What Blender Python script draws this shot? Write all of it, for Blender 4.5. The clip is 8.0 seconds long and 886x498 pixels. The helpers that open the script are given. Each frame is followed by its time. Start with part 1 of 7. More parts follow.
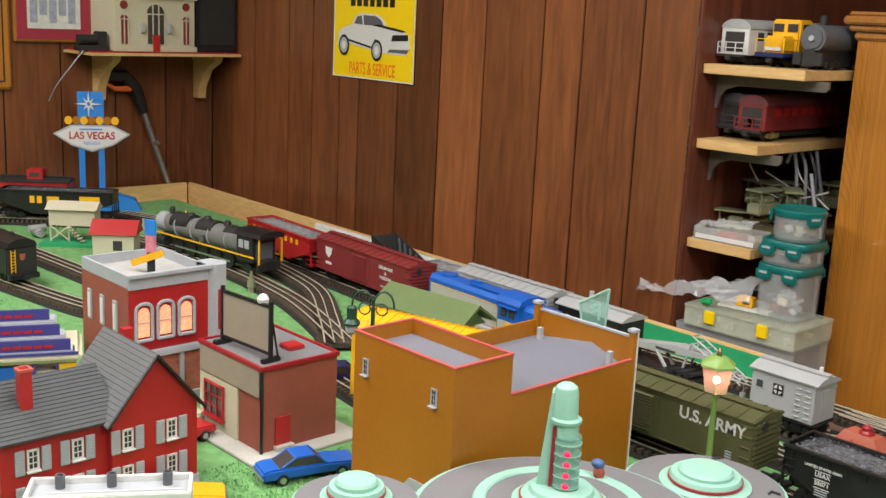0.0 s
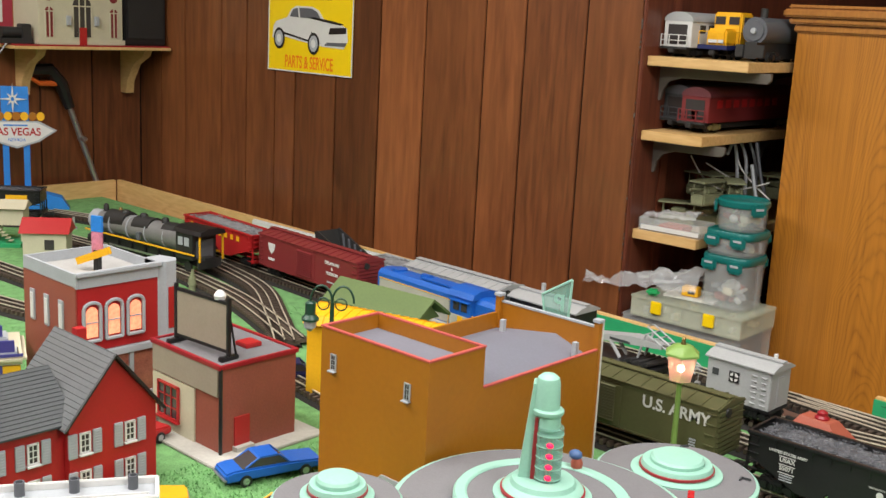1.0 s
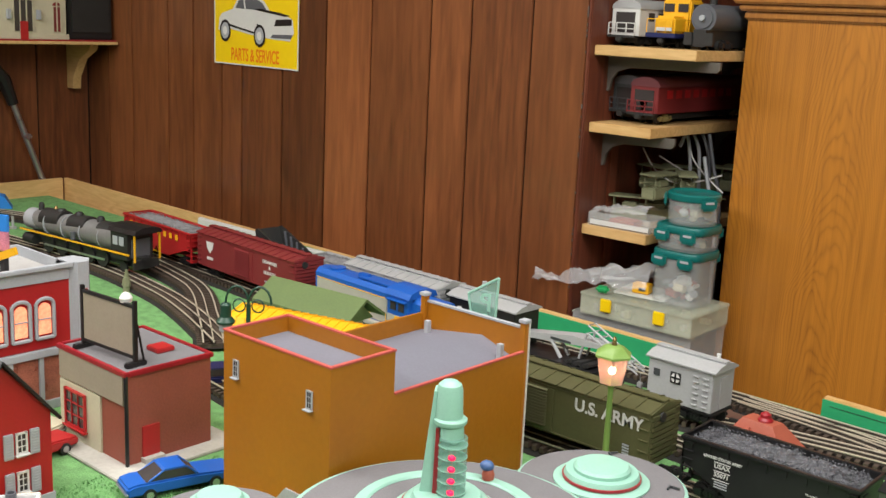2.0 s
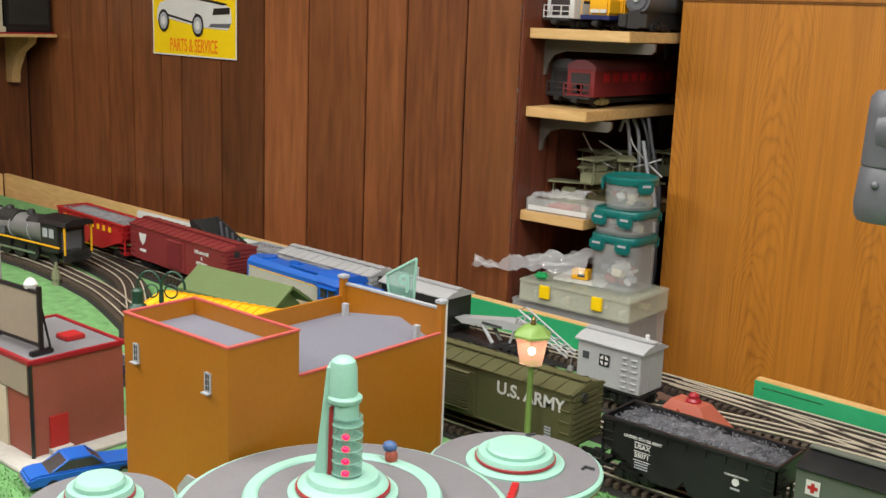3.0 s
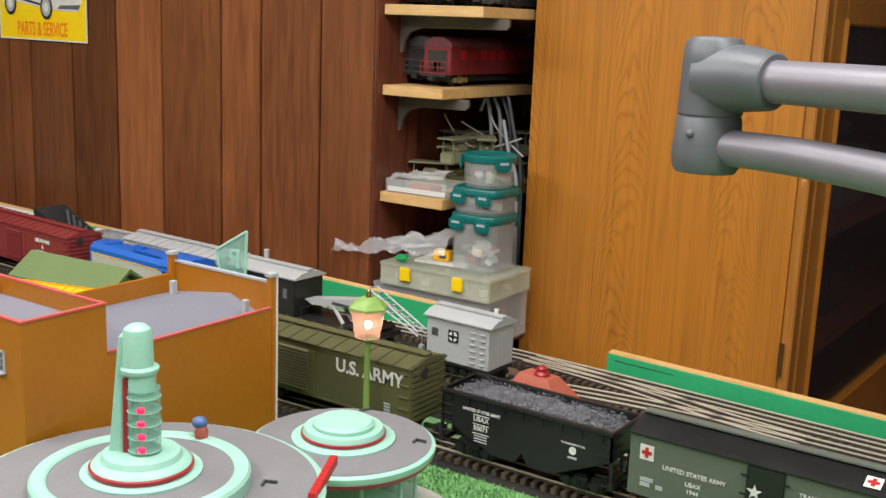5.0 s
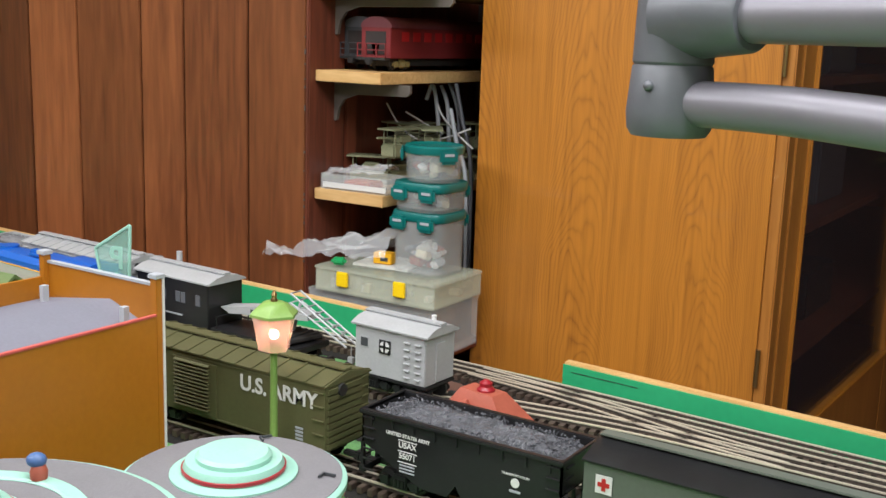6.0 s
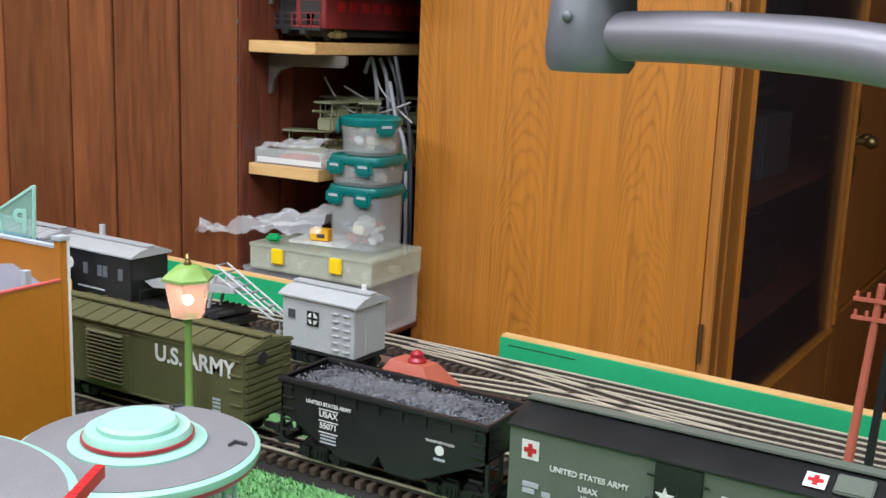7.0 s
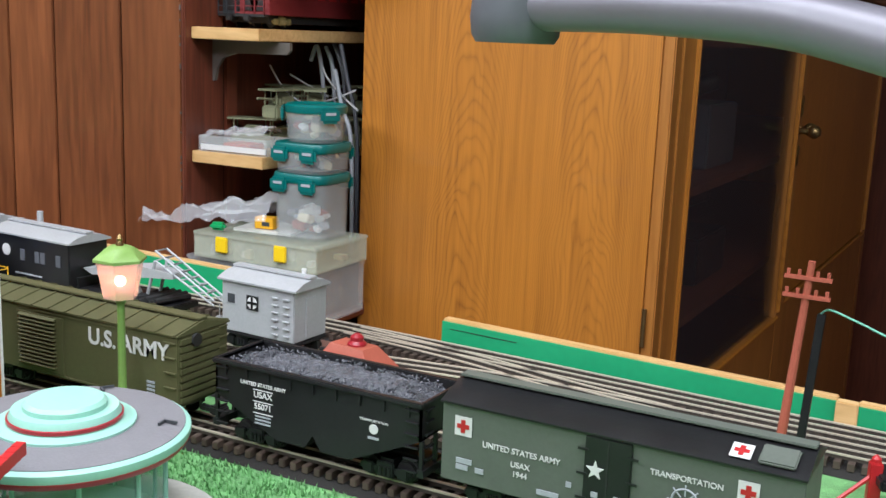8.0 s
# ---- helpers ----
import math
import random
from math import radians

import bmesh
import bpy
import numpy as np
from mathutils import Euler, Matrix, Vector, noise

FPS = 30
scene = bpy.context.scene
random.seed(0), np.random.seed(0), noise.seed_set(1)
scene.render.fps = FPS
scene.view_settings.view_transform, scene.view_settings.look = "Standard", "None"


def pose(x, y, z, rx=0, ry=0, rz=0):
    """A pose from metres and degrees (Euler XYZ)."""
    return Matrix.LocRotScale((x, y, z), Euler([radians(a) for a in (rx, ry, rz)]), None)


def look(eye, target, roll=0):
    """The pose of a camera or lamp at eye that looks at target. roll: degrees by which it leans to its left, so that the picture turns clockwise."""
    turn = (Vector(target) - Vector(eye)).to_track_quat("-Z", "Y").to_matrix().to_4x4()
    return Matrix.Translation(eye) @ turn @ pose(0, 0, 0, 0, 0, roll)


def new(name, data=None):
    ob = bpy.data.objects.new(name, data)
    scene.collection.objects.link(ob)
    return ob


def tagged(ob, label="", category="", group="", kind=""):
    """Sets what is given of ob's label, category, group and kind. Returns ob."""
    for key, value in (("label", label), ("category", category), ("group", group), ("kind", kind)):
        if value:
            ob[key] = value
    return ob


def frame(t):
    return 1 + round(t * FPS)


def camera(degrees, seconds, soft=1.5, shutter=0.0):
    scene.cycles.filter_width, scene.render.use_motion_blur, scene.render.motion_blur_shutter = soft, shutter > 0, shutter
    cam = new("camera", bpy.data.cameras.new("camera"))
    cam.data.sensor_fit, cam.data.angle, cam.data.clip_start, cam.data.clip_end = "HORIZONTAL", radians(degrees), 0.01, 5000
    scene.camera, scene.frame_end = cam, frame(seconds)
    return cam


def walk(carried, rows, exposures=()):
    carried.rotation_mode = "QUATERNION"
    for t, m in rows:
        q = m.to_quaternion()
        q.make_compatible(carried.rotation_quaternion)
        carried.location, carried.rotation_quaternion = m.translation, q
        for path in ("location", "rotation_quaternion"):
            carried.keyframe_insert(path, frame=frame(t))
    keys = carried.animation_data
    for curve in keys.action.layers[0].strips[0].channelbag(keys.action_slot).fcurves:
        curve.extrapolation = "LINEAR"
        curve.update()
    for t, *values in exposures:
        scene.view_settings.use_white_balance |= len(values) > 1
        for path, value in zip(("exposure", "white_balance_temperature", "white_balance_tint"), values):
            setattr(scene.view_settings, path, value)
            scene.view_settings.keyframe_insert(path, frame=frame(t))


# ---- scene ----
cam = camera(44.9, 8.0)
PATH = [
    (0, (0.022, 0.012, 0.564), (-1.402, 1.35, 0.138), 2.7),
    (0.5, (-0.007, -0.001, 0.556), (-1.358, 1.412, 0.132), 2.8),
    (1, (-0.028, -0.015, 0.552), (-1.344, 1.43, 0.128), 2.9),
    (1.5, (-0.027, 0.036, 0.548), (-1.33, 1.491, 0.121), 2.8),
    (3, (0.016, 0.152, 0.513), (-1.24, 1.649, 0.089), 2.2),
    (3.5, (0.026, 0.186, 0.496), (-1.192, 1.715, 0.075), 2.1),
    (4, (0.034, 0.209, 0.492), (-1.142, 1.772, 0.073), 2.1),
    (4.5, (0.036, 0.216, 0.483), (-1.101, 1.808, 0.066), 2.2),
    (5, (0.051, 0.229, 0.471), (-1.059, 1.84, 0.058), 2.2),
    (5.2, (0.057, 0.236, 0.469), (-1.041, 1.856, 0.056), 2.2),
    (6.3, (-0.023, 0.435, 0.403), (-1.073, 2.092, 0.015), 2.0),
    (6.5, (-0.02, 0.437, 0.397), (-1.052, 2.104, 0.0), 2.1),
    (7, (-0.003, 0.446, 0.382), (-1.003, 2.133, -0.014), 2.1),
    (7.5, (0.015, 0.458, 0.375), (-0.951, 2.164, -0.02), 2.2),
    (8, (0.015, 0.455, 0.367), (-0.917, 2.179, -0.03), 2.3),
]
walk(cam, [(t, look(eye, target, roll)) for t, eye, target, roll in PATH],
     [(0.0, 0.15, 6500, 10), (5.0, 0.24, 6400, 10), (6.5, 0.4, 5900, 11), (8.0, 0.42, 5650, 11)])

# ---- light ----
world = bpy.data.worlds.new("room_air")
scene.world = world
world.use_nodes = True
world.node_tree.nodes["Background"].inputs[0].default_value = (0.9, 0.95, 1.0, 1)
world.node_tree.nodes["Background"].inputs[1].default_value = 0.25
scene.view_settings.exposure = 0.15


def ceiling_lamp(x, y, z, sx, sy, power, colour=(1.0, 0.96, 0.92)):
    data = bpy.data.lights.new("ceiling_light_lamp", "AREA")
    data.shape, data.size, data.size_y, data.energy, data.color = "RECTANGLE", sx, sy, power, colour
    ob = new("ceiling_light_lamp", data)
    ob.matrix_world = pose(x, y, z)
    return ob


ceiling_lamp(-0.7, -0.55, 1.40, 1.3, 0.5, 29)
ceiling_lamp(0.9, 0.5, 1.40, 1.3, 0.5, 29)
ceiling_lamp(-1.95, 0.15, 1.40, 1.3, 0.5, 28)
ceiling_lamp(-0.5, 0.9, 1.40, 1.3, 0.5, 20)


# ---- materials ----
def mat(name, colour, rough=0.5, metal=0.0, vary=0.12, size=40.0, bump=0.05, island=0.0, alpha=None, emit=0.0, coat=0.0):
    m = bpy.data.materials.new(name)
    m.use_nodes = True
    nt = m.node_tree
    bs = nt.nodes["Principled BSDF"]
    bs.inputs["Roughness"].default_value, bs.inputs["Metallic"].default_value = rough, metal
    bs.inputs["Coat Weight"].default_value = coat
    tc = nt.nodes.new("ShaderNodeTexCoord")
    fine, coarse = nt.nodes.new("ShaderNodeTexNoise"), nt.nodes.new("ShaderNodeTexNoise")
    fine.inputs["Scale"].default_value, coarse.inputs["Scale"].default_value = size * 8, size
    fine.inputs["Detail"].default_value = coarse.inputs["Detail"].default_value = 4
    nt.links.new(tc.outputs["Object"], fine.inputs["Vector"])
    nt.links.new(tc.outputs["Object"], coarse.inputs["Vector"])
    mix = nt.nodes.new("ShaderNodeMath")
    mix.operation = "ADD"
    nt.links.new(fine.outputs["Fac"], mix.inputs[0])
    nt.links.new(coarse.outputs["Fac"], mix.inputs[1])
    ramp = nt.nodes.new("ShaderNodeMapRange")
    ramp.inputs["From Min"].default_value, ramp.inputs["From Max"].default_value = 0.6, 1.4
    ramp.inputs["To Min"].default_value, ramp.inputs["To Max"].default_value = 1 - vary, 1 + vary
    nt.links.new(mix.outputs[0], ramp.inputs["Value"])
    hsv = nt.nodes.new("ShaderNodeHueSaturation")
    hsv.inputs["Color"].default_value = (*colour, 1)
    nt.links.new(ramp.outputs[0], hsv.inputs["Value"])
    out = hsv.outputs[0]
    if island:
        geo, rnd = nt.nodes.new("ShaderNodeObjectInfo"), nt.nodes.new("ShaderNodeMapRange")
        rnd.inputs["To Min"].default_value, rnd.inputs["To Max"].default_value = 1 - island, 1 + island
        nt.links.new(geo.outputs["Random"], rnd.inputs["Value"])
        h2 = nt.nodes.new("ShaderNodeHueSaturation")
        nt.links.new(rnd.outputs[0], h2.inputs["Value"])
        nt.links.new(out, h2.inputs["Color"])
        out = h2.outputs[0]
    nt.links.new(out, bs.inputs["Base Color"])
    rr = nt.nodes.new("ShaderNodeMapRange")
    rr.inputs["To Min"].default_value, rr.inputs["To Max"].default_value = max(0.03, rough - 0.1), min(1, rough + 0.1)
    nt.links.new(coarse.outputs["Fac"], rr.inputs["Value"])
    nt.links.new(rr.outputs[0], bs.inputs["Roughness"])
    if bump:
        bp = nt.nodes.new("ShaderNodeBump")
        bp.inputs["Strength"].default_value, bp.inputs["Distance"].default_value = bump, 0.002
        nt.links.new(fine.outputs["Fac"], bp.inputs["Height"])
        nt.links.new(bp.outputs[0], bs.inputs["Normal"])
    if alpha is not None:
        bs.inputs["Alpha"].default_value = alpha
    if emit:
        bs.inputs["Emission Color"].default_value = (*colour, 1)
        bs.inputs["Emission Strength"].default_value = emit
    return m


def wood(name, dark, light, rough=0.4, stretch=(14, 14, 0.9), wave=0.6, island=0.0, coat=0.0, detail=6, ring=0.07, amp=0.315, wide=0.35, fine=9.0):
    m = bpy.data.materials.new(name)
    m.use_nodes = True
    nt = m.node_tree
    bs = nt.nodes["Principled BSDF"]
    bs.inputs["Roughness"].default_value, bs.inputs["Coat Weight"].default_value = rough, coat
    tc, mp = nt.nodes.new("ShaderNodeTexCoord"), nt.nodes.new("ShaderNodeMapping")
    mp.inputs["Scale"].default_value = stretch
    info, shift = nt.nodes.new("ShaderNodeObjectInfo"), nt.nodes.new("ShaderNodeVectorMath")
    shift.operation = "SCALE"
    shift.inputs[0].default_value = (31.0, 17.0, 11.0)
    nt.links.new(info.outputs["Random"], shift.inputs["Scale"])
    add = nt.nodes.new("ShaderNodeVectorMath")
    nt.links.new(tc.outputs["Object"], add.inputs[0])
    nt.links.new(shift.outputs[0], add.inputs[1])
    nt.links.new(add.outputs[0], mp.inputs["Vector"])
    n1, n2, n3 = (nt.nodes.new("ShaderNodeTexNoise") for _ in range(3))
    for n, s, d in ((n1, 1.0, detail), (n2, fine, 5), (n3, wide, 2)):
        n.inputs["Scale"].default_value, n.inputs["Detail"].default_value = s, d
        n.inputs["Distortion"].default_value = wave
        nt.links.new(mp.outputs[0], n.inputs["Vector"])
    rings = nt.nodes.new("ShaderNodeMath")
    rings.operation = "PINGPONG"
    rings.inputs[1].default_value = ring
    nt.links.new(n1.outputs["Fac"], rings.inputs[0])
    a = nt.nodes.new("ShaderNodeMath")
    a.operation = "MULTIPLY_ADD"
    a.inputs[1].default_value = amp / ring
    nt.links.new(rings.outputs[0], a.inputs[0])
    nt.links.new(n2.outputs["Fac"], a.inputs[2])
    b = nt.nodes.new("ShaderNodeMath")
    nt.links.new(a.outputs[0], b.inputs[0])
    nt.links.new(n3.outputs["Fac"], b.inputs[1])
    ramp = nt.nodes.new("ShaderNodeValToRGB")
    ramp.color_ramp.elements[0].position, ramp.color_ramp.elements[1].position = 0.3, 0.85
    ramp.color_ramp.elements[0].color, ramp.color_ramp.elements[1].color = (*dark, 1), (*light, 1)
    sc = nt.nodes.new("ShaderNodeMath")
    sc.operation = "MULTIPLY"
    sc.inputs[1].default_value = 0.5
    nt.links.new(b.outputs[0], sc.inputs[0])
    nt.links.new(sc.outputs[0], ramp.inputs[0])
    hsv, rnd = nt.nodes.new("ShaderNodeHueSaturation"), nt.nodes.new("ShaderNodeMapRange")
    rnd.inputs["To Min"].default_value, rnd.inputs["To Max"].default_value = 1 - island, 1 + island
    nt.links.new(info.outputs["Random"], rnd.inputs["Value"])
    nt.links.new(rnd.outputs[0], hsv.inputs["Value"])
    nt.links.new(ramp.outputs[0], hsv.inputs["Color"])
    nt.links.new(hsv.outputs[0], bs.inputs["Base Color"])
    bp = nt.nodes.new("ShaderNodeBump")
    bp.inputs["Strength"].default_value, bp.inputs["Distance"].default_value = 0.12, 0.002
    nt.links.new(n2.outputs["Fac"], bp.inputs["Height"])
    nt.links.new(bp.outputs[0], bs.inputs["Normal"])
    return m


def oak_veneer(name, dark, light, rough=0.38, coat=0.2, leaf=0.2):
    """Plain-sliced oak: nested arches up the middle of each leaf, straight grain at its sides, short dark pores."""
    m = bpy.data.materials.new(name)
    m.use_nodes = True
    nt = m.node_tree
    bs = nt.nodes["Principled BSDF"]
    bs.inputs["Roughness"].default_value, bs.inputs["Coat Weight"].default_value = rough, coat

    def calc(op, a, b=0.0, c=0.0):
        n = nt.nodes.new("ShaderNodeMath")
        n.operation = op
        for k, v in enumerate((a, b, c)):
            if isinstance(v, (int, float)):
                n.inputs[k].default_value = v
            else:
                nt.links.new(v, n.inputs[k])
        return n.outputs[0]

    tc, xyz = nt.nodes.new("ShaderNodeTexCoord"), nt.nodes.new("ShaderNodeSeparateXYZ")
    nt.links.new(tc.outputs["Object"], xyz.inputs[0])

    def field(stretch, scale, detail, distort=0.0):
        mp, n = nt.nodes.new("ShaderNodeMapping"), nt.nodes.new("ShaderNodeTexNoise")
        mp.inputs["Scale"].default_value = stretch
        nt.links.new(tc.outputs["Object"], mp.inputs["Vector"])
        nt.links.new(mp.outputs[0], n.inputs["Vector"])
        n.inputs["Scale"].default_value, n.inputs["Detail"].default_value, n.inputs["Distortion"].default_value = scale, detail, distort
        return n.outputs["Fac"]

    sway = field((2.0, 2.0, 3.0), 1.6, 2)
    across = calc("ADD", calc("ADD", xyz.outputs["X"], xyz.outputs["Y"]), calc("MULTIPLY", sway, 0.07))
    u = calc("PINGPONG", across, leaf / 2)
    bend = calc("MULTIPLY", calc("MULTIPLY", u, u), 80.0)
    rise = calc("ADD", calc("ADD", xyz.outputs["Z"], bend), calc("MULTIPLY", field((7, 7, 2.2), 1.5, 3, 0.3), 0.34))
    line = calc("POWER", calc("MULTIPLY", calc("PINGPONG", rise, 0.019), 1 / 0.019), 3.4)
    fade = calc("MULTIPLY", line, calc("MULTIPLY", field((5, 5, 1.3), 2.0, 2), 1.15))
    pores = calc("POWER", field((170, 170, 5.0), 1.0, 3), 2.0)
    tone = calc("ADD", calc("MULTIPLY", fade, 0.4), calc("MULTIPLY", pores, 0.62))
    tone = calc("ADD", tone, calc("MULTIPLY", field((3, 3, 0.8), 1.0, 3), 0.42))
    ramp = nt.nodes.new("ShaderNodeValToRGB")
    ramp.color_ramp.elements[0].position, ramp.color_ramp.elements[1].position = 0.2, 0.95
    ramp.color_ramp.elements[0].color, ramp.color_ramp.elements[1].color = (*light, 1), (*dark, 1)
    nt.links.new(tone, ramp.inputs[0])
    nt.links.new(ramp.outputs[0], bs.inputs["Base Color"])
    bp = nt.nodes.new("ShaderNodeBump")
    bp.inputs["Strength"].default_value, bp.inputs["Distance"].default_value = 0.15, 0.001
    bp.invert = True
    nt.links.new(tone, bp.inputs["Height"])
    nt.links.new(bp.outputs[0], bs.inputs["Normal"])
    return m


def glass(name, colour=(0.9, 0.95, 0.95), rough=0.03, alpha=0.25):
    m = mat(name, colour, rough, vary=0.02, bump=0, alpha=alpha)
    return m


WALNUT = wood("walnut_panelling", (0.064, 0.02, 0.0085), (0.31, 0.106, 0.036), 0.36, (5, 5, 0.5), 0.35, 0.24, 0.12, 3, 0.12, 0.12, 0.6, 16.0)
OAK = oak_veneer("golden_oak_veneer", (0.17, 0.056, 0.007), (0.49, 0.19, 0.021))
OAK_TRIM = wood("golden_oak_trim", (0.24, 0.088, 0.013), (0.43, 0.175, 0.033), 0.35, (30, 30, 1.5), 0.3, 0.05, 0.2)
PINE = wood("pale_pine", (0.5, 0.29, 0.1), (0.74, 0.5, 0.23), 0.5, (3, 20, 20), 0.4, 0.05)
DARKWOOD = wood("dark_red_wood", (0.075, 0.02, 0.011), (0.22, 0.06, 0.03), 0.4, (14, 14, 1.0), 0.4, 0.1)
GROOVE = mat("dark_groove", (0.012, 0.006, 0.004), 0.7)
CEIL = mat("ceiling_white", (0.75, 0.74, 0.7), 0.9, size=3)
# beige kept pale so the unseen walls bounce light into the dark parts
BOUNCE_WALL = mat("unseen_wall_bounce_beige", (0.42, 0.35, 0.29), 0.7, size=3)
CARPET = mat("brown_carpet", (0.1, 0.07, 0.05), 0.95, size=20, bump=0.4)
GRASS = mat("green_grass_mat", (0.15, 0.34, 0.12), 0.95, vary=0.45, size=60, bump=0.8)
BLADE = mat("green_flock", (0.15, 0.35, 0.12), 0.9, vary=0.4, size=30, bump=0)
FENCEGREEN = mat("emerald_green_paint", (0.02, 0.3, 0.12), 0.55, vary=0.08, size=12)
CONCRETE = mat("grey_card_base", (0.42, 0.41, 0.37), 0.85, size=25)
BLACK = mat("black_plastic", (0.012, 0.012, 0.013), 0.38, vary=0.2)
SOOT = mat("matt_black_metal", (0.018, 0.018, 0.018), 0.55, vary=0.3)
WHITE = mat("white_plastic", (0.62, 0.62, 0.61), 0.45, vary=0.05)
CREAM = mat("cream_plastic", (0.53, 0.49, 0.36), 0.5, vary=0.06)
RED = mat("bright_red_plastic", (0.4, 0.016, 0.018), 0.42, vary=0.08)
FARMRED = mat("barn_red_plastic", (0.36, 0.012, 0.014), 0.45, vary=0.08)
MINT = mat("mint_green_plastic", (0.28, 0.51, 0.42), 0.42, vary=0.05)
ROOFGREY = mat("grey_roof_felt", (0.155, 0.15, 0.16), 0.85, vary=0.1, size=60, bump=0.2)
LILAC = mat("lilac_grey_roof", (0.15, 0.15, 0.185), 0.8, vary=0.08)
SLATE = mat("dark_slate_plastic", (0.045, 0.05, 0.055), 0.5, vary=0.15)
TRIMGREY = mat("light_grey_plastic", (0.36, 0.38, 0.41), 0.5, vary=0.08)
ORANGE = mat("ochre_orange_paint", (0.35, 0.126, 0.005), 0.45, vary=0.07, size=18, bump=0.12)
PINKRED = mat("coral_red_trim", (0.45, 0.085, 0.07), 0.5, vary=0.08)
BRICK = mat("brick_brown_plastic", (0.27, 0.07, 0.045), 0.6, vary=0.12, bump=0.15)
TAUPE = mat("taupe_plastic", (0.31, 0.26, 0.2), 0.6, vary=0.08)
OLIVE = mat("olive_drab_plastic", (0.085, 0.083, 0.034), 0.55, vary=0.1)
ARMYGREY = mat("green_grey_plastic", (0.1, 0.115, 0.095), 0.5, vary=0.08)
SILVER = mat("silver_grey_paint", (0.4, 0.41, 0.42), 0.42, 0.15, vary=0.08)
BLUE = mat("bright_blue_plastic", (0.01, 0.1, 0.44), 0.36, vary=0.06)
LOCOGREY = mat("warm_grey_plastic", (0.4, 0.39, 0.34), 0.5, vary=0.08)
MAROON = mat("oxide_maroon_plastic", (0.19, 0.022, 0.024), 0.5, vary=0.1)
YELLOW = mat("golden_yellow_plastic", (0.8, 0.42, 0.012), 0.42, vary=0.06)
SIGNYELLOW = mat("yellow_tin", (0.86, 0.6, 0.005), 0.35, vary=0.03, size=8, bump=0.02)
STATIONGREEN = mat("moss_green_roof", (0.11, 0.16, 0.055), 0.65, vary=0.12)
DARKGREEN = mat("dark_green_iron", (0.01, 0.05, 0.03), 0.4)
LIMEGREEN = mat("lime_green_plastic", (0.19, 0.31, 0.075), 0.45, vary=0.08)
COAL = mat("black_coal", (0.085, 0.088, 0.1), 0.25, vary=0.5, size=120, bump=0.6)
GRAVEL = mat("grey_stone_load", (0.2, 0.2, 0.21), 0.8, vary=0.4, size=100, bump=0.6)
TIE = mat("brown_plastic_tie", (0.075, 0.052, 0.038), 0.7, vary=0.2, island=0.25)
# near-black so the shade between the ties is in the bed's colour
BED = mat("roadbed_tie_shade", (0.016, 0.014, 0.012), 0.9, vary=0.3, size=80, bump=0.5)
WEB = mat("dull_rail_side", (0.06, 0.048, 0.038), 0.6, 0.2, vary=0.2)
RAIL = mat("nickel_rail", (0.62, 0.56, 0.45), 0.36, 0.35, vary=0.12)
STEEL = mat("brushed_steel", (0.5, 0.5, 0.52), 0.3, 0.9, vary=0.08)
BRASS = mat("aged_brass", (0.28, 0.19, 0.08), 0.35, 0.9)
GUNGREY = mat("slate_grey_plastic", (0.1, 0.105, 0.12), 0.42, vary=0.06, size=20)
TUBE = mat("satin_aluminium_tube", (0.18, 0.172, 0.2), 0.4, 0.2, vary=0.03, bump=0.0)
TERRA = mat("terracotta_plastic", (0.36, 0.09, 0.055), 0.5, vary=0.1)
CYANBLUE = mat("sky_blue_painted_wood", (0.02, 0.2, 0.62), 0.5)
NAVY = mat("navy_plastic", (0.012, 0.018, 0.09), 0.4)
PURPLE = mat("purple_blue_plastic", (0.05, 0.045, 0.22), 0.5)
TEAL = mat("teal_lid_plastic", (0.004, 0.13, 0.12), 0.35, vary=0.05)
CLEAR = glass("clear_plastic", (0.8, 0.85, 0.85), 0.2, 0.17)
CLEARBAG = glass("clear_plastic_film", (0.85, 0.87, 0.9), 0.08, 0.26)
YELLOWCLEAR = glass("yellowed_clear_plastic", (0.68, 0.72, 0.58), 0.22, 0.34)
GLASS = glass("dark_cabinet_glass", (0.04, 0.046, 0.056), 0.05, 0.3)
WINDOW = mat("dark_window_plastic", (0.05, 0.045, 0.045), 0.2, vary=0.1)
MINTGLASS = glass("mint_clear_plastic", (0.25, 0.5, 0.42), 0.08, 0.45)
PINKGLASS = glass("pink_lamp_glass", (0.75, 0.45, 0.42), 0.2, 0.5)
GLOWWARM = mat("lit_window", (1.0, 0.36, 0.2), 0.5, vary=0.6, size=24, bump=0, emit=0.6)
BULB = mat("lamp_bulb", (1.0, 0.72, 0.4), 0.4, bump=0, emit=22)
HEADLIGHT = mat("lit_headlight", (1.0, 0.9, 0.75), 0.3, bump=0, emit=5)
GLOWRED = mat("lit_red_diode", (1.0, 0.004, 0.06), 0.4, bump=0, emit=1.5)
DARKRED = mat("dark_red_band", (0.28, 0.012, 0.02), 0.35)
BRACKET = mat("dull_bracket_metal", (0.14, 0.125, 0.11), 0.45, 0.2, vary=0.1)
CAMO = mat("khaki_green_model_paint", (0.2, 0.21, 0.12), 0.6, vary=0.3)
ARTPAPER = mat("printed_paper", (0.6, 0.6, 0.56), 0.6, vary=0.2, size=14)


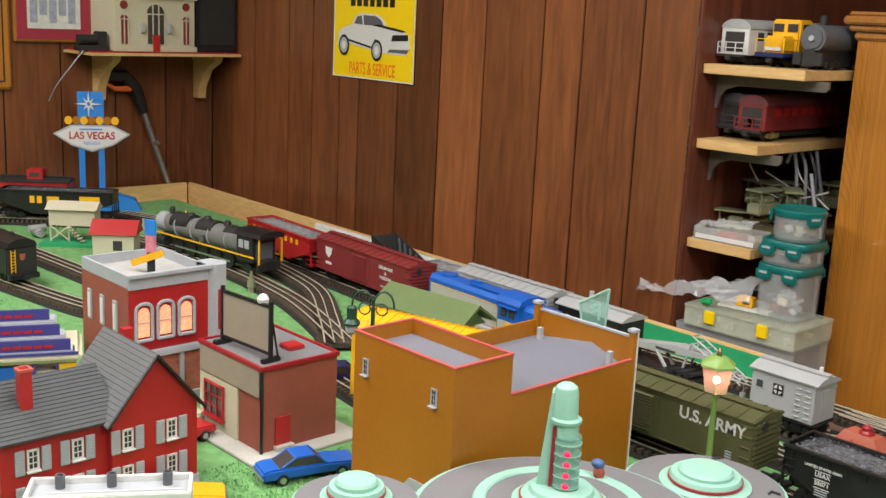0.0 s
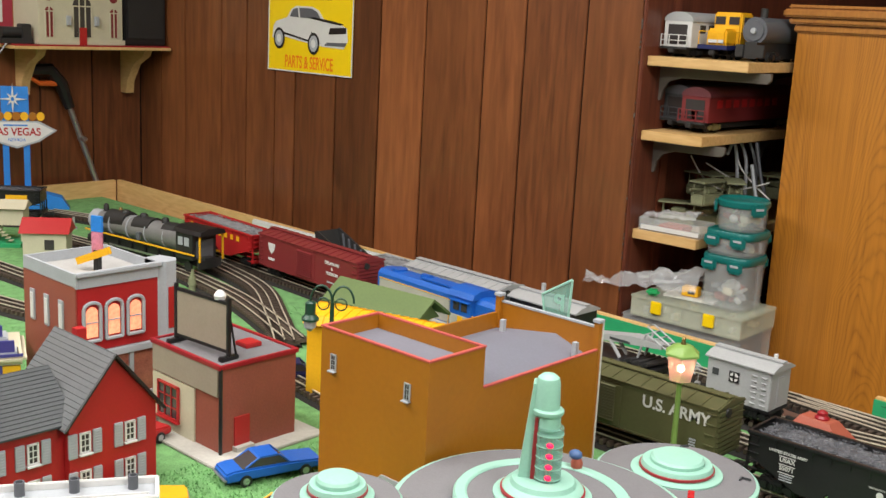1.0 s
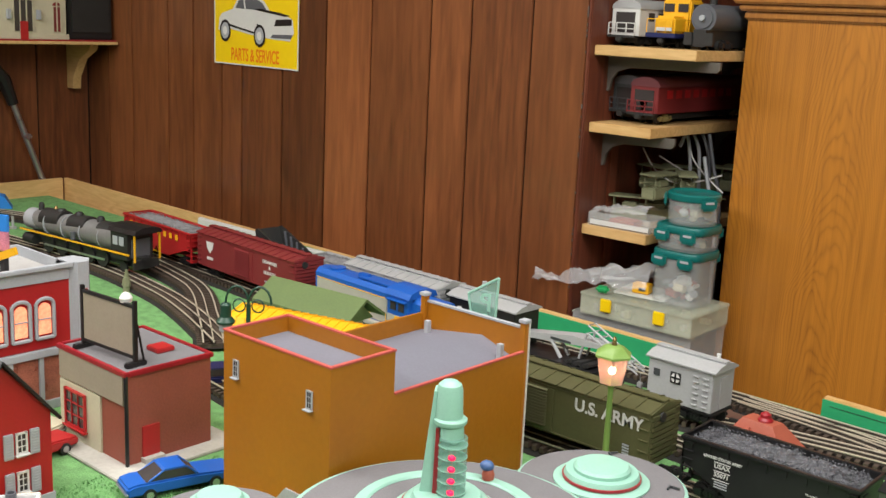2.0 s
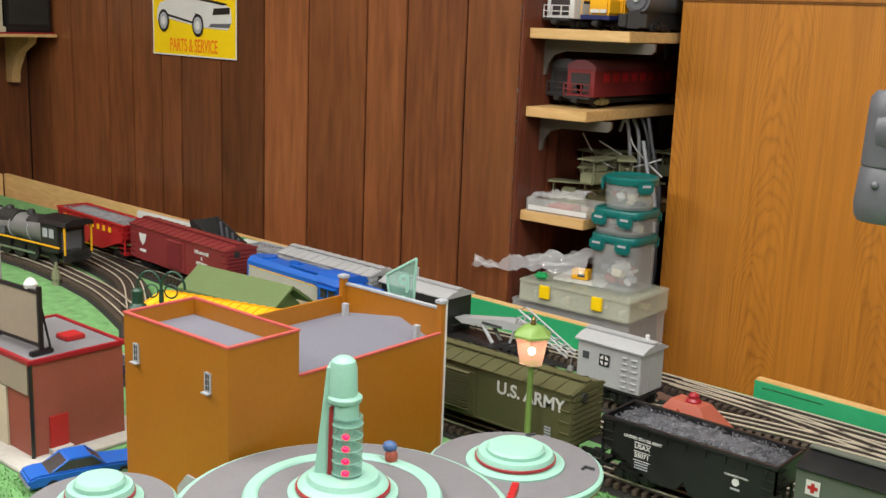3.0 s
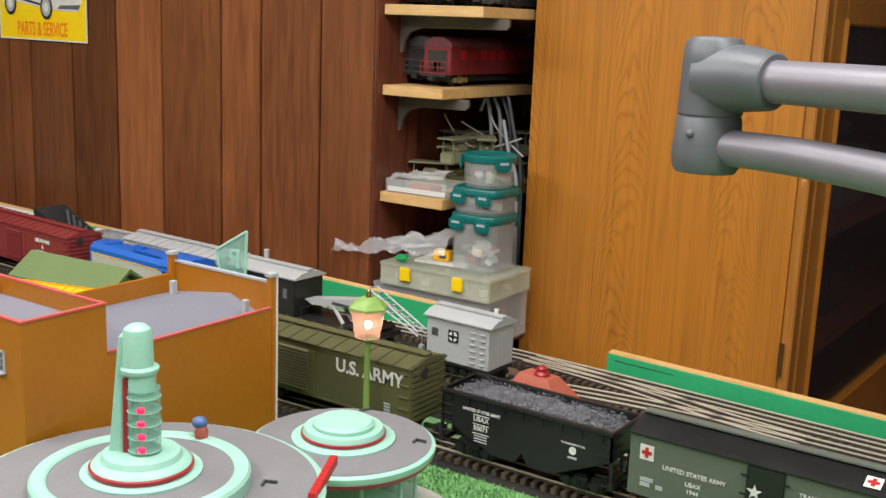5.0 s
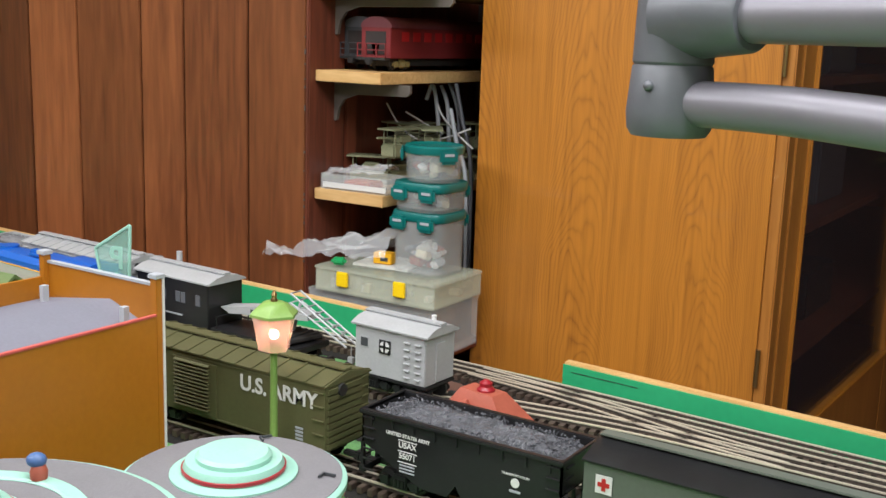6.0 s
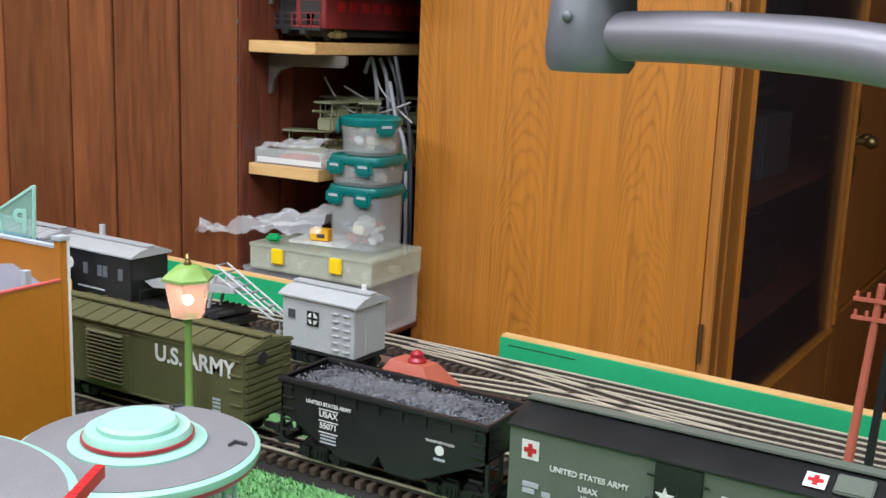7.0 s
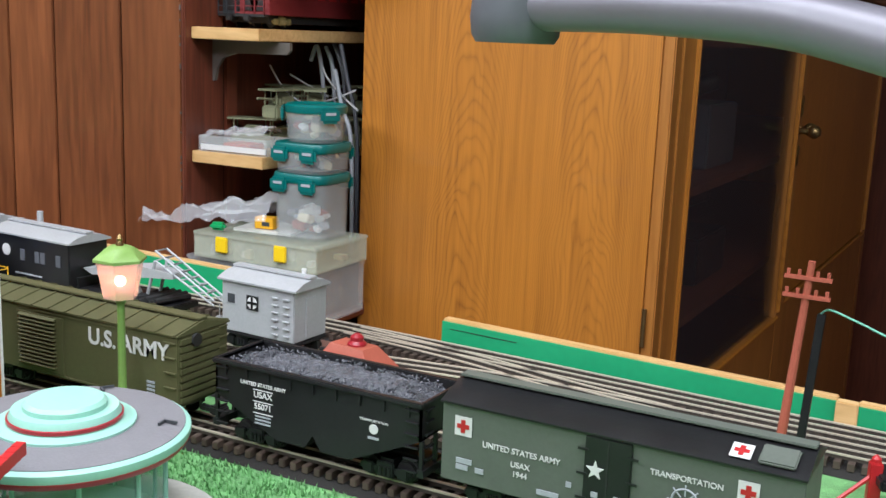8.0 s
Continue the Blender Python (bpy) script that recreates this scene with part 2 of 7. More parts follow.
# ---- mesh helpers ----
def box(bm, x0, x1, y0, y1, z0, z1, bev=0.0, m=None):
    r = bmesh.ops.create_cube(bm, size=1.0)
    v = r["verts"]
    bmesh.ops.scale(bm, vec=(x1 - x0, y1 - y0, z1 - z0), verts=v)
    bmesh.ops.translate(bm, vec=((x0 + x1) / 2, (y0 + y1) / 2, (z0 + z1) / 2), verts=v)
    if bev:
        e = list({e for q in v for e in q.link_edges})
        out = bmesh.ops.bevel(bm, geom=e, offset=bev, segments=2, affect="EDGES")
        v = out["verts"]
    if m is not None:
        bmesh.ops.transform(bm, matrix=m, verts=v)
    return bm


def rod(bm, a, b, r0, r1=None, n=12):
    a, b = Vector(a), Vector(b)
    d = b - a
    r = bmesh.ops.create_cone(bm, cap_ends=True, segments=n, radius1=r0, radius2=r0 if r1 is None else r1, depth=d.length)
    m = Matrix.Translation((a + b) / 2) @ d.to_track_quat("Z", "Y").to_matrix().to_4x4()
    bmesh.ops.transform(bm, matrix=m, verts=r["verts"])
    return bm


def lathe(bm, prof, cx=0.0, cy=0.0, n=48):
    rings = [[bm.verts.new((cx + r * math.cos(2 * math.pi * k / n), cy + r * math.sin(2 * math.pi * k / n), z)) for k in range(n)] for r, z in prof]
    for a, b in zip(rings, rings[1:]):
        for k in range(n):
            bm.faces.new((a[k], a[(k + 1) % n], b[(k + 1) % n], b[k]))
    bm.faces.new(rings[0][::-1])
    bm.faces.new(rings[-1])
    return bm


def prism(bm, pts, axis, lo, hi):
    """A polygon pushed along an axis: pts in the two other axes, in xyz order."""
    def at(p, w):
        q = list(p)
        q.insert("xyz".index(axis), w)
        return q
    a = [bm.verts.new(at(p, lo)) for p in pts]
    b = [bm.verts.new(at(p, hi)) for p in pts]
    n = len(pts)
    bm.faces.new(a), bm.faces.new(b[::-1])
    for k in range(n):
        bm.faces.new((a[k], b[k], b[(k + 1) % n], a[(k + 1) % n]))
    bmesh.ops.recalc_face_normals(bm, faces=bm.faces)
    return bm


def pipe(bm, pts, r, n=10):
    pts = [Vector(p) for p in pts]
    rings = []
    for k, p in enumerate(pts):
        d = (pts[min(k + 1, len(pts) - 1)] - pts[max(k - 1, 0)]).normalized()
        q = d.to_track_quat("Z", "Y")
        rr = r[k] if isinstance(r, (list, tuple)) else r
        rings.append([bm.verts.new(p + q @ Vector((rr * math.cos(2 * math.pi * j / n), rr * math.sin(2 * math.pi * j / n), 0))) for j in range(n)])
    for a, b in zip(rings, rings[1:]):
        for j in range(n):
            bm.faces.new((a[j], a[(j + 1) % n], b[(j + 1) % n], b[j]))
    bm.faces.new(rings[0][::-1]), bm.faces.new(rings[-1])
    return bm


def curve_points(pts, steps=8):
    """A smooth line through points."""
    pts = [Vector(p) for p in pts]
    out = []
    for k in range(len(pts) - 1):
        p0, p1, p2, p3 = pts[max(k - 1, 0)], pts[k], pts[k + 1], pts[min(k + 2, len(pts) - 1)]
        for s in range(steps):
            t = s / steps
            out.append(0.5 * (2 * p1 + (p2 - p0) * t + (2 * p0 - 5 * p1 + 4 * p2 - p3) * t * t + (3 * p1 - p0 - 3 * p2 + p3) * t ** 3))
    return out + [pts[-1]]


def mesh_of(name, bm, material, smooth=None):
    me = bpy.data.meshes.new(name)
    bmesh.ops.recalc_face_normals(bm, faces=bm.faces)
    bm.to_mesh(me)
    bm.free()
    me.materials.append(material)
    if smooth is not None:
        me.shade_smooth()
        me.set_sharp_from_angle(angle=radians(smooth))
    return me


def part(name, bm, material, parent=None, label="", smooth=35):
    ob = new(name, mesh_of(name, bm, material, smooth))
    if parent is not None:
        ob.parent = parent
    return tagged(ob, label)


def again(ob, m, parent=None):
    """One more object on the same mesh, at the pose m."""
    o = new(ob.name.split(".")[0], ob.data)
    o.parent = parent or ob.parent
    o.matrix_basis = m
    return o


def thing(name, m, label, category, group=""):
    e = new(name)
    e.empty_display_size = 0.02
    e.matrix_world = m
    return tagged(e, label, category, group)


def solid(name, bm, material, label, category, m=None, group="", kind=""):
    ob = new(name, mesh_of(name, bm, material, 35))
    if m is not None:
        ob.matrix_world = m
    return tagged(ob, label, category, group, kind)


def N():
    return bmesh.new()


def lettering(name, words, size, material, parent, m, align="CENTER", depth=0.0002, bold=0.0):
    cu = bpy.data.curves.new(name, "FONT")
    cu.body, cu.size, cu.align_x, cu.align_y, cu.extrude, cu.offset = words, size, align, "CENTER", depth, bold
    tmp = new(name, cu)
    me = bpy.data.meshes.new_from_object(tmp.evaluated_get(bpy.context.evaluated_depsgraph_get()))
    bpy.data.objects.remove(tmp)
    bpy.data.curves.remove(cu)
    me.materials.clear()
    me.materials.append(material)
    ob = new(name, me)
    ob.parent = parent
    ob.matrix_basis = m
    return ob


# ---- the room ----
WALL_Y = 1.723
TOP = 1.45
wall_n = solid("wall_north", box(N(), -2.95, -1.14, WALL_Y + 0.006, WALL_Y + 0.1, -0.95, TOP), GROOVE, "dark walnut panelled wall behind the layout", "wall", kind="structure")
edges = [-2.85, -2.74, -2.62, -2.45, -2.34, -2.22, -2.14, -1.988, -1.838, -1.695, -1.523, -1.415, -1.265, -1.139]
for a, b in zip(edges, edges[1:]):
    part("panel", box(N(), a + 0.002, b - 0.002, WALL_Y, WALL_Y + 0.005, -0.95, TOP, 0.0012), WALNUT, wall_n)
part("edge_trim", box(N(), -1.139, -1.131, WALL_Y - 0.002, WALL_Y + 0.09, -0.95, TOP, 0.002), DARKWOOD, wall_n)
bm = N()
random.seed(4)
for k in range(22):
    z, w = random.uniform(0.02, 0.6), random.uniform(0.0006, 0.0016)
    box(bm, -1.1392 - w, -1.1392 + w, WALL_Y - 0.003, WALL_Y - 0.001, z, z + random.uniform(0.001, 0.009))
part("paint_chip", bm, mat("chipped_paint", (0.13, 0.1, 0.085), 0.7), wall_n, "chipped pale paint along the corner")

LEFT_X = -2.85
wall_w = solid("wall_west", box(N(), LEFT_X - 0.1, LEFT_X - 0.006, -2.2, WALL_Y + 0.1, -0.95, TOP), GROOVE, "dark walnut panelled end wall", "wall", kind="structure")
ys = [-2.2 + 0.157 * k for k in range(26)]
for a, b in zip(ys, ys[1:]):
    if a < WALL_Y - 0.01:
        part("panel", box(N(), LEFT_X - 0.005, LEFT_X, a + 0.002, min(b, WALL_Y) - 0.002, -0.95, TOP, 0.0012), WALNUT, wall_w)
# the alcove behind the end of the wall
solid("wall_alcove", box(N(), -1.3, -1.15, WALL_Y + 0.1, 4.4, -0.95, TOP), DARKWOOD, "dark red wood side wall of the alcove", "wall", kind="structure")
solid("wall_alcove_post", box(N(), -1.15, -1.136, WALL_Y + 0.1, WALL_Y + 0.13, -0.95, TOP, 0.002), DARKWOOD, "dark wood upright in the alcove", "post", kind="structure")
solid("wall_back", box(N(), -1.3, 2.6, 4.4, 4.5, -0.95, TOP), DARKWOOD, "dark wall at the back of the alcove", "wall", kind="structure")
# two walls out of view, added to close the room and reflect light
solid("wall_east", box(N(), 2.5, 2.6, -2.2, 4.4, -0.95, TOP), BOUNCE_WALL, "unseen plain beige wall added to close the room and bounce light", "wall", kind="structure")
solid("wall_south", box(N(), -2.95, 2.6, -2.3, -2.2, -0.95, TOP), BOUNCE_WALL, "unseen plain beige wall added to close the room and bounce light", "wall", kind="structure")
solid("floor", box(N(), -2.95, 2.6, -2.3, 4.5, -1.0, -0.95), CARPET, "brown carpet floor", "floor", kind="structure")
solid("ceiling", box(N(), -2.95, 2.6, -2.3, 4.5, TOP, TOP + 0.05), CEIL, "white ceiling", "ceiling", kind="structure")

# ---- the layout table ----
table = thing("layout_table", pose(0, 0, 0), "plywood train table with green grass mat top", "table")
part("top", box(N(), -2.8, 1.2, 0.18, 1.56, -0.03, -0.003), PINE, table)
part("apron", box(N(), -2.78, 1.18, 0.2, 0.22, -0.13, -0.03), PINE, table)
for x in (-2.6, -0.8, 1.0):
    for y in (0.26, 1.5):
        part("leg", box(N(), x - 0.045, x + 0.045, y - 0.045, y + 0.045, -0.95, -0.03, 0.004), PINE, table)
bm = N()
box(bm, -2.79, 1.19, 0.19, 1.555, -0.003, 0.0)
solid("ground", bm, GRASS, "green flocked grass mat covering the table", "grass mat", kind="structure")


def rim(pts, h, green, name="rim_board"):
    """A plain board on edge between two points of the plan, green on its inner face."""
    (x0, y0), (x1, y1) = pts
    L = math.hypot(x1 - x0, y1 - y0)
    m = pose(x0, y0, 0, 0, 0, math.degrees(math.atan2(y1 - y0, x1 - x0)))
    e = thing(name, m, "pine rim board with a green painted inner face", "rim board", "boards round the table")
    part("board", box(N(), 0, L, 0.0, 0.012, -0.03, h, 0.0012), PINE, e)
    if green:
        part("painted_face", box(N(), 0.0, L, -0.0025, -0.0002, -0.0, h - 0.003), FENCEGREEN, e, "emerald green painted face")
    return e


rim([(-2.79, 1.605), (-2.0, 1.583)], 0.045, False)
rim([(-1.999, 1.583), (-0.80, 1.548)], 0.045, True)
rim([(-2.785, 0.2), (-2.785, 1.60)], 0.045, False)
f1 = rim([(-0.562, 1.53), (-0.115, 1.505)], 0.037, True, "back_board")
part("scratch", box(N(), 0.012, 0.1, -0.0031, -0.0024, 0.0262, 0.0268), SOOT, f1, "thin dark crack in the paint")
f2 = rim([(-0.095, 1.5), (0.6, 1.46)], 0.037, True, "back_board")
part("joint_block", box(N(), -0.02, 0.001, -0.004, 0.008, 0.0, 0.036, 0.001), PINE, f2, "bare pine joint between boards")
for a, b, y in ((-2.1, -1.75, 1.575), (-1.7, -1.38, 1.56)):
    solid("foam_strip", box(N(), a, b, y - 0.012, y, 0.0, 0.047, 0.003), WHITE, "white foam strip lying along the rim", "foam strip")


# ---- track ----
def track(pts, name, label, singles=False, steps=10):
    line = curve_points([(x, y, 0) for x, y in pts], steps)
    e = thing(name, pose(0, 0, 0), label, "track", "model railway tracks")
    for off, r in ((-0.016, 0.0013), (0.0, 0.001), (0.016, 0.0013)):
        for piece, wide, z0, z1, material in (("rail", 1.0, 0.0158, 0.0172, RAIL), ("rail_web", 0.55, 0.0126, 0.0158, WEB)):
            bm, prev = N(), None
            for k, p in enumerate(line):
                d = (line[min(k + 1, len(line) - 1)] - line[max(k - 1, 0)]).normalized()
                side = Vector((-d.y, d.x, 0))
                ring = [bm.verts.new(p + side * (off + q * r * wide) + Vector((0, 0, z))) for q, z in ((-1, z0), (1, z0), (1, z1), (-1, z1))]
                if prev:
                    for j in range(4):
                        bm.faces.new((prev[j], prev[(j + 1) % 4], ring[(j + 1) % 4], ring[j]))
                prev = ring
            part(piece, bm, material, e, smooth=None)
    # sleepers at an even pitch
    tie = mesh_of("tie", box(N(), -0.003, 0.003, -0.026, 0.026, 0.006, 0.0127, 0.0006), TIE)
    joined, walkd, pitch = N(), 0.0, 0.0118
    for a, b in zip(line, line[1:]):
        d = b - a
        while walkd < d.length:
            p = a + d.normalized() * walkd
            m = Matrix.Translation(p) @ Matrix.Rotation(math.atan2(d.y, d.x), 4, "Z")
            if singles and -0.75 < p.x < 0.25:
                o = new("tie", tie)
                o.parent = e
                o.matrix_basis = m
            else:
                box(joined, -0.003, 0.003, -0.026, 0.026, 0.006, 0.0127, 0, m)
            walkd += pitch
        walkd -= d.length
    tagged(part("sleeper_run", joined, TIE, e, smooth=None), kind="stuff")
    # strip under the ties, its colour painted as the shade in their gaps
    bed, prev = N(), None
    for k, p in enumerate(line):
        d = (line[min(k + 1, len(line) - 1)] - line[max(k - 1, 0)]).normalized()
        w = Vector((-d.y, d.x, 0))
        ring = [bed.verts.new(p + w * a + Vector((0, 0, z))) for a, z in ((-0.031, 0.0005), (-0.024, 0.0062), (0.024, 0.0062), (0.031, 0.0005))]
        if prev:
            for j in range(3):
                bed.faces.new((prev[j], prev[j + 1], ring[j + 1], ring[j]))
        prev = ring
    part("track_bed", bed, BED, e, "roadbed strip painted dark as the shade between ties", smooth=None)
    return e


def main_y(x):
    return 1.275 + (-0.7 - x) * 0.068


def back_y(x):
    return 1.368 + (-0.675 - x) * 0.035


ARMY_Y = 1.158
track([(-0.98, ARMY_Y - 0.01), (-0.5, ARMY_Y), (0.0, ARMY_Y), (0.8, ARMY_Y - 0.02)], "track", "three-rail track with brown ties beside the grass", True)
track([(-2.6, 1.3), (-2.3, main_y(-2.3) - 0.01), (-1.7, main_y(-1.7)), (-1.0, main_y(-1.0)), (-0.55, 1.272), (0.0, 1.268), (0.8, 1.26)], "track", "three-rail main line track")
track([(-1.8, back_y(-1.8)), (-1.2, back_y(-1.2)), (-0.72, back_y(-0.72)), (-0.58, 1.4), (-0.42, 1.423), (-0.2, 1.426), (0.2, 1.42), (0.8, 1.4)], "track", "three-rail siding track by the rim")
track([(-1.1, 1.475), (-0.8, 1.49), (-0.5, 1.487), (-0.2, 1.476), (0.2, 1.47), (0.8, 1.45)], "track", "three-rail back track along the green board")
track([(-0.66, 1.486), (-0.5, 1.468), (-0.36, 1.44), (-0.26, 1.428)], "track", "three-rail crossover of a turnout")
track([(-2.3, 1.18), (-1.95, 1.212), (-1.7, 1.19), (-1.55, 1.155), (-1.36, 1.09)], "track", "three-rail curved track under the steam engine")
track([(-1.9, main_y(-1.9) - 0.05), (-1.68, 1.26), (-1.5, 1.16), (-1.36, 1.07)], "track", "three-rail curved branch of a turnout")
track([(-2.4, 0.92), (-2.0, 0.945), (-1.6, 0.965), (-1.3, 0.98), (-1.1, 0.96)], "track", "three-rail track behind the brick building")
track([(-2.3, 0.76), (-2.0, 0.8), (-1.75, 0.85), (-1.5, 0.95)], "track", "three-rail track under the black tender")
track([(-2.71, 0.98), (-2.585, 1.125), (-2.47, 1.25)], "track", "three-rail track far behind the shack")
track([(-2.765, 1.02), (-2.694, 1.114), (-2.6, 1.235)], "track", "three-rail track at the end of the table")
bm = N()
box(bm, -0.75, -0.5, 1.405, 1.5, 0.0, 0.004)
solid("track_bed_board", bm, mat("brown_board", (0.14, 0.07, 0.05), 0.7), "flat brown board under the turnout", "board")


# ---- rolling stock ----
def wheelset(parent, xs, y, r=0.0085, name="truck", frame=BLACK):
    """Two four-wheel trucks, built once and repeated."""
    bm = N()
    for s in (-1, 1):
        box(bm, -0.024, 0.024, s * 0.0215 - 0.002, s * 0.0215 + 0.002, 0.006, 0.0115, 0.001)
        box(bm, -0.008, 0.008, s * 0.0225 - 0.002, s * 0.0225 + 0.002, 0.003, 0.016, 0.001)
        for q in (-0.016, 0.016):
            box(bm, q - 0.005, q + 0.005, s * 0.023 - 0.002, s * 0.023 + 0.002, 0.004, 0.0135, 0.001)
        for q in (-0.004, 0, 0.004):
            rod(bm, (q, s * 0.0248, 0.005), (q, s * 0.0248, 0.012), 0.0015, n=6)
    box(bm, -0.006, 0.006, -0.021, 0.021, 0.008, 0.018)
    tr = part(name, bm, frame, parent)
    tr.matrix_basis = pose(xs[0], y, 0)
    w = N()
    for s in (-1, 1):
        rod(w, (0, s * 0.0145, 0), (0, s * 0.0185, 0), r, n=16)
        rod(w, (0, s * 0.0125, 0), (0, s * 0.0145, 0), r + 0.0015, n=16)
    rod(w, (0, -0.015, 0), (0, 0.015, 0), 0.0018, n=6)
    wh = part("wheel_set", w, SOOT, tr)
    wh.matrix_basis = pose(-0.016, 0, r)
    again(wh, pose(0.016, 0, r), tr)
    for x in xs[1:]:
        t2 = again(tr, pose(x, y, 0), parent)
        for q in (-0.016, 0.016):
            again(wh, pose(q, 0, r), t2)
    c = N()
    box(c, -0.012, 0.006, -0.003, 0.003, 0.009, 0.014, 0.001)
    box(c, -0.016, -0.008, -0.006, 0.006, 0.008, 0.0165, 0.0015)
    cp = part("coupler", c, SOOT, parent)
    cp.matrix_basis = pose(min(xs) - 0.045, y, 0)
    again(cp, pose(max(xs) + 0.045, y, 0, 0, 0, 180), parent)


def ladder(name, parent, x, y, z0, z1, w, rungs, material, along="x"):
    """Rungs up a car's side or end, each one a bar on one shared mesh."""
    if along == "x":
        bar = box(N(), x - w / 2, x + w / 2, y - 0.0022, y, -0.0006, 0.0006)
    else:
        bar = box(N(), x, x + 0.0022, y - w / 2, y + w / 2, -0.0006, 0.0006)
    rung = part(name, bar, material, parent)
    rung.matrix_basis = pose(0, 0, z0)
    for k in range(1, rungs):
        again(rung, pose(0, 0, z0 + (z1 - z0) * k / (rungs - 1)))
    return rung


def boxcar(m, L, material, roofmat, label, door="ribbed", plain_roof=False, group="freight cars", shift=0.0):
    """A house car on the rails: local x along the track, z from the rail head."""
    W, z0, z1 = 0.0325, 0.019, 0.083
    e = thing("boxcar", m, label, "freight car", group)
    part("body", box(N(), -L / 2, L / 2, -W, W, z0, z1, 0.001), material, e)
    bm = N()
    prism(bm, [(-W - 0.002, z1), (W + 0.002, z1), (W + 0.002, z1 + 0.0015), (0, z1 + 0.009), (-W - 0.002, z1 + 0.0015)], "x", -L / 2 - 0.001, L / 2 + 0.001)
    part("roof", bm, roofmat, e)
    rib = None
    if not plain_roof:
        n = int(L / 0.021)
        for k in range(n + 1):
            x = -L / 2 + 0.002 + (L - 0.004) * k / n
            if rib is None:
                b = N()
                prism(b, [(-W - 0.0025, z1 + 0.001), (0, z1 + 0.0086), (W + 0.0025, z1 + 0.001), (W + 0.0025, z1 + 0.0026), (0, z1 + 0.0102), (-W - 0.0025, z1 + 0.0026)], "x", -0.0011, 0.0011)
                rib = part("roof_rib", b, roofmat, e)
                rib.matrix_basis = pose(x, 0, 0)
            else:
                again(rib, pose(x, 0, 0))
    b = N()
    box(b, -L / 2, L / 2, -0.006, 0.006, z1 + 0.0095, z1 + 0.0115, 0.0005)
    part("running_board", b, roofmat, e)
    for s in (-1, 1):
        d = N()
        box(d, shift - 0.031, shift + 0.031, s * W - 0.0015, s * W + 0.0018, z0 + 0.003, z1 - 0.006, 0.0005)
        dr = part("door", d, material, e)
        if door == "ribbed":
            slat = None
            for k in range(13):
                z = z0 + 0.009 + k * 0.0038
                if slat is None:
                    slat = part("door_slat", prism(N(), [(s * (W + 0.0012), 0), (s * (W + 0.0046), 0), (s * (W + 0.0044), 0.0006), (s * (W + 0.0012), 0.0022)], "x", shift - 0.026, shift + 0.022), material, dr)
                    slat.matrix_basis = pose(0, 0, z)
                else:
                    again(slat, pose(0, 0, z))
        t = N()
        for z in (z0 + 0.001, z1 - 0.0045):
            box(t, -0.04, 0.075, s * W - 0.001, s * W + 0.0022, z, z + 0.002, 0.0004)
        part("door_track", t, material, e)
        ladder("rung", e, s * (L / 2 - 0.009), s * W + (0.0022 if s > 0 else 0), z0 + 0.004, z1 - 0.006, 0.013, 7, material)
        ladder("rung", e, -s * (L / 2 - 0.009), s * W + (0.0022 if s > 0 else 0), z0 + 0.004, z1 - 0.006, 0.013, 5, material)
        en = N()
        for k in range(9):
            z = z0 + 0.004 + k * 0.0066
            prism(en, [(-W + 0.002, z), (W - 0.014, z), (W - 0.014, z + 0.0045), (-W + 0.002, z + 0.0045)], "x", s * L / 2 - 0.0005, s * L / 2 + 0.0022)
        part("end_rib", en, material, e)
        ladder("rung", e, s * L / 2 + (0 if s > 0 else -0.0022), W - 0.008, z0 + 0.004, z1 - 0.002, 0.011, 7, material, "y")
        wb = N()
        rod(wb, (s * L / 2 + s * 0.001, -0.012, z1 - 0.006), (s * L / 2 + s * 0.004, -0.012, z1 - 0.006), 0.006, n=14)
        part("brake_wheel", wb, SOOT, e)
    u = N()
    box(u, -L / 2 + 0.01, L / 2 - 0.01, -0.008, 0.008, 0.013, z0)
    part("centre_sill", u, SOOT, e)
    wheelset(e, (-L / 2 + 0.042, L / 2 - 0.042), 0)
    return e


def near(x, z, W=0.0325):
    return pose(x, -W - 0.0006, z, 90, 0, 0)


RAILTOP = 0.018
army = boxcar(pose(-0.736, ARMY_Y, RAILTOP), 0.268, OLIVE, OLIVE, "olive drab army boxcar with white lettering on the track", shift=-0.035)
lettering("lettering", "U.S.", 0.0215, WHITE, army, near(0.0445, 0.067, 0.0327), bold=0.0005)
lettering("lettering", "ARMY", 0.0215, WHITE, army, near(0.0955, 0.067, 0.0327), bold=0.0005)
for k in range(4):
    part("small_print", box(N(), 0.098, 0.107, -0.0334, -0.0328, 0.026 + k * 0.0035, 0.028 + k * 0.0035), TRIMGREY, army, "unreadable pale print")


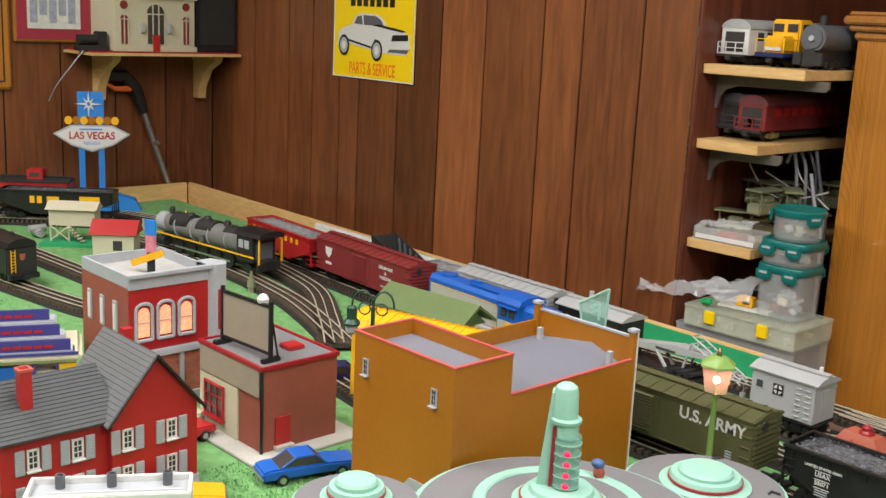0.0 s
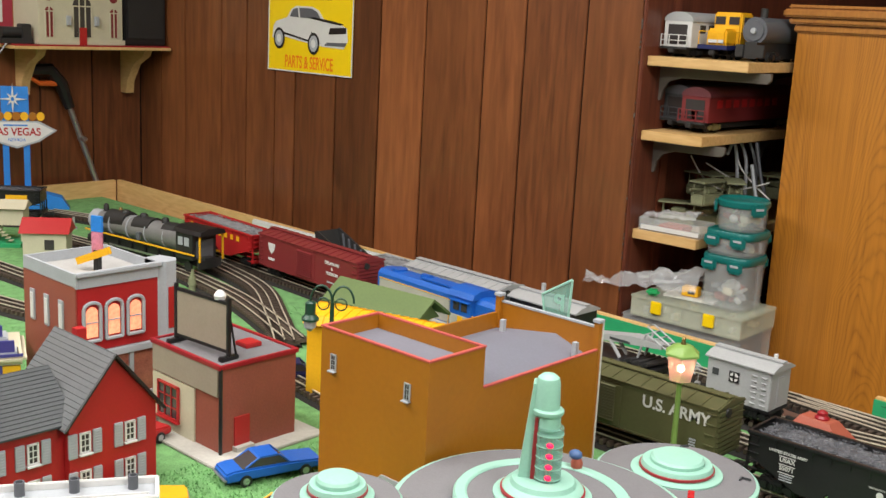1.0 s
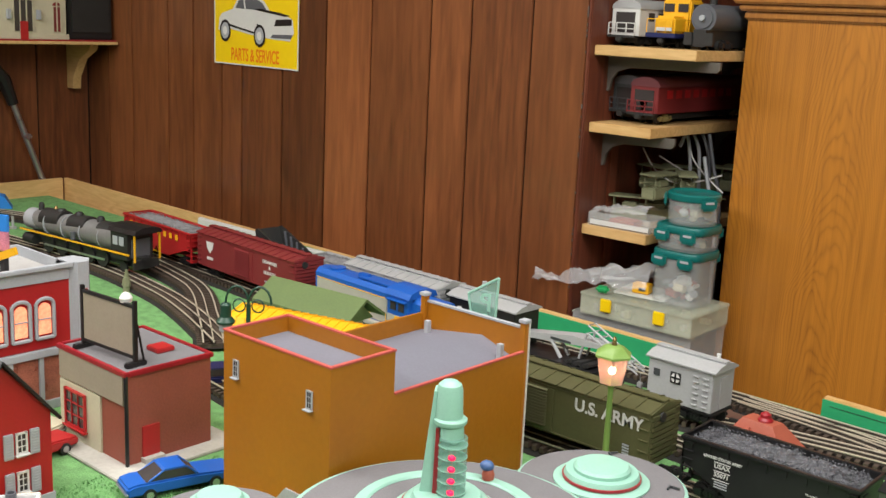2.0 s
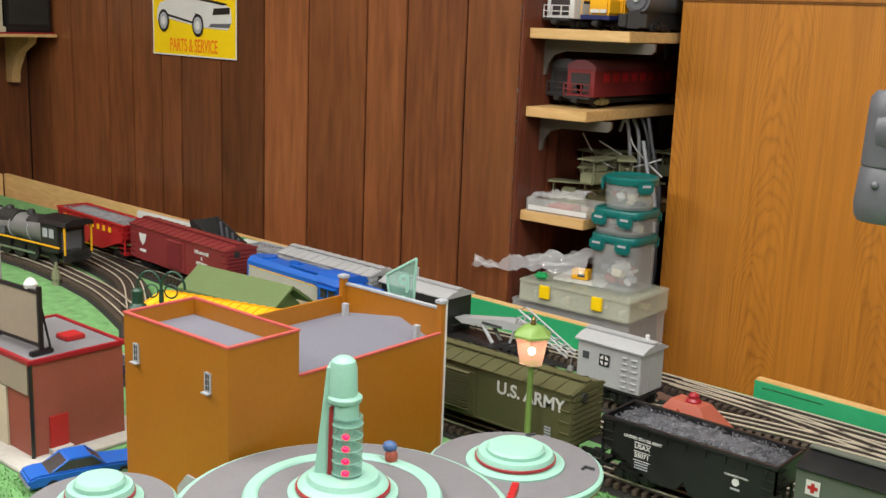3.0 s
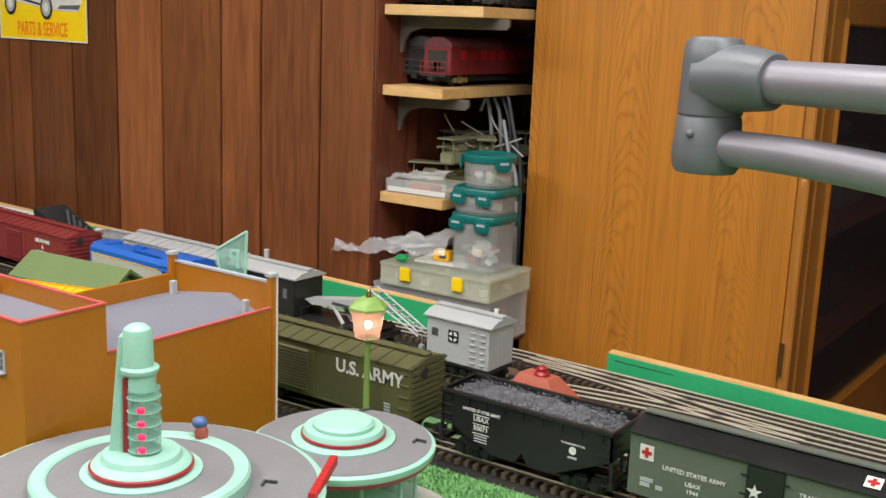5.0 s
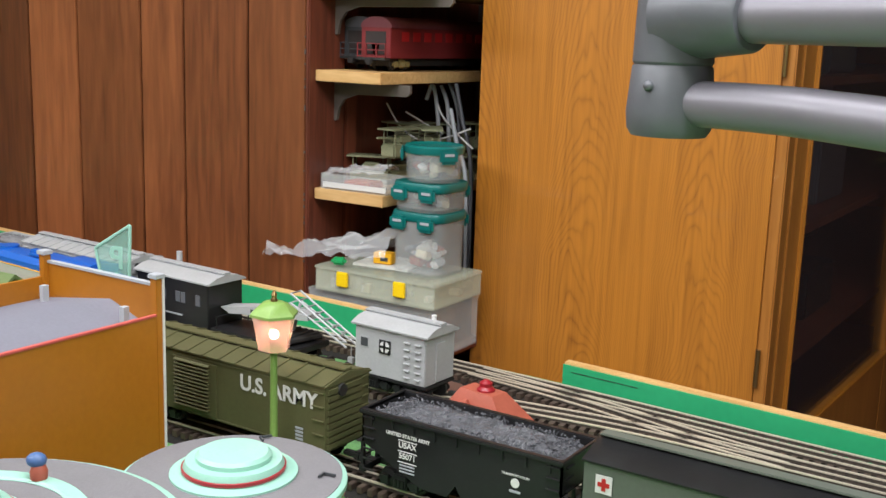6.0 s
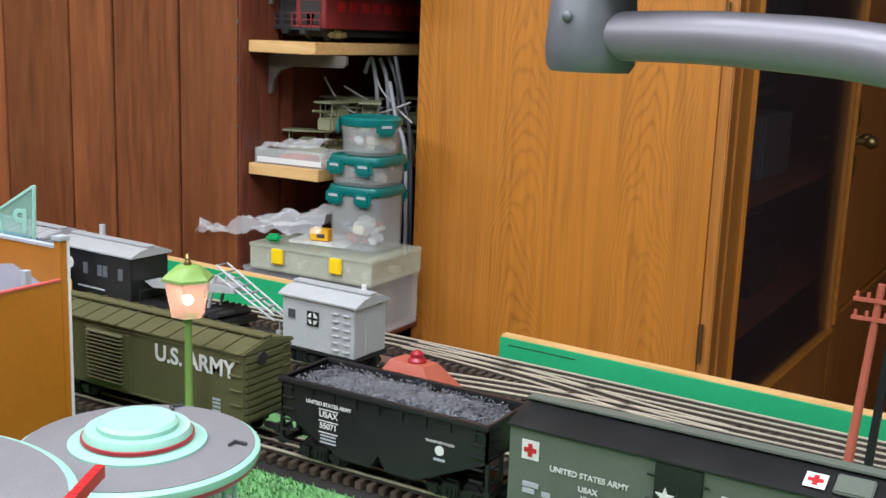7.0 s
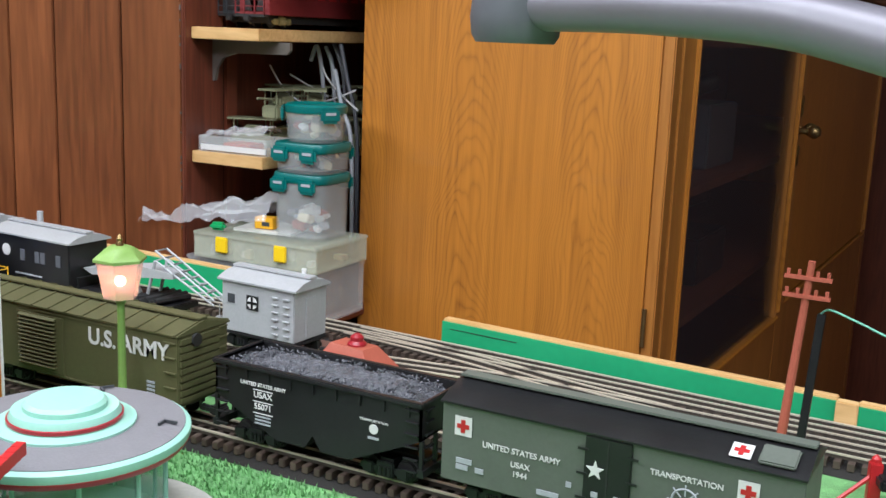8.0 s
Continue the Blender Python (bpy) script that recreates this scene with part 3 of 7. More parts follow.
def hopper(m, L, material, load, label, group="freight cars"):
    W, z1 = 0.0325, 0.073
    e = thing("hopper_car", m, label, "freight car", group)
    t = 0.002
    prof = [(-L / 2, z1), (-L / 2, z1 - 0.03), (-L * 0.18, 0.014), (-L * 0.04, 0.014), (0, 0.026), (L * 0.04, 0.014), (L * 0.18, 0.014), (L / 2, z1 - 0.03), (L / 2, z1)]
    for s in (-1, 1):
        lo, hi = sorted((s * W, s * (W - t)))
        part("side_wall", prism(N(), prof, "y", lo, hi), material, e)
        lo, hi = sorted((s * L / 2, s * (L / 2 - t)))
        part("end_wall", box(N(), lo, hi, -W, W, z1 - 0.03, z1), material, e)
    for a, b in zip(prof[1:-1], prof[2:-1]):
        part("slope_sheet", prism(N(), [a, b, (b[0], b[1] + t), (a[0], a[1] + t)], "y", -W + t, W - t), material, e)
    r = N()
    for s in (-1, 1):
        box(r, -L / 2 - 0.002, L / 2 + 0.002, s * W - 0.003, s * W + 0.003, z1 - 0.003, z1 + 0.001, 0.0008)
        box(r, s * L / 2 - 0.002, s * L / 2 + 0.002, -W, W, z1 - 0.003, z1 + 0.001, 0.0008)
    part("top_rail", r, material, e)
    for s in (-1, 1):
        for k in range(9):
            x = -L / 2 + L * (k + 0.5) / 9
            low = z1 - 0.012
            part("side_rib", box(N(), x - 0.001, x + 0.001, s * W - 0.0015, s * W + 0.002, low, z1 - 0.002), material, e)
    fr = N()
    box(fr, -L / 2, L / 2, -0.008, 0.008, 0.014, 0.02)
    for s in (-1, 1):
        box(fr, s * L / 2 - 0.003, s * L / 2 + 0.003, -W, W, 0.014, 0.02)
        for y in (-W + 0.002, W - 0.002, -0.009, 0.009):
            box(fr, s * L / 2 - 0.0015, s * L / 2 + 0.0015, y - 0.0015, y + 0.0015, 0.014, z1 - 0.03)
    part("end_frame", fr, material, e)
    for s in (-1, 1):
        ladder("rung", e, s * (L / 2 - 0.008), -W, 0.018, z1 - 0.006, 0.012, 6, material)
        ladder("rung", e, s * L / 2 + (0.001 if s > 0 else -0.003), -W + 0.01, 0.018, z1 - 0.006, 0.012, 6, material, "y")
    # heaped load with an uneven top
    g = N()
    nx, ny = 64, 20
    grid = []
    for i in range(nx + 1):
        row = []
        for j in range(ny + 1):
            x, y = (i / nx - 0.5) * (L - 0.008), (j / ny - 0.5) * (2 * W - 0.006)
            edge = min(1, 5 * min(i, nx - i) / nx) * min(1, 4 * min(j, ny - j) / ny)
            z = z1 - 0.006 + 0.006 * edge + 0.003 * noise.noise(Vector((x * 60, y * 60, 0))) + 0.0022 * noise.noise(Vector((x * 420, y * 420, 3)))
            row.append(g.verts.new((x, y, z)))
        grid.append(row)
    for i in range(nx):
        for j in range(ny):
            g.faces.new((grid[i][j], grid[i + 1][j], grid[i + 1][j + 1], grid[i][j + 1]))
    part("load", g, load, e, "heaped loose load", smooth=None)
    lump = N()
    random.seed(3)
    for k in range(900):
        x, y = random.uniform(-L / 2 + 0.008, L / 2 - 0.008), random.uniform(-W + 0.006, W - 0.006)
        r0 = random.uniform(0.0007, 0.0014)
        q = bmesh.ops.create_icosphere(lump, subdivisions=1, radius=r0)
        bmesh.ops.transform(lump, matrix=pose(x, y, z1 - 0.0006 + 0.003 * noise.noise(Vector((x * 60, y * 60, 0))), random.uniform(0, 180), random.uniform(0, 180), 0), verts=q["verts"])
        bmesh.ops.translate(lump, vec=(0, 0, random.uniform(-0.0008, 0.0008)), verts=q["verts"])
    tagged(part("lump_load", lump, load, e, smooth=None), kind="stuff")
    wheelset(e, (-L / 2 + 0.036, L / 2 - 0.036), 0)
    return e


hop = hopper(pose(-0.46, ARMY_Y, RAILTOP), 0.2, BLACK, COAL, "black army hopper car heaped with coal")
lettering("lettering", "UNITED STATES ARMY", 0.0046, WHITE, hop, near(-0.05, 0.058), bold=0.0001)
lettering("lettering", "USAX", 0.0075, WHITE, hop, near(-0.05, 0.0495), bold=0.0001)
for z in (0.0535, 0.0435, 0.0335):
    part("rule", box(N(), -0.06, -0.04, -0.0333, -0.0327, z, z + 0.0006), WHITE, hop)
lettering("lettering", "55071", 0.0072, WHITE, hop, near(-0.05, 0.0395), bold=0.0001)
for z in (0.0305, 0.0275, 0.0245):
    part("small_print", box(N(), -0.058, -0.042, -0.0333, -0.0327, z, z + 0.0012), TRIMGREY, hop, "unreadable pale print")
lettering("lettering", "TRANSPORTATION", 0.003, WHITE, hop, near(0.058, 0.051))
b = N()
bmesh.ops.create_cone(b, cap_ends=True, segments=18, radius1=0.004, radius2=0.004, depth=0.0006)
em = part("emblem", b, WHITE, hop, "round white emblem")
em.matrix_basis = near(0.058, 0.0445)
part("small_print", box(N(), 0.053, 0.063, -0.0333, -0.0327, 0.036, 0.038), TRIMGREY, hop)

# grey hospital reefer
RL = 0.262
reef = thing("refrigerator_car", pose(-0.211, ARMY_Y, RAILTOP), "grey army hospital car with red crosses and black roof", "freight car", "freight cars")
part("body", box(N(), -RL / 2, RL / 2, -0.0325, 0.0325, 0.019, 0.08, 0.0008), ARMYGREY, reef)
part("roof", prism(N(), [(-0.035, 0.08), (0.035, 0.08), (0.035, 0.0815), (0, 0.0925), (-0.035, 0.0815)], "x", -RL / 2 - 0.001, RL / 2 + 0.001), BLACK, reef, "black roof")
part("running_board", box(N(), -RL / 2, RL / 2, -0.006, 0.006, 0.0925, 0.0945, 0.0005), ARMYGREY, reef)
for s in (1,):
    part("ice_hatch", box(N(), -0.012, 0.012, -0.010, 0.010, 0, 0.003, 0.001, pose(s * (RL / 2 - 0.02), -0.02, 0.0865, 17, 0, 0)), ARMYGREY, reef)
door = part("door", box(N(), -0.017, 0.017, -0.0345, -0.032, 0.022, 0.079, 0.0006), BLACK, reef, "black double door")
part("door_gap", box(N(), -0.0006, 0.0006, -0.0348, -0.0343, 0.024, 0.077), SOOT, door)
part("hinge", (lambda q: [box(q, a, a + 0.008, -0.0352, -0.0345, z, z + 0.0018) for a in (-0.022, 0.014) for z in (0.032, 0.05, 0.068)] and q)(N()), BLACK, door)
st = N()
pts = [((0.0072 if k % 2 == 0 else 0.0029) * math.sin(math.pi * k / 5) - 0.0085, 0.055 + (0.0072 if k % 2 == 0 else 0.0029) * math.cos(math.pi * k / 5)) for k in range(10)]
prism(st, pts, "y", -0.0353, -0.0346)
part("star", st, WHITE, door, "white five-pointed star")
for a in (-0.0105, 0.006):
    part("small_print", box(N(), a, a + 0.005, -0.0351, -0.0346, 0.035, 0.039), TRIMGREY, door)


def cross_panel(x, z, m=None):
    p = part("cross_panel", box(N(), -0.007, 0.007, -0.0004, 0.0, -0.0075, 0.0075), WHITE, reef, "white panel with a red cross")
    q = N()
    a, c = 0.0017, 0.005
    prism(q, [(-a, -c), (a, -c), (a, -a), (c, -a), (c, a), (a, a), (a, c), (-a, c), (-a, a), (-c, a), (-c, -a), (-a, -a)], "y", -0.0009, -0.0003)
    part("red_cross", q, RED, p)
    p.matrix_basis = m or pose(x, -0.0329, z)


cross_panel(-0.113, 0.064)
cross_panel(0.096, 0.064)
cross_panel(0, 0, pose(0.087, -0.022, 0.0872, -72, 0, 0))
lettering("lettering", "UNITED STATES ARMY", 0.0061, WHITE, reef, near(-0.066, 0.0535), bold=0.0001)
lettering("lettering", "USAX", 0.006, WHITE, reef, near(-0.066, 0.0435), bold=0.0001)
lettering("lettering", "1944", 0.006, WHITE, reef, near(-0.066, 0.0365), bold=0.0001)
lettering("lettering", "TRANSPORTATION", 0.0057, WHITE, reef, near(0.055, 0.063), bold=0.0001)
w = N()
ring = [(0.009 * math.cos(2 * math.pi * k / 24), 0.009 * math.sin(2 * math.pi * k / 24)) for k in range(24)]
for a, bq in zip(ring, ring[1:] + ring[:1]):
    rod(w, (a[0], 0, a[1]), (bq[0], 0, bq[1]), 0.0008, n=5)
for k in range(8):
    c, s = math.cos(math.pi * k / 4), math.sin(math.pi * k / 4)
    rod(w, (0.004 * c, 0, 0.004 * s), (0.012 * c, 0, 0.012 * s), 0.0006, n=5)
emb = part("wheel_emblem", w, TRIMGREY, reef, "pale ship's wheel emblem")
emb.matrix_basis = pose(0.055, -0.0331, 0.047)
for x0, x1, z in ((-0.118, -0.105, 0.035), (-0.102, -0.095, 0.03), (-0.118, -0.108, 0.03), (-0.052, -0.035, 0.026), (-0.03, -0.026, 0.037)):
    part("small_print", box(N(), x0, x1, -0.0334, -0.0328, z, z + 0.004), TRIMGREY, reef)
wheelset(reef, (-RL / 2 + 0.04, RL / 2 - 0.04), 0)

# the blue and grey road switcher
LX = -1.225
loco = thing("diesel_locomotive", pose(LX, main_y(LX), RAILTOP, 0, 0, -3.9), "bright blue and warm grey model diesel locomotive", "locomotive", "engines")
part("frame", box(N(), -0.165, 0.165, -0.031, 0.031, 0.02, 0.027, 0.001), LOCOGREY, loco)
part("skirt", box(N(), -0.06, 0.05, -0.028, 0.028, 0.008, 0.02, 0.003), LOCOGREY, loco)


def hood(x0, x1, h, w=0.021):
    b = N()
    prism(b, [(-w, 0.027), (w, 0.027), (w, h - 0.008), (w - 0.006, h - 0.001), (0, h + 0.001), (-w + 0.006, h - 0.001), (-w, h - 0.008)], "x", x0, x1)
    return b


part("long_hood", hood(-0.155, 0.045, 0.085), BLUE, loco)
part("hood_panel", box(N(), -0.15, 0.035, -0.0222, 0.0222, 0.028, 0.069, 0.001), LOCOGREY, loco, "grey lower hood doors")
part("hood_stripe", box(N(), -0.15, 0.045, -0.0226, 0.0226, 0.0688, 0.0697), YELLOW, loco)
part("short_hood", hood(0.09, 0.15, 0.083), BLUE, loco)
cab = part("cab", box(N(), 0.042, 0.093, -0.0285, 0.0285, 0.027, 0.082, 0.0015), BLUE, loco)
cr = N()
prism(cr, [(-0.031, 0.081), (0.031, 0.081), (0.026, 0.09), (0.012, 0.0945), (-0.012, 0.0945), (-0.026, 0.09)], "x", 0.038, 0.097)
part("cab_roof", cr, BLUE, cab)
part("cab_lower", box(N(), 0.043, 0.092, -0.0293, 0.0293, 0.028, 0.05, 0.0006), LOCOGREY, cab)
for s in (-1, 1):
    for x in (0.051, 0.07):
        part("cab_window", box(N(), x, x + 0.013, s * 0.029 - 0.0006, s * 0.029 + 0.0006, 0.058, 0.072), WINDOW, cab)
    part("awning", box(N(), 0.046, 0.09, s * 0.032 - 0.004, s * 0.032 + 0.004, 0.0745, 0.0758), BLUE, cab)
part("crest", box(N(), 0.0625, 0.0745, -0.0301, -0.0292, 0.034, 0.049, 0.0008), YELLOW, cab, "yellow crest plate")
part("exhaust_stack", box(N(), -0.06, -0.035, -0.006, 0.006, 0.084, 0.092, 0.002), BLUE, loco)
part("roof_fan", rod(N(), (-0.12, 0, 0.084), (-0.12, 0, 0.0885), 0.014, n=20), BLUE, loco)
part("roof_walk", box(N(), -0.05, 0.03, -0.014, 0.014, 0.0855, 0.0885, 0.001), BLUE, loco)
hd = N()
rod(hd, (0.149, -0.004, 0.073), (0.153, -0.004, 0.073), 0.003, n=10)
rod(hd, (0.149, 0.004, 0.073), (0.153, 0.004, 0.073), 0.003, n=10)
part("headlight", hd, HEADLIGHT, loco, "lit headlight")
part("number_board", box(N(), 0.1495, 0.152, -0.009, 0.009, 0.062, 0.067), BLACK, loco)
sh = N()
prism(sh, [(-0.009, 0.058), (0.009, 0.058), (0.009, 0.046), (0, 0.034), (-0.009, 0.046)], "x", 0.1498, 0.1512)
part("shield", sh, YELLOW, loco, "yellow shield on the nose")
part("nose_stripe", prism(N(), [(0.09, 0.027), (0.151, 0.027), (0.151, 0.031), (0.112, 0.045), (0.09, 0.05)], "y", -0.0222, 0.0222), LOCOGREY, loco)
hr = N()
for s in (-1, 1):
    pipe(hr, [(-0.16, s * 0.029, 0.046), (0.04, s * 0.029, 0.046)], 0.0007, 5)
    pipe(hr, [(0.095, s * 0.029, 0.055), (0.12, s * 0.029, 0.052), (0.135, s * 0.029, 0.044), (0.16, s * 0.029, 0.044)], 0.0007, 5)
    for x in (-0.16, -0.12, -0.08, -0.04, 0.0, 0.04, 0.1, 0.135, 0.16):
        rod(hr, (x, s * 0.029, 0.027), (x, s * 0.029, 0.046), 0.0007, n=5)
for s in (-1, 1):
    pipe(hr, [(s * 0.164, -0.026, 0.044), (s * 0.164, -0.008, 0.044)], 0.0007, 5)
    pipe(hr, [(s * 0.164, 0.026, 0.044), (s * 0.164, 0.008, 0.044)], 0.0007, 5)
    for y in (-0.026, -0.008, 0.008, 0.026):
        rod(hr, (s * 0.164, y, 0.027), (s * 0.164, y, 0.044), 0.0007, n=5)
part("handrail", hr, YELLOW, loco, "thin yellow handrails")
pl = N()
for s in (-1, 1):
    box(pl, s * 0.166 - 0.002, s * 0.166 + 0.002, -0.03, 0.03, 0.006, 0.026, 0.001)
    for z in (0.01, 0.017):
        box(pl, s * 0.16 - 0.008, s * 0.16 + 0.008, -0.032, 0.032, z, z + 0.001)
part("pilot", pl, LOCOGREY, loco)
wheelset(loco, (-0.105, 0.105), 0, name="truck", frame=LOCOGREY)

MX = -1.585
maroon = boxcar(pose(MX, main_y(MX), RAILTOP, 0, 0, -3.9), 0.32, MAROON, MAROON, "oxide maroon boxcar with white shield and lettering")
lettering("lettering", "DELAWARE", 0.0085, WHITE, maroon, near(0.085, 0.068), bold=0.0002)
lettering("lettering", "&", 0.0085, WHITE, maroon, near(0.085, 0.058), bold=0.0002)
lettering("lettering", "HUDSON", 0.0085, WHITE, maroon, near(0.085, 0.048), bold=0.0002)
shd = N()
prism(shd, [(-0.126, 0.071), (-0.101, 0.071), (-0.104, 0.058), (-0.1135, 0.049), (-0.123, 0.058)], "y", -0.0336, -0.0328)
part("shield", shd, WHITE, maroon, "white heraldic shield")
part("number_bar", box(N(), -0.124, -0.103, -0.0334, -0.0328, 0.036, 0.041), WHITE, maroon)
part("small_print", box(N(), 0.07, 0.1, -0.0334, -0.0328, 0.03, 0.033), TRIMGREY, maroon)
HX = -1.905
redh = hopper(pose(HX, main_y(HX), RAILTOP, 0, 0, -3.9), 0.27, RED, GRAVEL, "bright red hopper car with yellow lettering and grey load")
for k in range(9):
    part("letter_bar", box(N(), -0.105 + 0.023 * k, -0.095 + 0.023 * k, -0.0347, -0.034, 0.052, 0.063), YELLOW, redh, "unreadable yellow letter")
gon = hopper(pose(-2.585, 1.125, RAILTOP, 0, 0, 50), 0.28, BLACK, COAL, "long black gondola with yellow lettering")
part("letter_bar", box(N(), 0.06, 0.11, -0.0347, -0.034, 0.04, 0.062), YELLOW, gon, "yellow sign plate")
part("letter_bar", box(N(), -0.02, 0.01, -0.0347, -0.034, 0.042, 0.06), YELLOW, gon, "yellow road number bars")
for x in (-0.062, -0.044):
    part("letter_bar", box(N(), x, x + 0.012, -0.0347, -0.034, 0.042, 0.06), YELLOW, gon, "unreadable yellow letter")

SX = -1.255
silver = boxcar(pose(SX, back_y(SX), RAILTOP, 0, 0, -2), 0.232, SILVER, SILVER, "silver grey boxcar with a black railway emblem")
for k in range(2):
    part("small_print", box(N(), -0.09, -0.06, -0.0334, -0.0328, 0.045 - 0.008 * k, 0.05 - 0.008 * k), SLATE, silver)


def emblem(parent, x, z, W=0.0325, s=0.0095):
    p = part("emblem", box(N(), -s, s, -0.0005, 0, -s, s), BLACK, parent, "black square emblem with white cross circle")
    q = N()
    r = bmesh.ops.create_cone(q, cap_ends=True, segments=20, radius1=s * 0.85, radius2=s * 0.85, depth=0.0006)
    bmesh.ops.transform(q, matrix=pose(0, -0.0006, 0, 90, 0, 0), verts=r["verts"])
    d = part("emblem_disc", q, WHITE, p)
    q = N()
    box(q, -s * 0.85, s * 0.85, -0.0014, -0.0008, -s * 0.16, s * 0.16)
    box(q, -s * 0.16, s * 0.16, -0.0014, -0.0008, -s * 0.85, s * 0.85)
    part("emblem_cross", q, BLACK, p)
    p.matrix_basis = pose(x, -W - 0.0008, z)


emblem(silver, 0.075, 0.055)
HX2 = -1.435
sh = hopper(pose(HX2, back_y(HX2), RAILTOP, 0, 0, -2), 0.118, SILVER, GRAVEL, "short silver grey covered hopper car")


def cabin_car(m, L, body, roofmat, label, frame=BLACK, W=0.03, z1=0.08, porch=0.014):
    e = thing("caboose", m, label, "caboose", "cabin cars")
    part("frame", box(N(), -L / 2 - porch, L / 2 + porch, -W, W, 0.016, 0.02, 0.001), frame, e)
    part("body", box(N(), -L / 2, L / 2, -W, W, 0.02, z1, 0.001), body, e)
    part("roof", prism(N(), [(-W - 0.003, z1), (W + 0.003, z1), (W + 0.003, z1 + 0.002), (W * 0.6, z1 + 0.008), (0, z1 + 0.0105), (-W * 0.6, z1 + 0.008), (-W - 0.003, z1 + 0.002)], "x", -L / 2 - 0.004, L / 2 + 0.004), roofmat, e)
    part("running_board", box(N(), -L / 2 - 0.004, L / 2 + 0.004, -0.006, 0.006, z1 + 0.0105, z1 + 0.013, 0.0005), roofmat, e)
    for s in (-1, 1) if porch > 0.005 else ():
        b = N()
        for y in (-W + 0.002, W - 0.002):
            rod(b, (s * (L / 2 + 0.013), y, 0.02), (s * (L / 2 + 0.013), y, 0.042), 0.0009, n=6)
        rod(b, (s * (L / 2 + 0.013), -W, 0.041), (s * (L / 2 + 0.013), W, 0.041), 0.0009, n=6)
        part("end_railing", b, frame, e)
    wheelset(e, (-L / 2 + 0.025, L / 2 - 0.025), 0)
    return e


BX = -1.047
bc = cabin_car(pose(BX, back_y(BX), RAILTOP, 0, 0, -2), 0.138, BLACK, SILVER, "black caboose with a silver roof")
bc_d = N()
r = bmesh.ops.create_cone(bc_d, cap_ends=True, segments=20, radius1=0.0075, radius2=0.0075, depth=0.0006)
o = part("emblem", bc_d, WHITE, bc, "round white emblem")
o.matrix_basis = pose(-0.045, -0.0306, 0.06, 90, 0, 0)
for x in (-0.015, 0.012, 0.022, 0.05):
    part("window", box(N(), x - 0.004, x + 0.004, -0.0308, -0.0296, 0.05, 0.064), GUNGREY, bc)
part("small_print", box(N(), -0.03, 0.02, -0.0306, -0.0299, 0.032, 0.034), TRIMGREY, bc)
part("chimney", rod(N(), (-0.03, 0.01, 0.085), (-0.03, 0.01, 0.105), 0.004, n=12), SILVER, bc)
GX2 = -0.685
gc = cabin_car(pose(GX2, 1.367, RAILTOP, 0, 0, -2), 0.1, SILVER, SILVER, "small silver grey work caboose with black emblem", z1=0.076, W=0.028, porch=0.002)
emblem(gc, -0.006, 0.056, 0.028, 0.008)
part("window", box(N(), -0.041, -0.031, -0.0288, -0.0276, 0.052, 0.062), SLATE, gc)
part("window_frame", box(N(), -0.0425, -0.0295, -0.0284, -0.0278, 0.0505, 0.0635), SILVER, gc)
for z in (0.026, 0.034, 0.042, 0.05, 0.058, 0.066):
    for x in (0.025, 0.04):
        part("grab_iron", box(N(), x - 0.004, x + 0.004, -0.0305, -0.028, z, z + 0.0012), SILVER, gc)
part("end_door", box(N(), 0.0495, 0.0512, -0.008, 0.008, 0.022, 0.066), SILVER, gc)
part("chimney", rod(N(), (0.036, 0.006, 0.08), (0.036, 0.006, 0.094), 0.0022, 0.003, n=10), WHITE, gc)

# crane car between the two cabooses
CX = -0.90
crane = thing("crane_car", pose(CX, back_y(CX), RAILTOP, 0, 0, -2), "black flat crane car with a grey lattice boom", "crane car", "freight cars")
part("deck", box(N(), -0.075, 0.075, -0.03, 0.03, 0.018, 0.026, 0.001), BLACK, crane)
bm = N()
for k in range(9):
    rod(bm, (0.02 + 0.005 * k, -0.026, 0.028 + 0.002 * (k % 3)), (0.026 + 0.005 * k, 0.024, 0.03 + 0.003 * (k % 2)), 0.0035, n=7)
part("coil", bm, SOOT, crane)
bm = N()
prism(bm, [(-0.075, 0.05), (-0.06, 0.044), (0.075, 0.058), (0.075, 0.064), (0.02, 0.066)], "y", -0.012, 0.012)
part("boom_housing", bm, SILVER, crane, "grey boom with a dark nameplate")
part("nameplate", box(N(), -0.02, 0.018, -0.0128, -0.0121, 0.052, 0.056), SLATE, crane)
bm = N()
a0, a1 = Vector((0.045, 0, 0.075)), Vector((0.135, 0, 0.036))
for y in (-0.009, 0.009):
    for dz in (0, 0.012):
        rod(bm, a0 + Vector((0, y, dz)), a1 + Vector((0, y, dz * 0.5)), 0.0014, n=6)
    for k in range(7):
        p, q = a0.lerp(a1, k / 7), a0.lerp(a1, (k + 1) / 7)
        rod(bm, p + Vector((0, y, 0)), q + Vector((0, y, 0.012 - 0.006 * (k + 1) / 7)), 0.001, n=5)
        rod(bm, p + Vector((0, -y, 0.012 - 0.006 * k / 7)), p + Vector((0, y, 0.012 - 0.006 * k / 7)), 0.001, n=5)
part("lattice_jib", bm, SILVER, crane)
bm = N()
rod(bm, (0.135, 0, 0.036), (0.135, 0, 0.022), 0.0007, n=5)
box(bm, 0.131, 0.139, -0.003, 0.003, 0.014, 0.023, 0.001)
part("hook", bm, SILVER, crane)
for y in (-0.01, 0.01):
    part("strut", rod(N(), (0.0, y, 0.026), (-0.02, y, 0.05), 0.003, n=8), SILVER, crane)
    part("strut", rod(N(), (0.03, y, 0.026), (0.045, y, 0.075), 0.002, n=8), SILVER, crane)
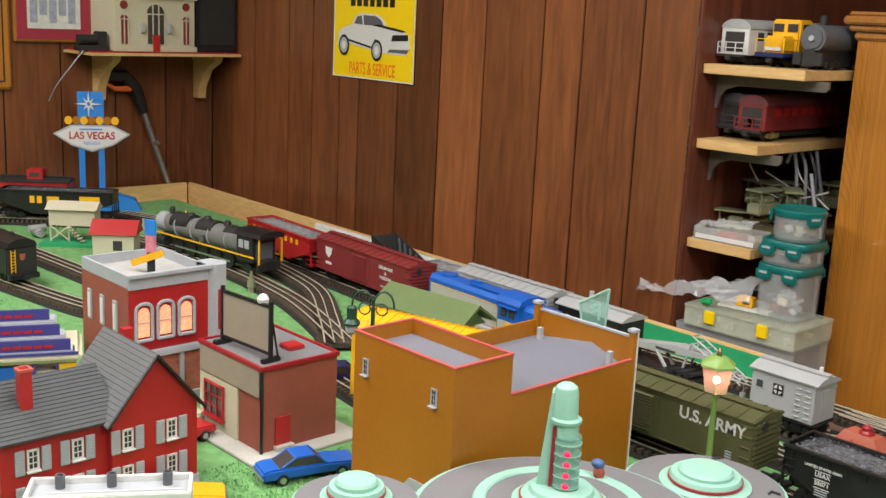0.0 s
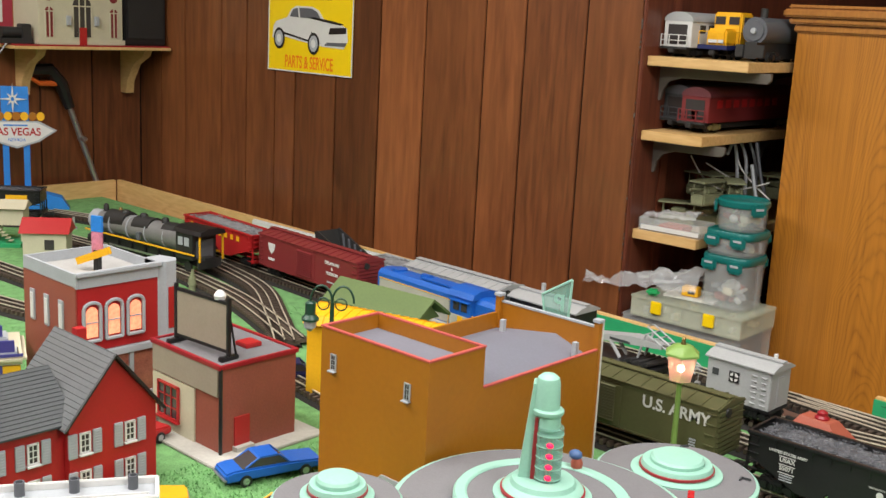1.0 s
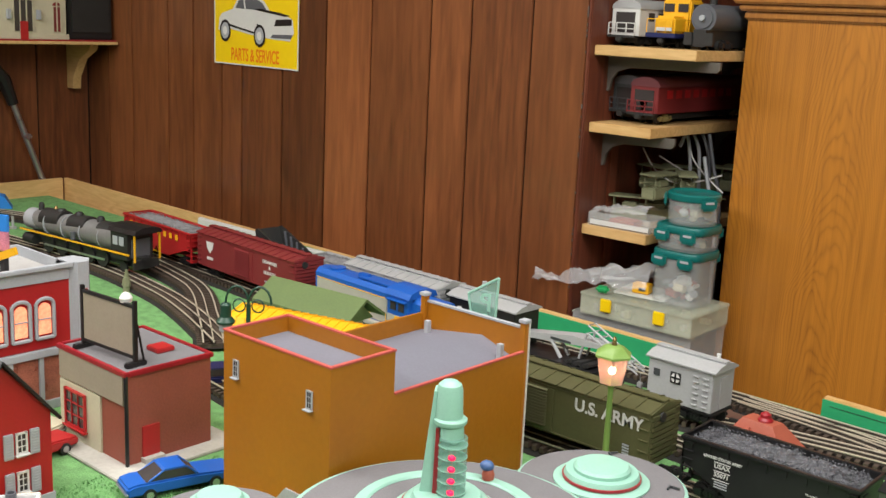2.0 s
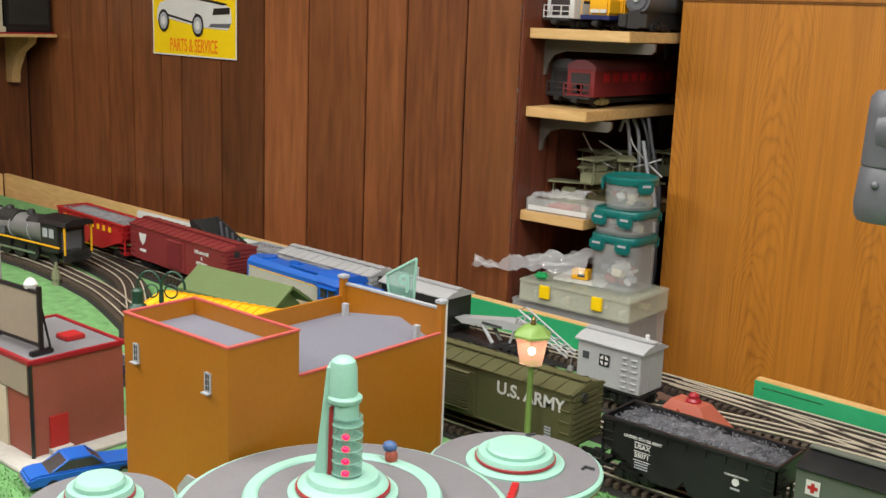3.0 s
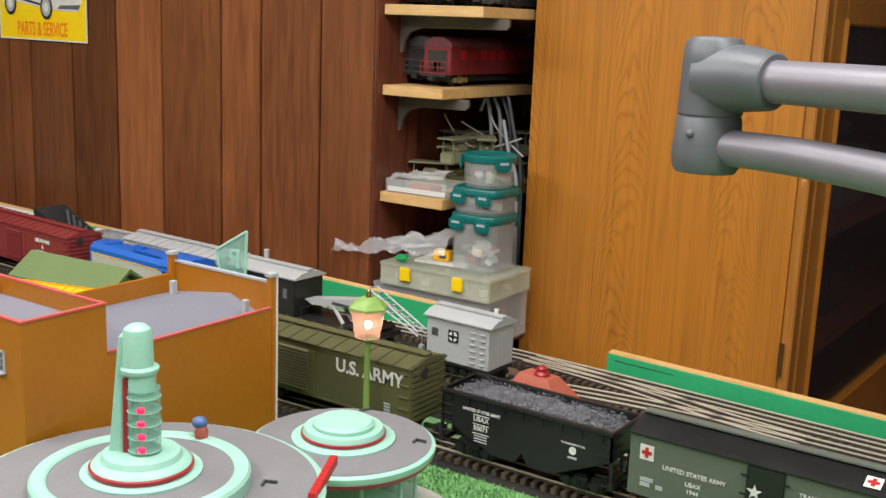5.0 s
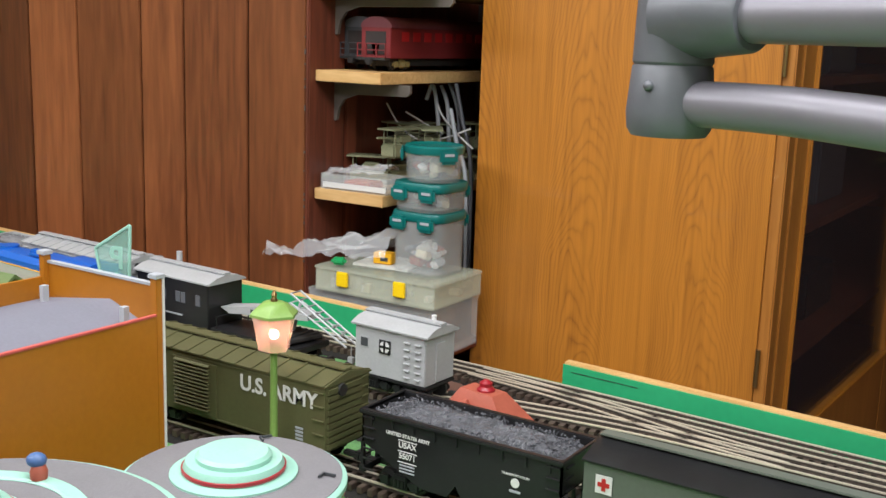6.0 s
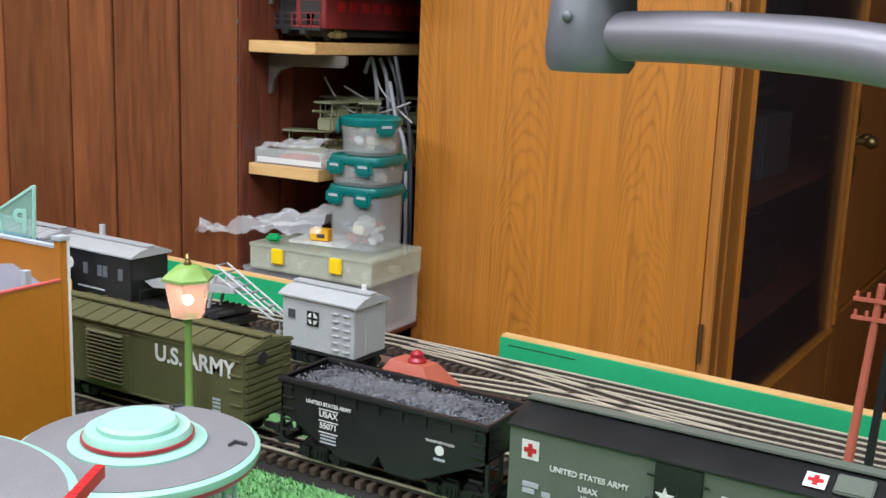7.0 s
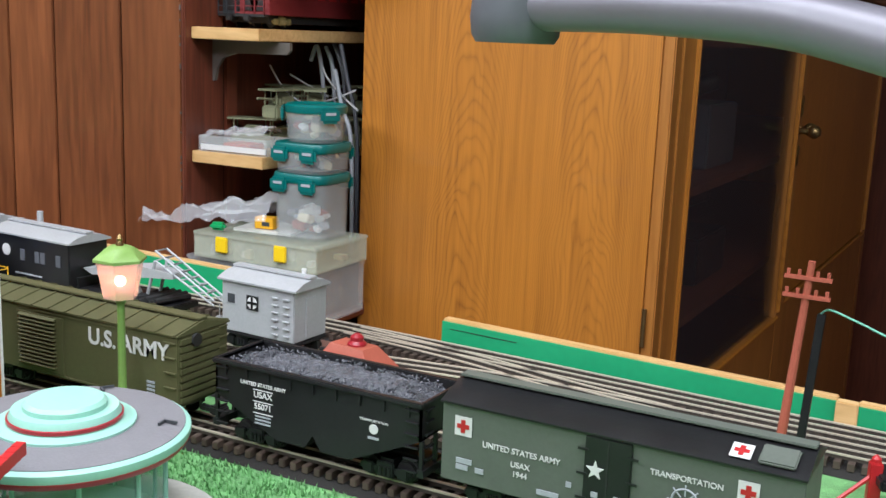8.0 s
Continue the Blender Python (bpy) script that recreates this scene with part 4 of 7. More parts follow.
wheelset(crane, (-0.045, 0.045), 0)
plough = thing("snow_plough", pose(-1.61, back_y(-1.61) + 0.02, RAILTOP, 0, 0, -4), "black flared snow plough blade standing on the siding", "plough")
for y in (-0.03, 0.026):
    part("side_plate", prism(N(), [(-0.058, 0.09), (-0.05, 0.094), (0.066, 0.05), (0.062, 0.0), (-0.02, -0.004), (-0.032, 0.02)], "y", y, y + 0.004), SOOT, plough)
part("blade", prism(N(), [(-0.058, 0.09), (-0.054, 0.092), (-0.016, 0.0), (-0.02, -0.004)], "y", -0.026, 0.026), SOOT, plough)
part("floor_plate", box(N(), -0.02, 0.062, -0.026, 0.026, -0.004, 0.0), SOOT, plough)
for k in range(5):
    part("rib", prism(N(), [(-0.034 + 0.02 * k, 0.086 - 0.0076 * k), (-0.031 + 0.02 * k, 0.085 - 0.0076 * k), (-0.012 + 0.015 * k, 0.002), (-0.015 + 0.015 * k, 0.002)], "y", 0.022, 0.0265), GUNGREY, plough)

# ---- steam engine ----
st = thing("steam_locomotive", pose(-1.965, 1.212, RAILTOP, 0, 0, 6), "grey and black model steam locomotive with yellow running-board stripe", "locomotive", "engines")
bm = N()
rod(bm, (-0.2, 0, 0.058), (0.1, 0, 0.06), 0.022, 0.027, 24)
part("boiler", bm, mat("graphite_grey_boiler", (0.2, 0.2, 0.2), 0.45, 0.2, vary=0.15), st, "graphite grey boiler")
for x0, x1 in ((-0.15, -0.085), (-0.055, 0.0), (0.04, 0.1)):
    part("saddle_cover", rod(N(), (x0, 0, 0.0645), (x1, 0, 0.066), 0.0235, n=20), SOOT, st, "black boiler top fittings")
part("bell", lathe(N(), [(0.0045, 0.086), (0.004, 0.091), (0.0015, 0.094)], -0.125, 0.004, 12), BRASS, st)
bm = N()
rod(bm, (-0.205, 0, 0.058), (-0.15, 0, 0.058), 0.0225, n=24)
part("smokebox", bm, TRIMGREY, st)
for x, r, h in ((-0.17, 0.006, 0.096), (-0.1, 0.011, 0.092), (-0.04, 0.009, 0.094), (0.03, 0.008, 0.095)):
    part("dome", lathe(N(), [(r, 0.07), (r, h - 0.005), (r * 0.7, h), (r * 0.1, h + 0.001)], x, 0, 18), SOOT, st)
for x in (-0.13, -0.07, -0.01, 0.05):
    part("boiler_band", rod(N(), (x, 0, 0.0585), (x + 0.0015, 0, 0.0585), 0.0268, n=24), TRIMGREY, st)
cab = part("cab", box(N(), 0.1, 0.152, -0.031, 0.031, 0.028, 0.083, 0.001), SOOT, st)
part("cab_roof", prism(N(), [(-0.034, 0.082), (0.034, 0.082), (0.03, 0.09), (0.012, 0.095), (-0.012, 0.095), (-0.03, 0.09)], "x", 0.095, 0.178), BLACK, cab)
for y in (-0.03, 0.03):
    part("cab_post", box(N(), 0.171, 0.174, y - 0.0015, y + 0.0015, 0.028, 0.083), YELLOW, cab)
    for x in (0.108, 0.127):
        part("cab_window", box(N(), x, x + 0.014, y * 1.04 - 0.0006, y * 1.04 + 0.0006, 0.056, 0.073), TRIMGREY, cab)
part("cab_interior", box(N(), 0.149, 0.1535, -0.024, 0.024, 0.03, 0.07, 0.002), GUNGREY, cab)
part("running_board", (lambda q: [box(q, -0.2, 0.1, s * 0.03 - 0.003, s * 0.03 + 0.003, 0.04, 0.042) for s in (-1, 1)] and q)(N()), SOOT, st)
part("stripe", (lambda q: [box(q, -0.2, 0.16, s * 0.0335 - 0.0006, s * 0.0335 + 0.0006, 0.039, 0.0425) for s in (-1, 1)] and q)(N()), YELLOW, st, "yellow edge stripe")
part("frame", box(N(), -0.2, 0.17, -0.012, 0.012, 0.012, 0.034), SOOT, st)
for s in (-1, 1):
    for x in (-0.12, -0.075, -0.03, 0.015, 0.06):
        part("driving_wheel", rod(N(), (x, s * 0.0165, 0.018), (x, s * 0.021, 0.018), 0.018, n=20), SOOT, st)
    part("side_rod", box(N(), -0.13, 0.07, s * 0.023 - 0.0008, s * 0.023 + 0.0008, 0.014, 0.018), STEEL, st)
    part("cylinder", rod(N(), (-0.19, s * 0.025, 0.022), (-0.155, s * 0.025, 0.022), 0.011, n=16), SOOT, st)
    part("trailing_wheel", rod(N(), (0.125, s * 0.0165, 0.011), (0.125, s * 0.021, 0.011), 0.011, n=16), SOOT, st)
    part("pump", rod(N(), (-0.02, s * 0.031, 0.044), (-0.02, s * 0.031, 0.06), 0.005, n=10), GUNGREY, st)
part("rear_beam", box(N(), 0.165, 0.17, -0.03, 0.03, 0.012, 0.03), SOOT, st)
fig = N()
for z, rr in ((0.0, 0.0075), (0.006, 0.007), (0.012, 0.009), (0.02, 0.008), (0.028, 0.005), (0.034, 0.0035)):
    rod(fig, (0, 0, z), (0.001, 0.001, z + 0.009), rr, rr * 0.75, 8)
solid("bottle_brush_tree", fig, CAMO, "small dusty green bottle-brush tree by the track", "tree", pose(-1.765, 1.165, 0))

# black tender at the left
tn = thing("tender", pose(-2.11, 0.795, RAILTOP, 0, 0, 4), "black locomotive tender with a brass ladder on its rear", "tender", "engines")
part("body", box(N(), -0.13, 0.1, -0.031, 0.031, 0.016, 0.07, 0.002), SOOT, tn)
part("deck_cover", prism(N(), [(-0.031, 0.07), (0.031, 0.07), (0.026, 0.08), (0.01, 0.086), (-0.01, 0.086), (-0.026, 0.08)], "x", -0.13, 0.102), BLACK, tn)
part("keystone", prism(N(), [(-0.005, 0.056), (0.007, 0.056), (0.0045, 0.044), (-0.0025, 0.044)], "x", 0.1, 0.1012), TERRA, tn, "small red keystone plate")
ld = N()
for y in (-0.022, -0.014):
    box(ld, 0.1005, 0.102, y - 0.0008, y + 0.0008, 0.02, 0.066)
for k in range(7):
    box(ld, 0.1005, 0.102, -0.022, -0.014, 0.024 + 0.006 * k, 0.0252 + 0.006 * k)
part("ladder", ld, YELLOW, tn)
part("rear_beam", box(N(), 0.098, 0.112, -0.03, 0.03, 0.008, 0.018, 0.001), BLACK, tn)
part("vent", rod(N(), (0.06, 0, 0.084), (0.06, 0, 0.094), 0.004, n=10), SOOT, tn)
wheelset(tn, (-0.085, 0.06), 0)
rc = cabin_car(pose(-2.694, 1.114, RAILTOP, 0, 0, 52), 0.17, RED, SOOT, "bright red caboose with a black roof", frame=BLACK)
part("cupola", box(N(), -0.02, 0.02, -0.02, 0.02, 0.085, 0.112, 0.002), RED, rc)
for y in (-0.0205, 0.0205):
    part("cupola_window", box(N(), -0.012, 0.012, y - 0.0006, y + 0.0006, 0.094, 0.104), WINDOW, rc)
for x in (-0.06, 0.045):
    part("window", box(N(), x, x + 0.012, -0.0308, -0.0296, 0.05, 0.064), WINDOW, rc)
solid("rail_truck_load", rod(rod(N(), (-0.02, 0, 0.012), (0.02, 0, 0.012), 0.01), (0, -0.02, 0.022), (0, 0.02, 0.022), 0.009), SILVER, "small silver drums beside the caboose", "drums", pose(-2.47, 1.02, 0.0))
solid("coal_tipple_lever", box(rod(N(), (0, 0, 0), (0, 0, 0.03), 0.003), -0.006, 0.006, -0.006, 0.006, 0.0, 0.006), SILVER, "small silver switch stand by the track", "switch stand", pose(-2.42, 1.27, 0))

# ---- buildings ----
def sash(parent, x, z, w, h, m, frame=WHITE, pane=WINDOW, bars=(1, 2), sill=True):
    """A window on a face: local x across, z up, -y outwards."""
    e = part("window", box(N(), -w / 2, w / 2, -0.0012, 0.0004, -h / 2, h / 2), pane, parent)
    e.matrix_basis = m @ pose(x, 0, z)
    f = N()
    t = min(w * 0.1, 0.0014)
    dp = min(0.0032, w * 0.2)
    for s in (-1, 1):
        box(f, s * w / 2 - t, s * w / 2 + t, -dp, 0.0, -h / 2 - t, h / 2 + t)
        box(f, -w / 2, w / 2, -dp, 0.0, s * h / 2 - t, s * h / 2 + t)
    for k in range(1, bars[0] + 1):
        xx = -w / 2 + w * k / (bars[0] + 1)
        box(f, xx - t * 0.4, xx + t * 0.4, -dp * 0.85, 0, -h / 2, h / 2)
    for k in range(1, bars[1] + 1):
        zz = -h / 2 + h * k / (bars[1] + 1)
        box(f, -w / 2, w / 2, -dp * 0.85, 0, zz - t * 0.4, zz + t * 0.4)
    part("window_frame", f, frame, e)
    if sill:
        part("window_sill", box(N(), -w / 2 - 2 * t, w / 2 + 2 * t, -0.0055, 0, -h / 2 - 2.4 * t, -h / 2 - t), frame, e)
    return e


# ochre warehouse
oh = thing("ochre_building", pose(0, 0, 0), "ochre orange model warehouse with red roof edging", "model building", "model buildings")
X0, X1, Y0, Y1, YM = -0.887, -0.723, 0.737, 1.043, 0.823
W0 = 0.0035
part("front_wall", box(N(), X0, X1, Y0, Y0 + W0, 0, 0.212), ORANGE, oh)
part("side_wall", box(N(), X1 - W0, X1, Y0 + W0, YM, 0, 0.212), ORANGE, oh)
part("side_wall", box(N(), X0, X0 + W0, Y0 + W0, YM, 0, 0.212), ORANGE, oh)
part("cross_wall", box(N(), X0 + W0, X1 - W0, YM - W0, YM, 0.12, 0.212), ORANGE, oh)
part("side_wall", box(N(), X1 - W0, X1, YM, Y1 - 0.008, 0, 0.166), ORANGE, oh)
part("side_wall", box(N(), X0, X0 + W0, YM, Y1 - 0.008, 0, 0.178), ORANGE, oh)
part("back_wall", box(N(), X0 + 0.008, X1 - 0.008, Y1 - W0, Y1, 0, 0.192), ORANGE, oh)
for x in (X0, X1 - 0.008):
    part("pillar", box(N(), x, x + 0.008, Y1 - 0.008, Y1, 0, 0.2, 0.0005), ORANGE, oh)
part("pillar_cap", (lambda q: [box(q, x - 0.0015, x + 0.0095, Y1 - 0.0095, Y1 + 0.0015, 0.2, 0.204, 0.0005) for x in (X0, X1 - 0.008)] + [box(q, X0 + 0.008, X1 - 0.008, Y1 - W0 - 0.001, Y1 + 0.001, 0.192, 0.1945)] and q)(N()), TRIMGREY, oh, "pale coping on the back wall")
part("corner_strip", box(N(), X1 - 0.0005, X1 + 0.001, Y1 - 0.0015, Y1 + 0.001, 0, 0.2), WHITE, oh, "white corner edge")
bm = N()
for a in ((X0 - 0.001, X1 + 0.001, Y0 - 0.001, Y0 + W0), (X0 - 0.001, X1 + 0.001, YM - W0, YM + 0.001)):
    box(bm, *a, 0.212, 0.2142, 0.0004)
for a in ((X0 - 0.001, X0 + W0), (X1 - W0, X1 + 0.001)):
    box(bm, *a, Y0 + W0, YM - W0, 0.212, 0.2142, 0.0004)
box(bm, X1 - W0, X1 + 0.001, YM + 0.001, Y1 - 0.008, 0.166, 0.168, 0.0004)
part("coping", bm, PINKRED, oh, "coral red roof edging")
part("front_roof", box(N(), X0 + W0, X1 - W0, Y0 + W0, YM - W0, 0.192, 0.196), LILAC, oh)
bm = N()
prism(bm, [(X0 + W0, 0.157), (-0.79, 0.171), (X1 - W0, 0.150), (X1 - W0, 0.146), (X0 + W0, 0.146)], "y", YM, Y1 - W0)
part("back_roof", bm, LILAC, oh, "lilac grey sloped roof")
for x, y in ((-0.86, 1.02), (-0.742, 1.015)):
    part("roof_vent", box(N(), x - 0.003, x + 0.003, y - 0.003, y + 0.003, 0.148, 0.176), TRIMGREY, oh)
sash(oh, -0.866, 0.176, 0.0075, 0.0175, pose(0, Y0, 0), TRIMGREY)
sash(oh, -0.752, 0.174, 0.0075, 0.0175, pose(0, Y0, 0), TRIMGREY)
dr = part("loading_door", prism(N(), [(-0.8, 0), (-0.745, 0), (-0.745, 0.055), (-0.757, 0.072), (-0.785, 0.072), (-0.8, 0.055)], "y", Y0 - 0.002, Y0 + 0.001), TRIMGREY, oh, "grey arched loading door")

# red-brown store with the billboard
stx0, stx1, sty0, sty1, sth = -1.215, -1.066, 0.732, 0.85, 0.116
store = thing("corner_store", pose(0, 0, 0), "red-brown model corner store with flat grey roof", "model building", "model buildings")
bm = N()
box(bm, stx0, stx1, sty0, sty1, 0.004, sth)
part("wall", bm, BRICK, store)
part("front_fascia", box(N(), stx0 + 0.001, stx1 - 0.003, sty0 - 0.003, sty0 + 0.001, 0.078, sth - 0.001, 0.0005), TAUPE, store, "taupe sign fascia")
part("front_lower", box(N(), stx0 + 0.001, -1.12, sty0 - 0.0025, sty0 + 0.001, 0.004, 0.076), CREAM, store)
part("corner_pipe", rod(N(), (stx1 + 0.001, sty0 - 0.001, 0.004), (stx1 + 0.001, sty0 - 0.001, sth), 0.0025, n=8), BLACK, store, "black corner downpipe")
part("roof", box(N(), stx0 + 0.003, stx1 - 0.003, sty0 + 0.003, sty1 - 0.003, sth, sth + 0.002), ROOFGREY, store)
bm = N()
for a in ((stx0 - 0.003, stx1 + 0.003, sty0 - 0.004, sty0 + 0.002), (stx0 - 0.003, stx1 + 0.003, sty1 - 0.002, sty1 + 0.003), (stx0 - 0.003, stx0 + 0.002, sty0 + 0.002, sty1 - 0.002), (stx1 - 0.002, stx1 + 0.003, sty0 + 0.002, sty1 - 0.002)):
    box(bm, *a, sth - 0.002, sth + 0.004, 0.0008)
part("cornice", bm, DARKRED, store, "dark red roof edge")
sash(store, -1.175, 0.045, 0.045, 0.045, pose(0, sty0 - 0.003, 0), RED, WINDOW, (2, 2))
d = part("side_door", box(N(), stx1 - 0.001, stx1 + 0.002, 0.752, 0.775, 0.008, 0.048), RED, store, "bright red side door")
part("doorstep", box(N(), stx1, stx1 + 0.01, 0.75, 0.777, 0.004, 0.01), CONCRETE, store)
part("roof_hatch", box(N(), -1.13, -1.105, 0.80, 0.825, sth + 0.002, sth + 0.008, 0.001), RED, store)
solid("store_base", box(N(), stx0 - 0.03, stx1 + 0.028, sty0 - 0.03, sty1 + 0.03, 0.0, 0.004, 0.001), CONCRETE, "pale grey card pavement under the store", "pavement slab")
bb = thing("roof_billboard", pose(-1.135, 0.752, sth + 0.002, 0, 0, 4), "blank beige roof billboard in a black frame", "billboard")
part("panel", box(N(), -0.05, 0.05, -0.001, 0.001, 0.012, 0.072), TAUPE, bb, "blank beige panel")
bm = N()
for s in (-1, 1):
    box(bm, s * 0.052 - 0.0025, s * 0.052 + 0.0025, -0.0025, 0.0025, 0.004, 0.08, 0.0006)
    box(bm, s * 0.052 - 0.004, s * 0.052 + 0.004, -0.014, 0.014, 0.0, 0.006, 0.001)
    rod(bm, (s * 0.052, 0.012, 0.004), (s * 0.052, 0.001, 0.06), 0.0015, n=6)
box(bm, -0.052, 0.052, -0.002, 0.002, 0.071, 0.075)
box(bm, -0.052, 0.052, -0.002, 0.002, 0.009, 0.013)
part("frame", bm, BLACK, bb)
part("lamp_globe", lathe(N(), [(0.001, 0.071), (0.007, 0.074), (0.008, 0.079), (0.005, 0.084), (0.001, 0.086)], 0.03, 0.004, 14), WHITE, bb, "white lamp globe behind the billboard")

# two-storey brick hotel with arched windows
bx0, bx1, by0, by1, bh = -1.452, -1.308, 0.672, 0.80, 0.195
ht = thing("brick_hotel", pose(0, 0, 0), "red brick model hotel with grey cornice and lit arched windows", "model building", "model buildings")
part("wall", box(N(), bx0, bx1, by0, by1, 0.0, bh - 0.018), BRICK, ht)
part("front_panel", box(N(), bx1 - 0.001, bx1 + 0.002, by0 + 0.002, by1 - 0.004, 0.085, bh - 0.02), FARMRED, ht)
bm = N()
for a in ((bx0, bx1 + 0.003, by0, by0 + 0.004), (bx0, bx1, by1 - 0.004, by1), (bx0, bx0 + 0.004, by0 + 0.004, by1 - 0.004), (bx1 - 0.004, bx1 + 0.004, by0 + 0.004, by1 - 0.004)):
    box(bm, *a, bh - 0.02, bh)
part("parapet", bm, TRIMGREY, ht, "grey cornice and parapet")
part("cornice", box(N(), bx1, bx1 + 0.009, by0 - 0.002, by1, bh - 0.004, bh + 0.002, 0.001), TRIMGREY, ht)
part("roof", box(N(), bx0 + 0.004, bx1 - 0.004, by0 + 0.004, by1 - 0.004, bh - 0.018, bh - 0.014), mat("pale_grey_roof", (0.36, 0.35, 0.34), 0.8), ht)
tw = N()
prism(tw, [(bx1 + 0.002, by1 - 0.004), (bx1 + 0.012, by1 + 0.004), (bx1 + 0.012, by1 + 0.02), (bx1 - 0.004, by1 + 0.03), (bx1 - 0.03, by1 + 0.02), (bx1 - 0.03, by1 - 0.004)], "z", 0.078, bh + 0.002)
tower = part("corner_bay", tw, TRIMGREY, ht, "grey corner bay")
part("bay_window", box(N(), bx1 + 0.0115, bx1 + 0.013, by1 + 0.007, by1 + 0.017, 0.1, 0.16), FARMRED, tower)
for y in (0.694, 0.727, 0.76):
    w = N()
    arch = [(-0.0085, -0.021), (0.0085, -0.021)] + [(0.0085 * math.cos(math.pi * k / 8), 0.013 + 0.0085 * math.sin(math.pi * k / 8)) for k in range(9)]
    prism(w, [(x, z) for x, z in arch], "y", -0.0006, 0.0006)
    p = part("arched_window", w, GLOWWARM, ht, "warmly lit arched window")
    p.matrix_basis = pose(bx1 + 0.003, y, 0.126, 0, 0, 90)
    fr = N()
    outer = [(x * 1.45, z + (0.006 if z > 0 else -0.005)) for x, z in arch]
    for a, b in zip(outer, outer[1:] + outer[:1]):
        rod(fr, (a[0], -0.001, a[1]), (b[0], -0.001, b[1]), 0.0026, n=6)
    box(fr, -0.0085, 0.0085, -0.002, 0.0, -0.001, 0.0006)
    part("window_surround", fr, TRIMGREY, p, "grey arched surround")
for x in (-1.425, -1.385, -1.345):
    e = part("side_window", box(N(), -0.006, 0.006, -0.002, 0.001, -0.022, 0.022), TRIMGREY, ht)
    e.matrix_basis = pose(x, by0, 0.13)
    f = part("pane", box(N(), -0.004, 0.004, -0.003, -0.0015, -0.019, 0.017), WHITE, e)
for y in (by0 + 0.002, 0.71, 0.752, by1 - 0.004, by1 + 0.014):
    part("shop_post", box(N(), bx1, bx1 + 0.006, y - 0.003, y + 0.003, 0.012, 0.074), TRIMGREY, ht)
part("shop_lintel", box(N(), bx1 - 0.001, bx1 + 0.008, by0, by1 + 0.02, 0.074, 0.084, 0.001), TRIMGREY, ht, "grey shopfront lintel")
part("shop_sill", box(N(), bx1, bx1 + 0.006, by0, by1 + 0.018, 0.0, 0.012), TRIMGREY, ht)
for a, b in ((by0 + 0.005, 0.707), (0.713, 0.749), (0.755, by1 - 0.007)):
    part("shop_pane", box(N(), bx1 + 0.0005, bx1 + 0.0022, a, b, 0.012, 0.074), mat("shop_interior_red", (0.35, 0.12, 0.08), 0.3, vary=0.4, size=60), ht)
sg = thing("roof_flag_sign", pose(-1.36, 0.735, bh - 0.014, 0, 0, 20), "flag roof sign on a black stand with yellow side boards", "roof sign")
part("post", box(N(), -0.004, 0.004, -0.004, 0.004, 0.0, 0.03), BLACK, sg)
part("flag_stripes", box(N(), -0.009, 0.009, -0.0015, 0.0015, 0.024, 0.056), mat("red_white_stripe", (0.55, 0.2, 0.28), 0.5, vary=0.5, size=90), sg, "faded red and white stripes")
part("flag_field", box(N(), -0.009, 0.009, -0.002, 0.002, 0.056, 0.078), CYANBLUE, sg, "blue field with stars")
part("side_board", box(N(), -0.03, 0.03, -0.003, 0.003, 0.0, 0.01, 0, pose(0, -0.006, 0.018, 0, -22, 0)), YELLOW, sg, "yellow and grey side board")

# red farmhouse
fh = thing("red_farmhouse", pose(0, 0, 0), "barn red model farmhouse with slate roof and grey shutters", "model building", "model buildings")
gx0, gx1, gy0, gy1 = -1.17, -1.047, 0.521, 0.628
wx0, wx1, wy0 = -1.165, -1.058, 0.40
EAVE, PEAK, WPEAK = 0.105, 0.172, 0.15
gyc = (gy0 + gy1) / 2
part("gable_wall", prism(N(), [(gy0, 0.006), (gy1, 0.006), (gy1, EAVE), (gyc, PEAK - 0.004), (gy0, EAVE)], "x", gx0, gx1), FARMRED, fh)
wxc = (wx0 + wx1) / 2
part("wing_wall", prism(N(), [(wx0, 0.006), (wx1, 0.006), (wx1, EAVE), (wxc, WPEAK - 0.003), (wx0, EAVE)], "y", wy0, gy0), FARMRED, fh)
part("plinth", box(N(), gx0, gx1 + 0.002, gy0 - 0.001, gy1 + 0.002, 0.0, 0.012), TRIMGREY, fh)
part("plinth", box(N(), wx0, wx1 + 0.002, wy0 - 0.002, gy0 - 0.001, 0.0, 0.012), TRIMGREY, fh)
rows = 15


def slope(a, b, lo, hi, axis, name):
    """A roof slope in overlapping courses from eave a to ridge b."""
    rf = part(name, N(), SLATE, fh)
    for k in range(rows):
        p0, p1 = [a[i] + (b[i] - a[i]) * k / rows for i in (0, 1)], [a[i] + (b[i] - a[i]) * (k + 1.12) / rows for i in (0, 1)]
        c = N()
        prism(c, [(p0[0], p0[1]), (p1[0], p1[1] - 0.0008), (p1[0], p1[1] + 0.0012), (p0[0], p0[1] + 0.0022)], axis, lo, hi)
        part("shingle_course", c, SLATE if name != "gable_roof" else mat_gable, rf)


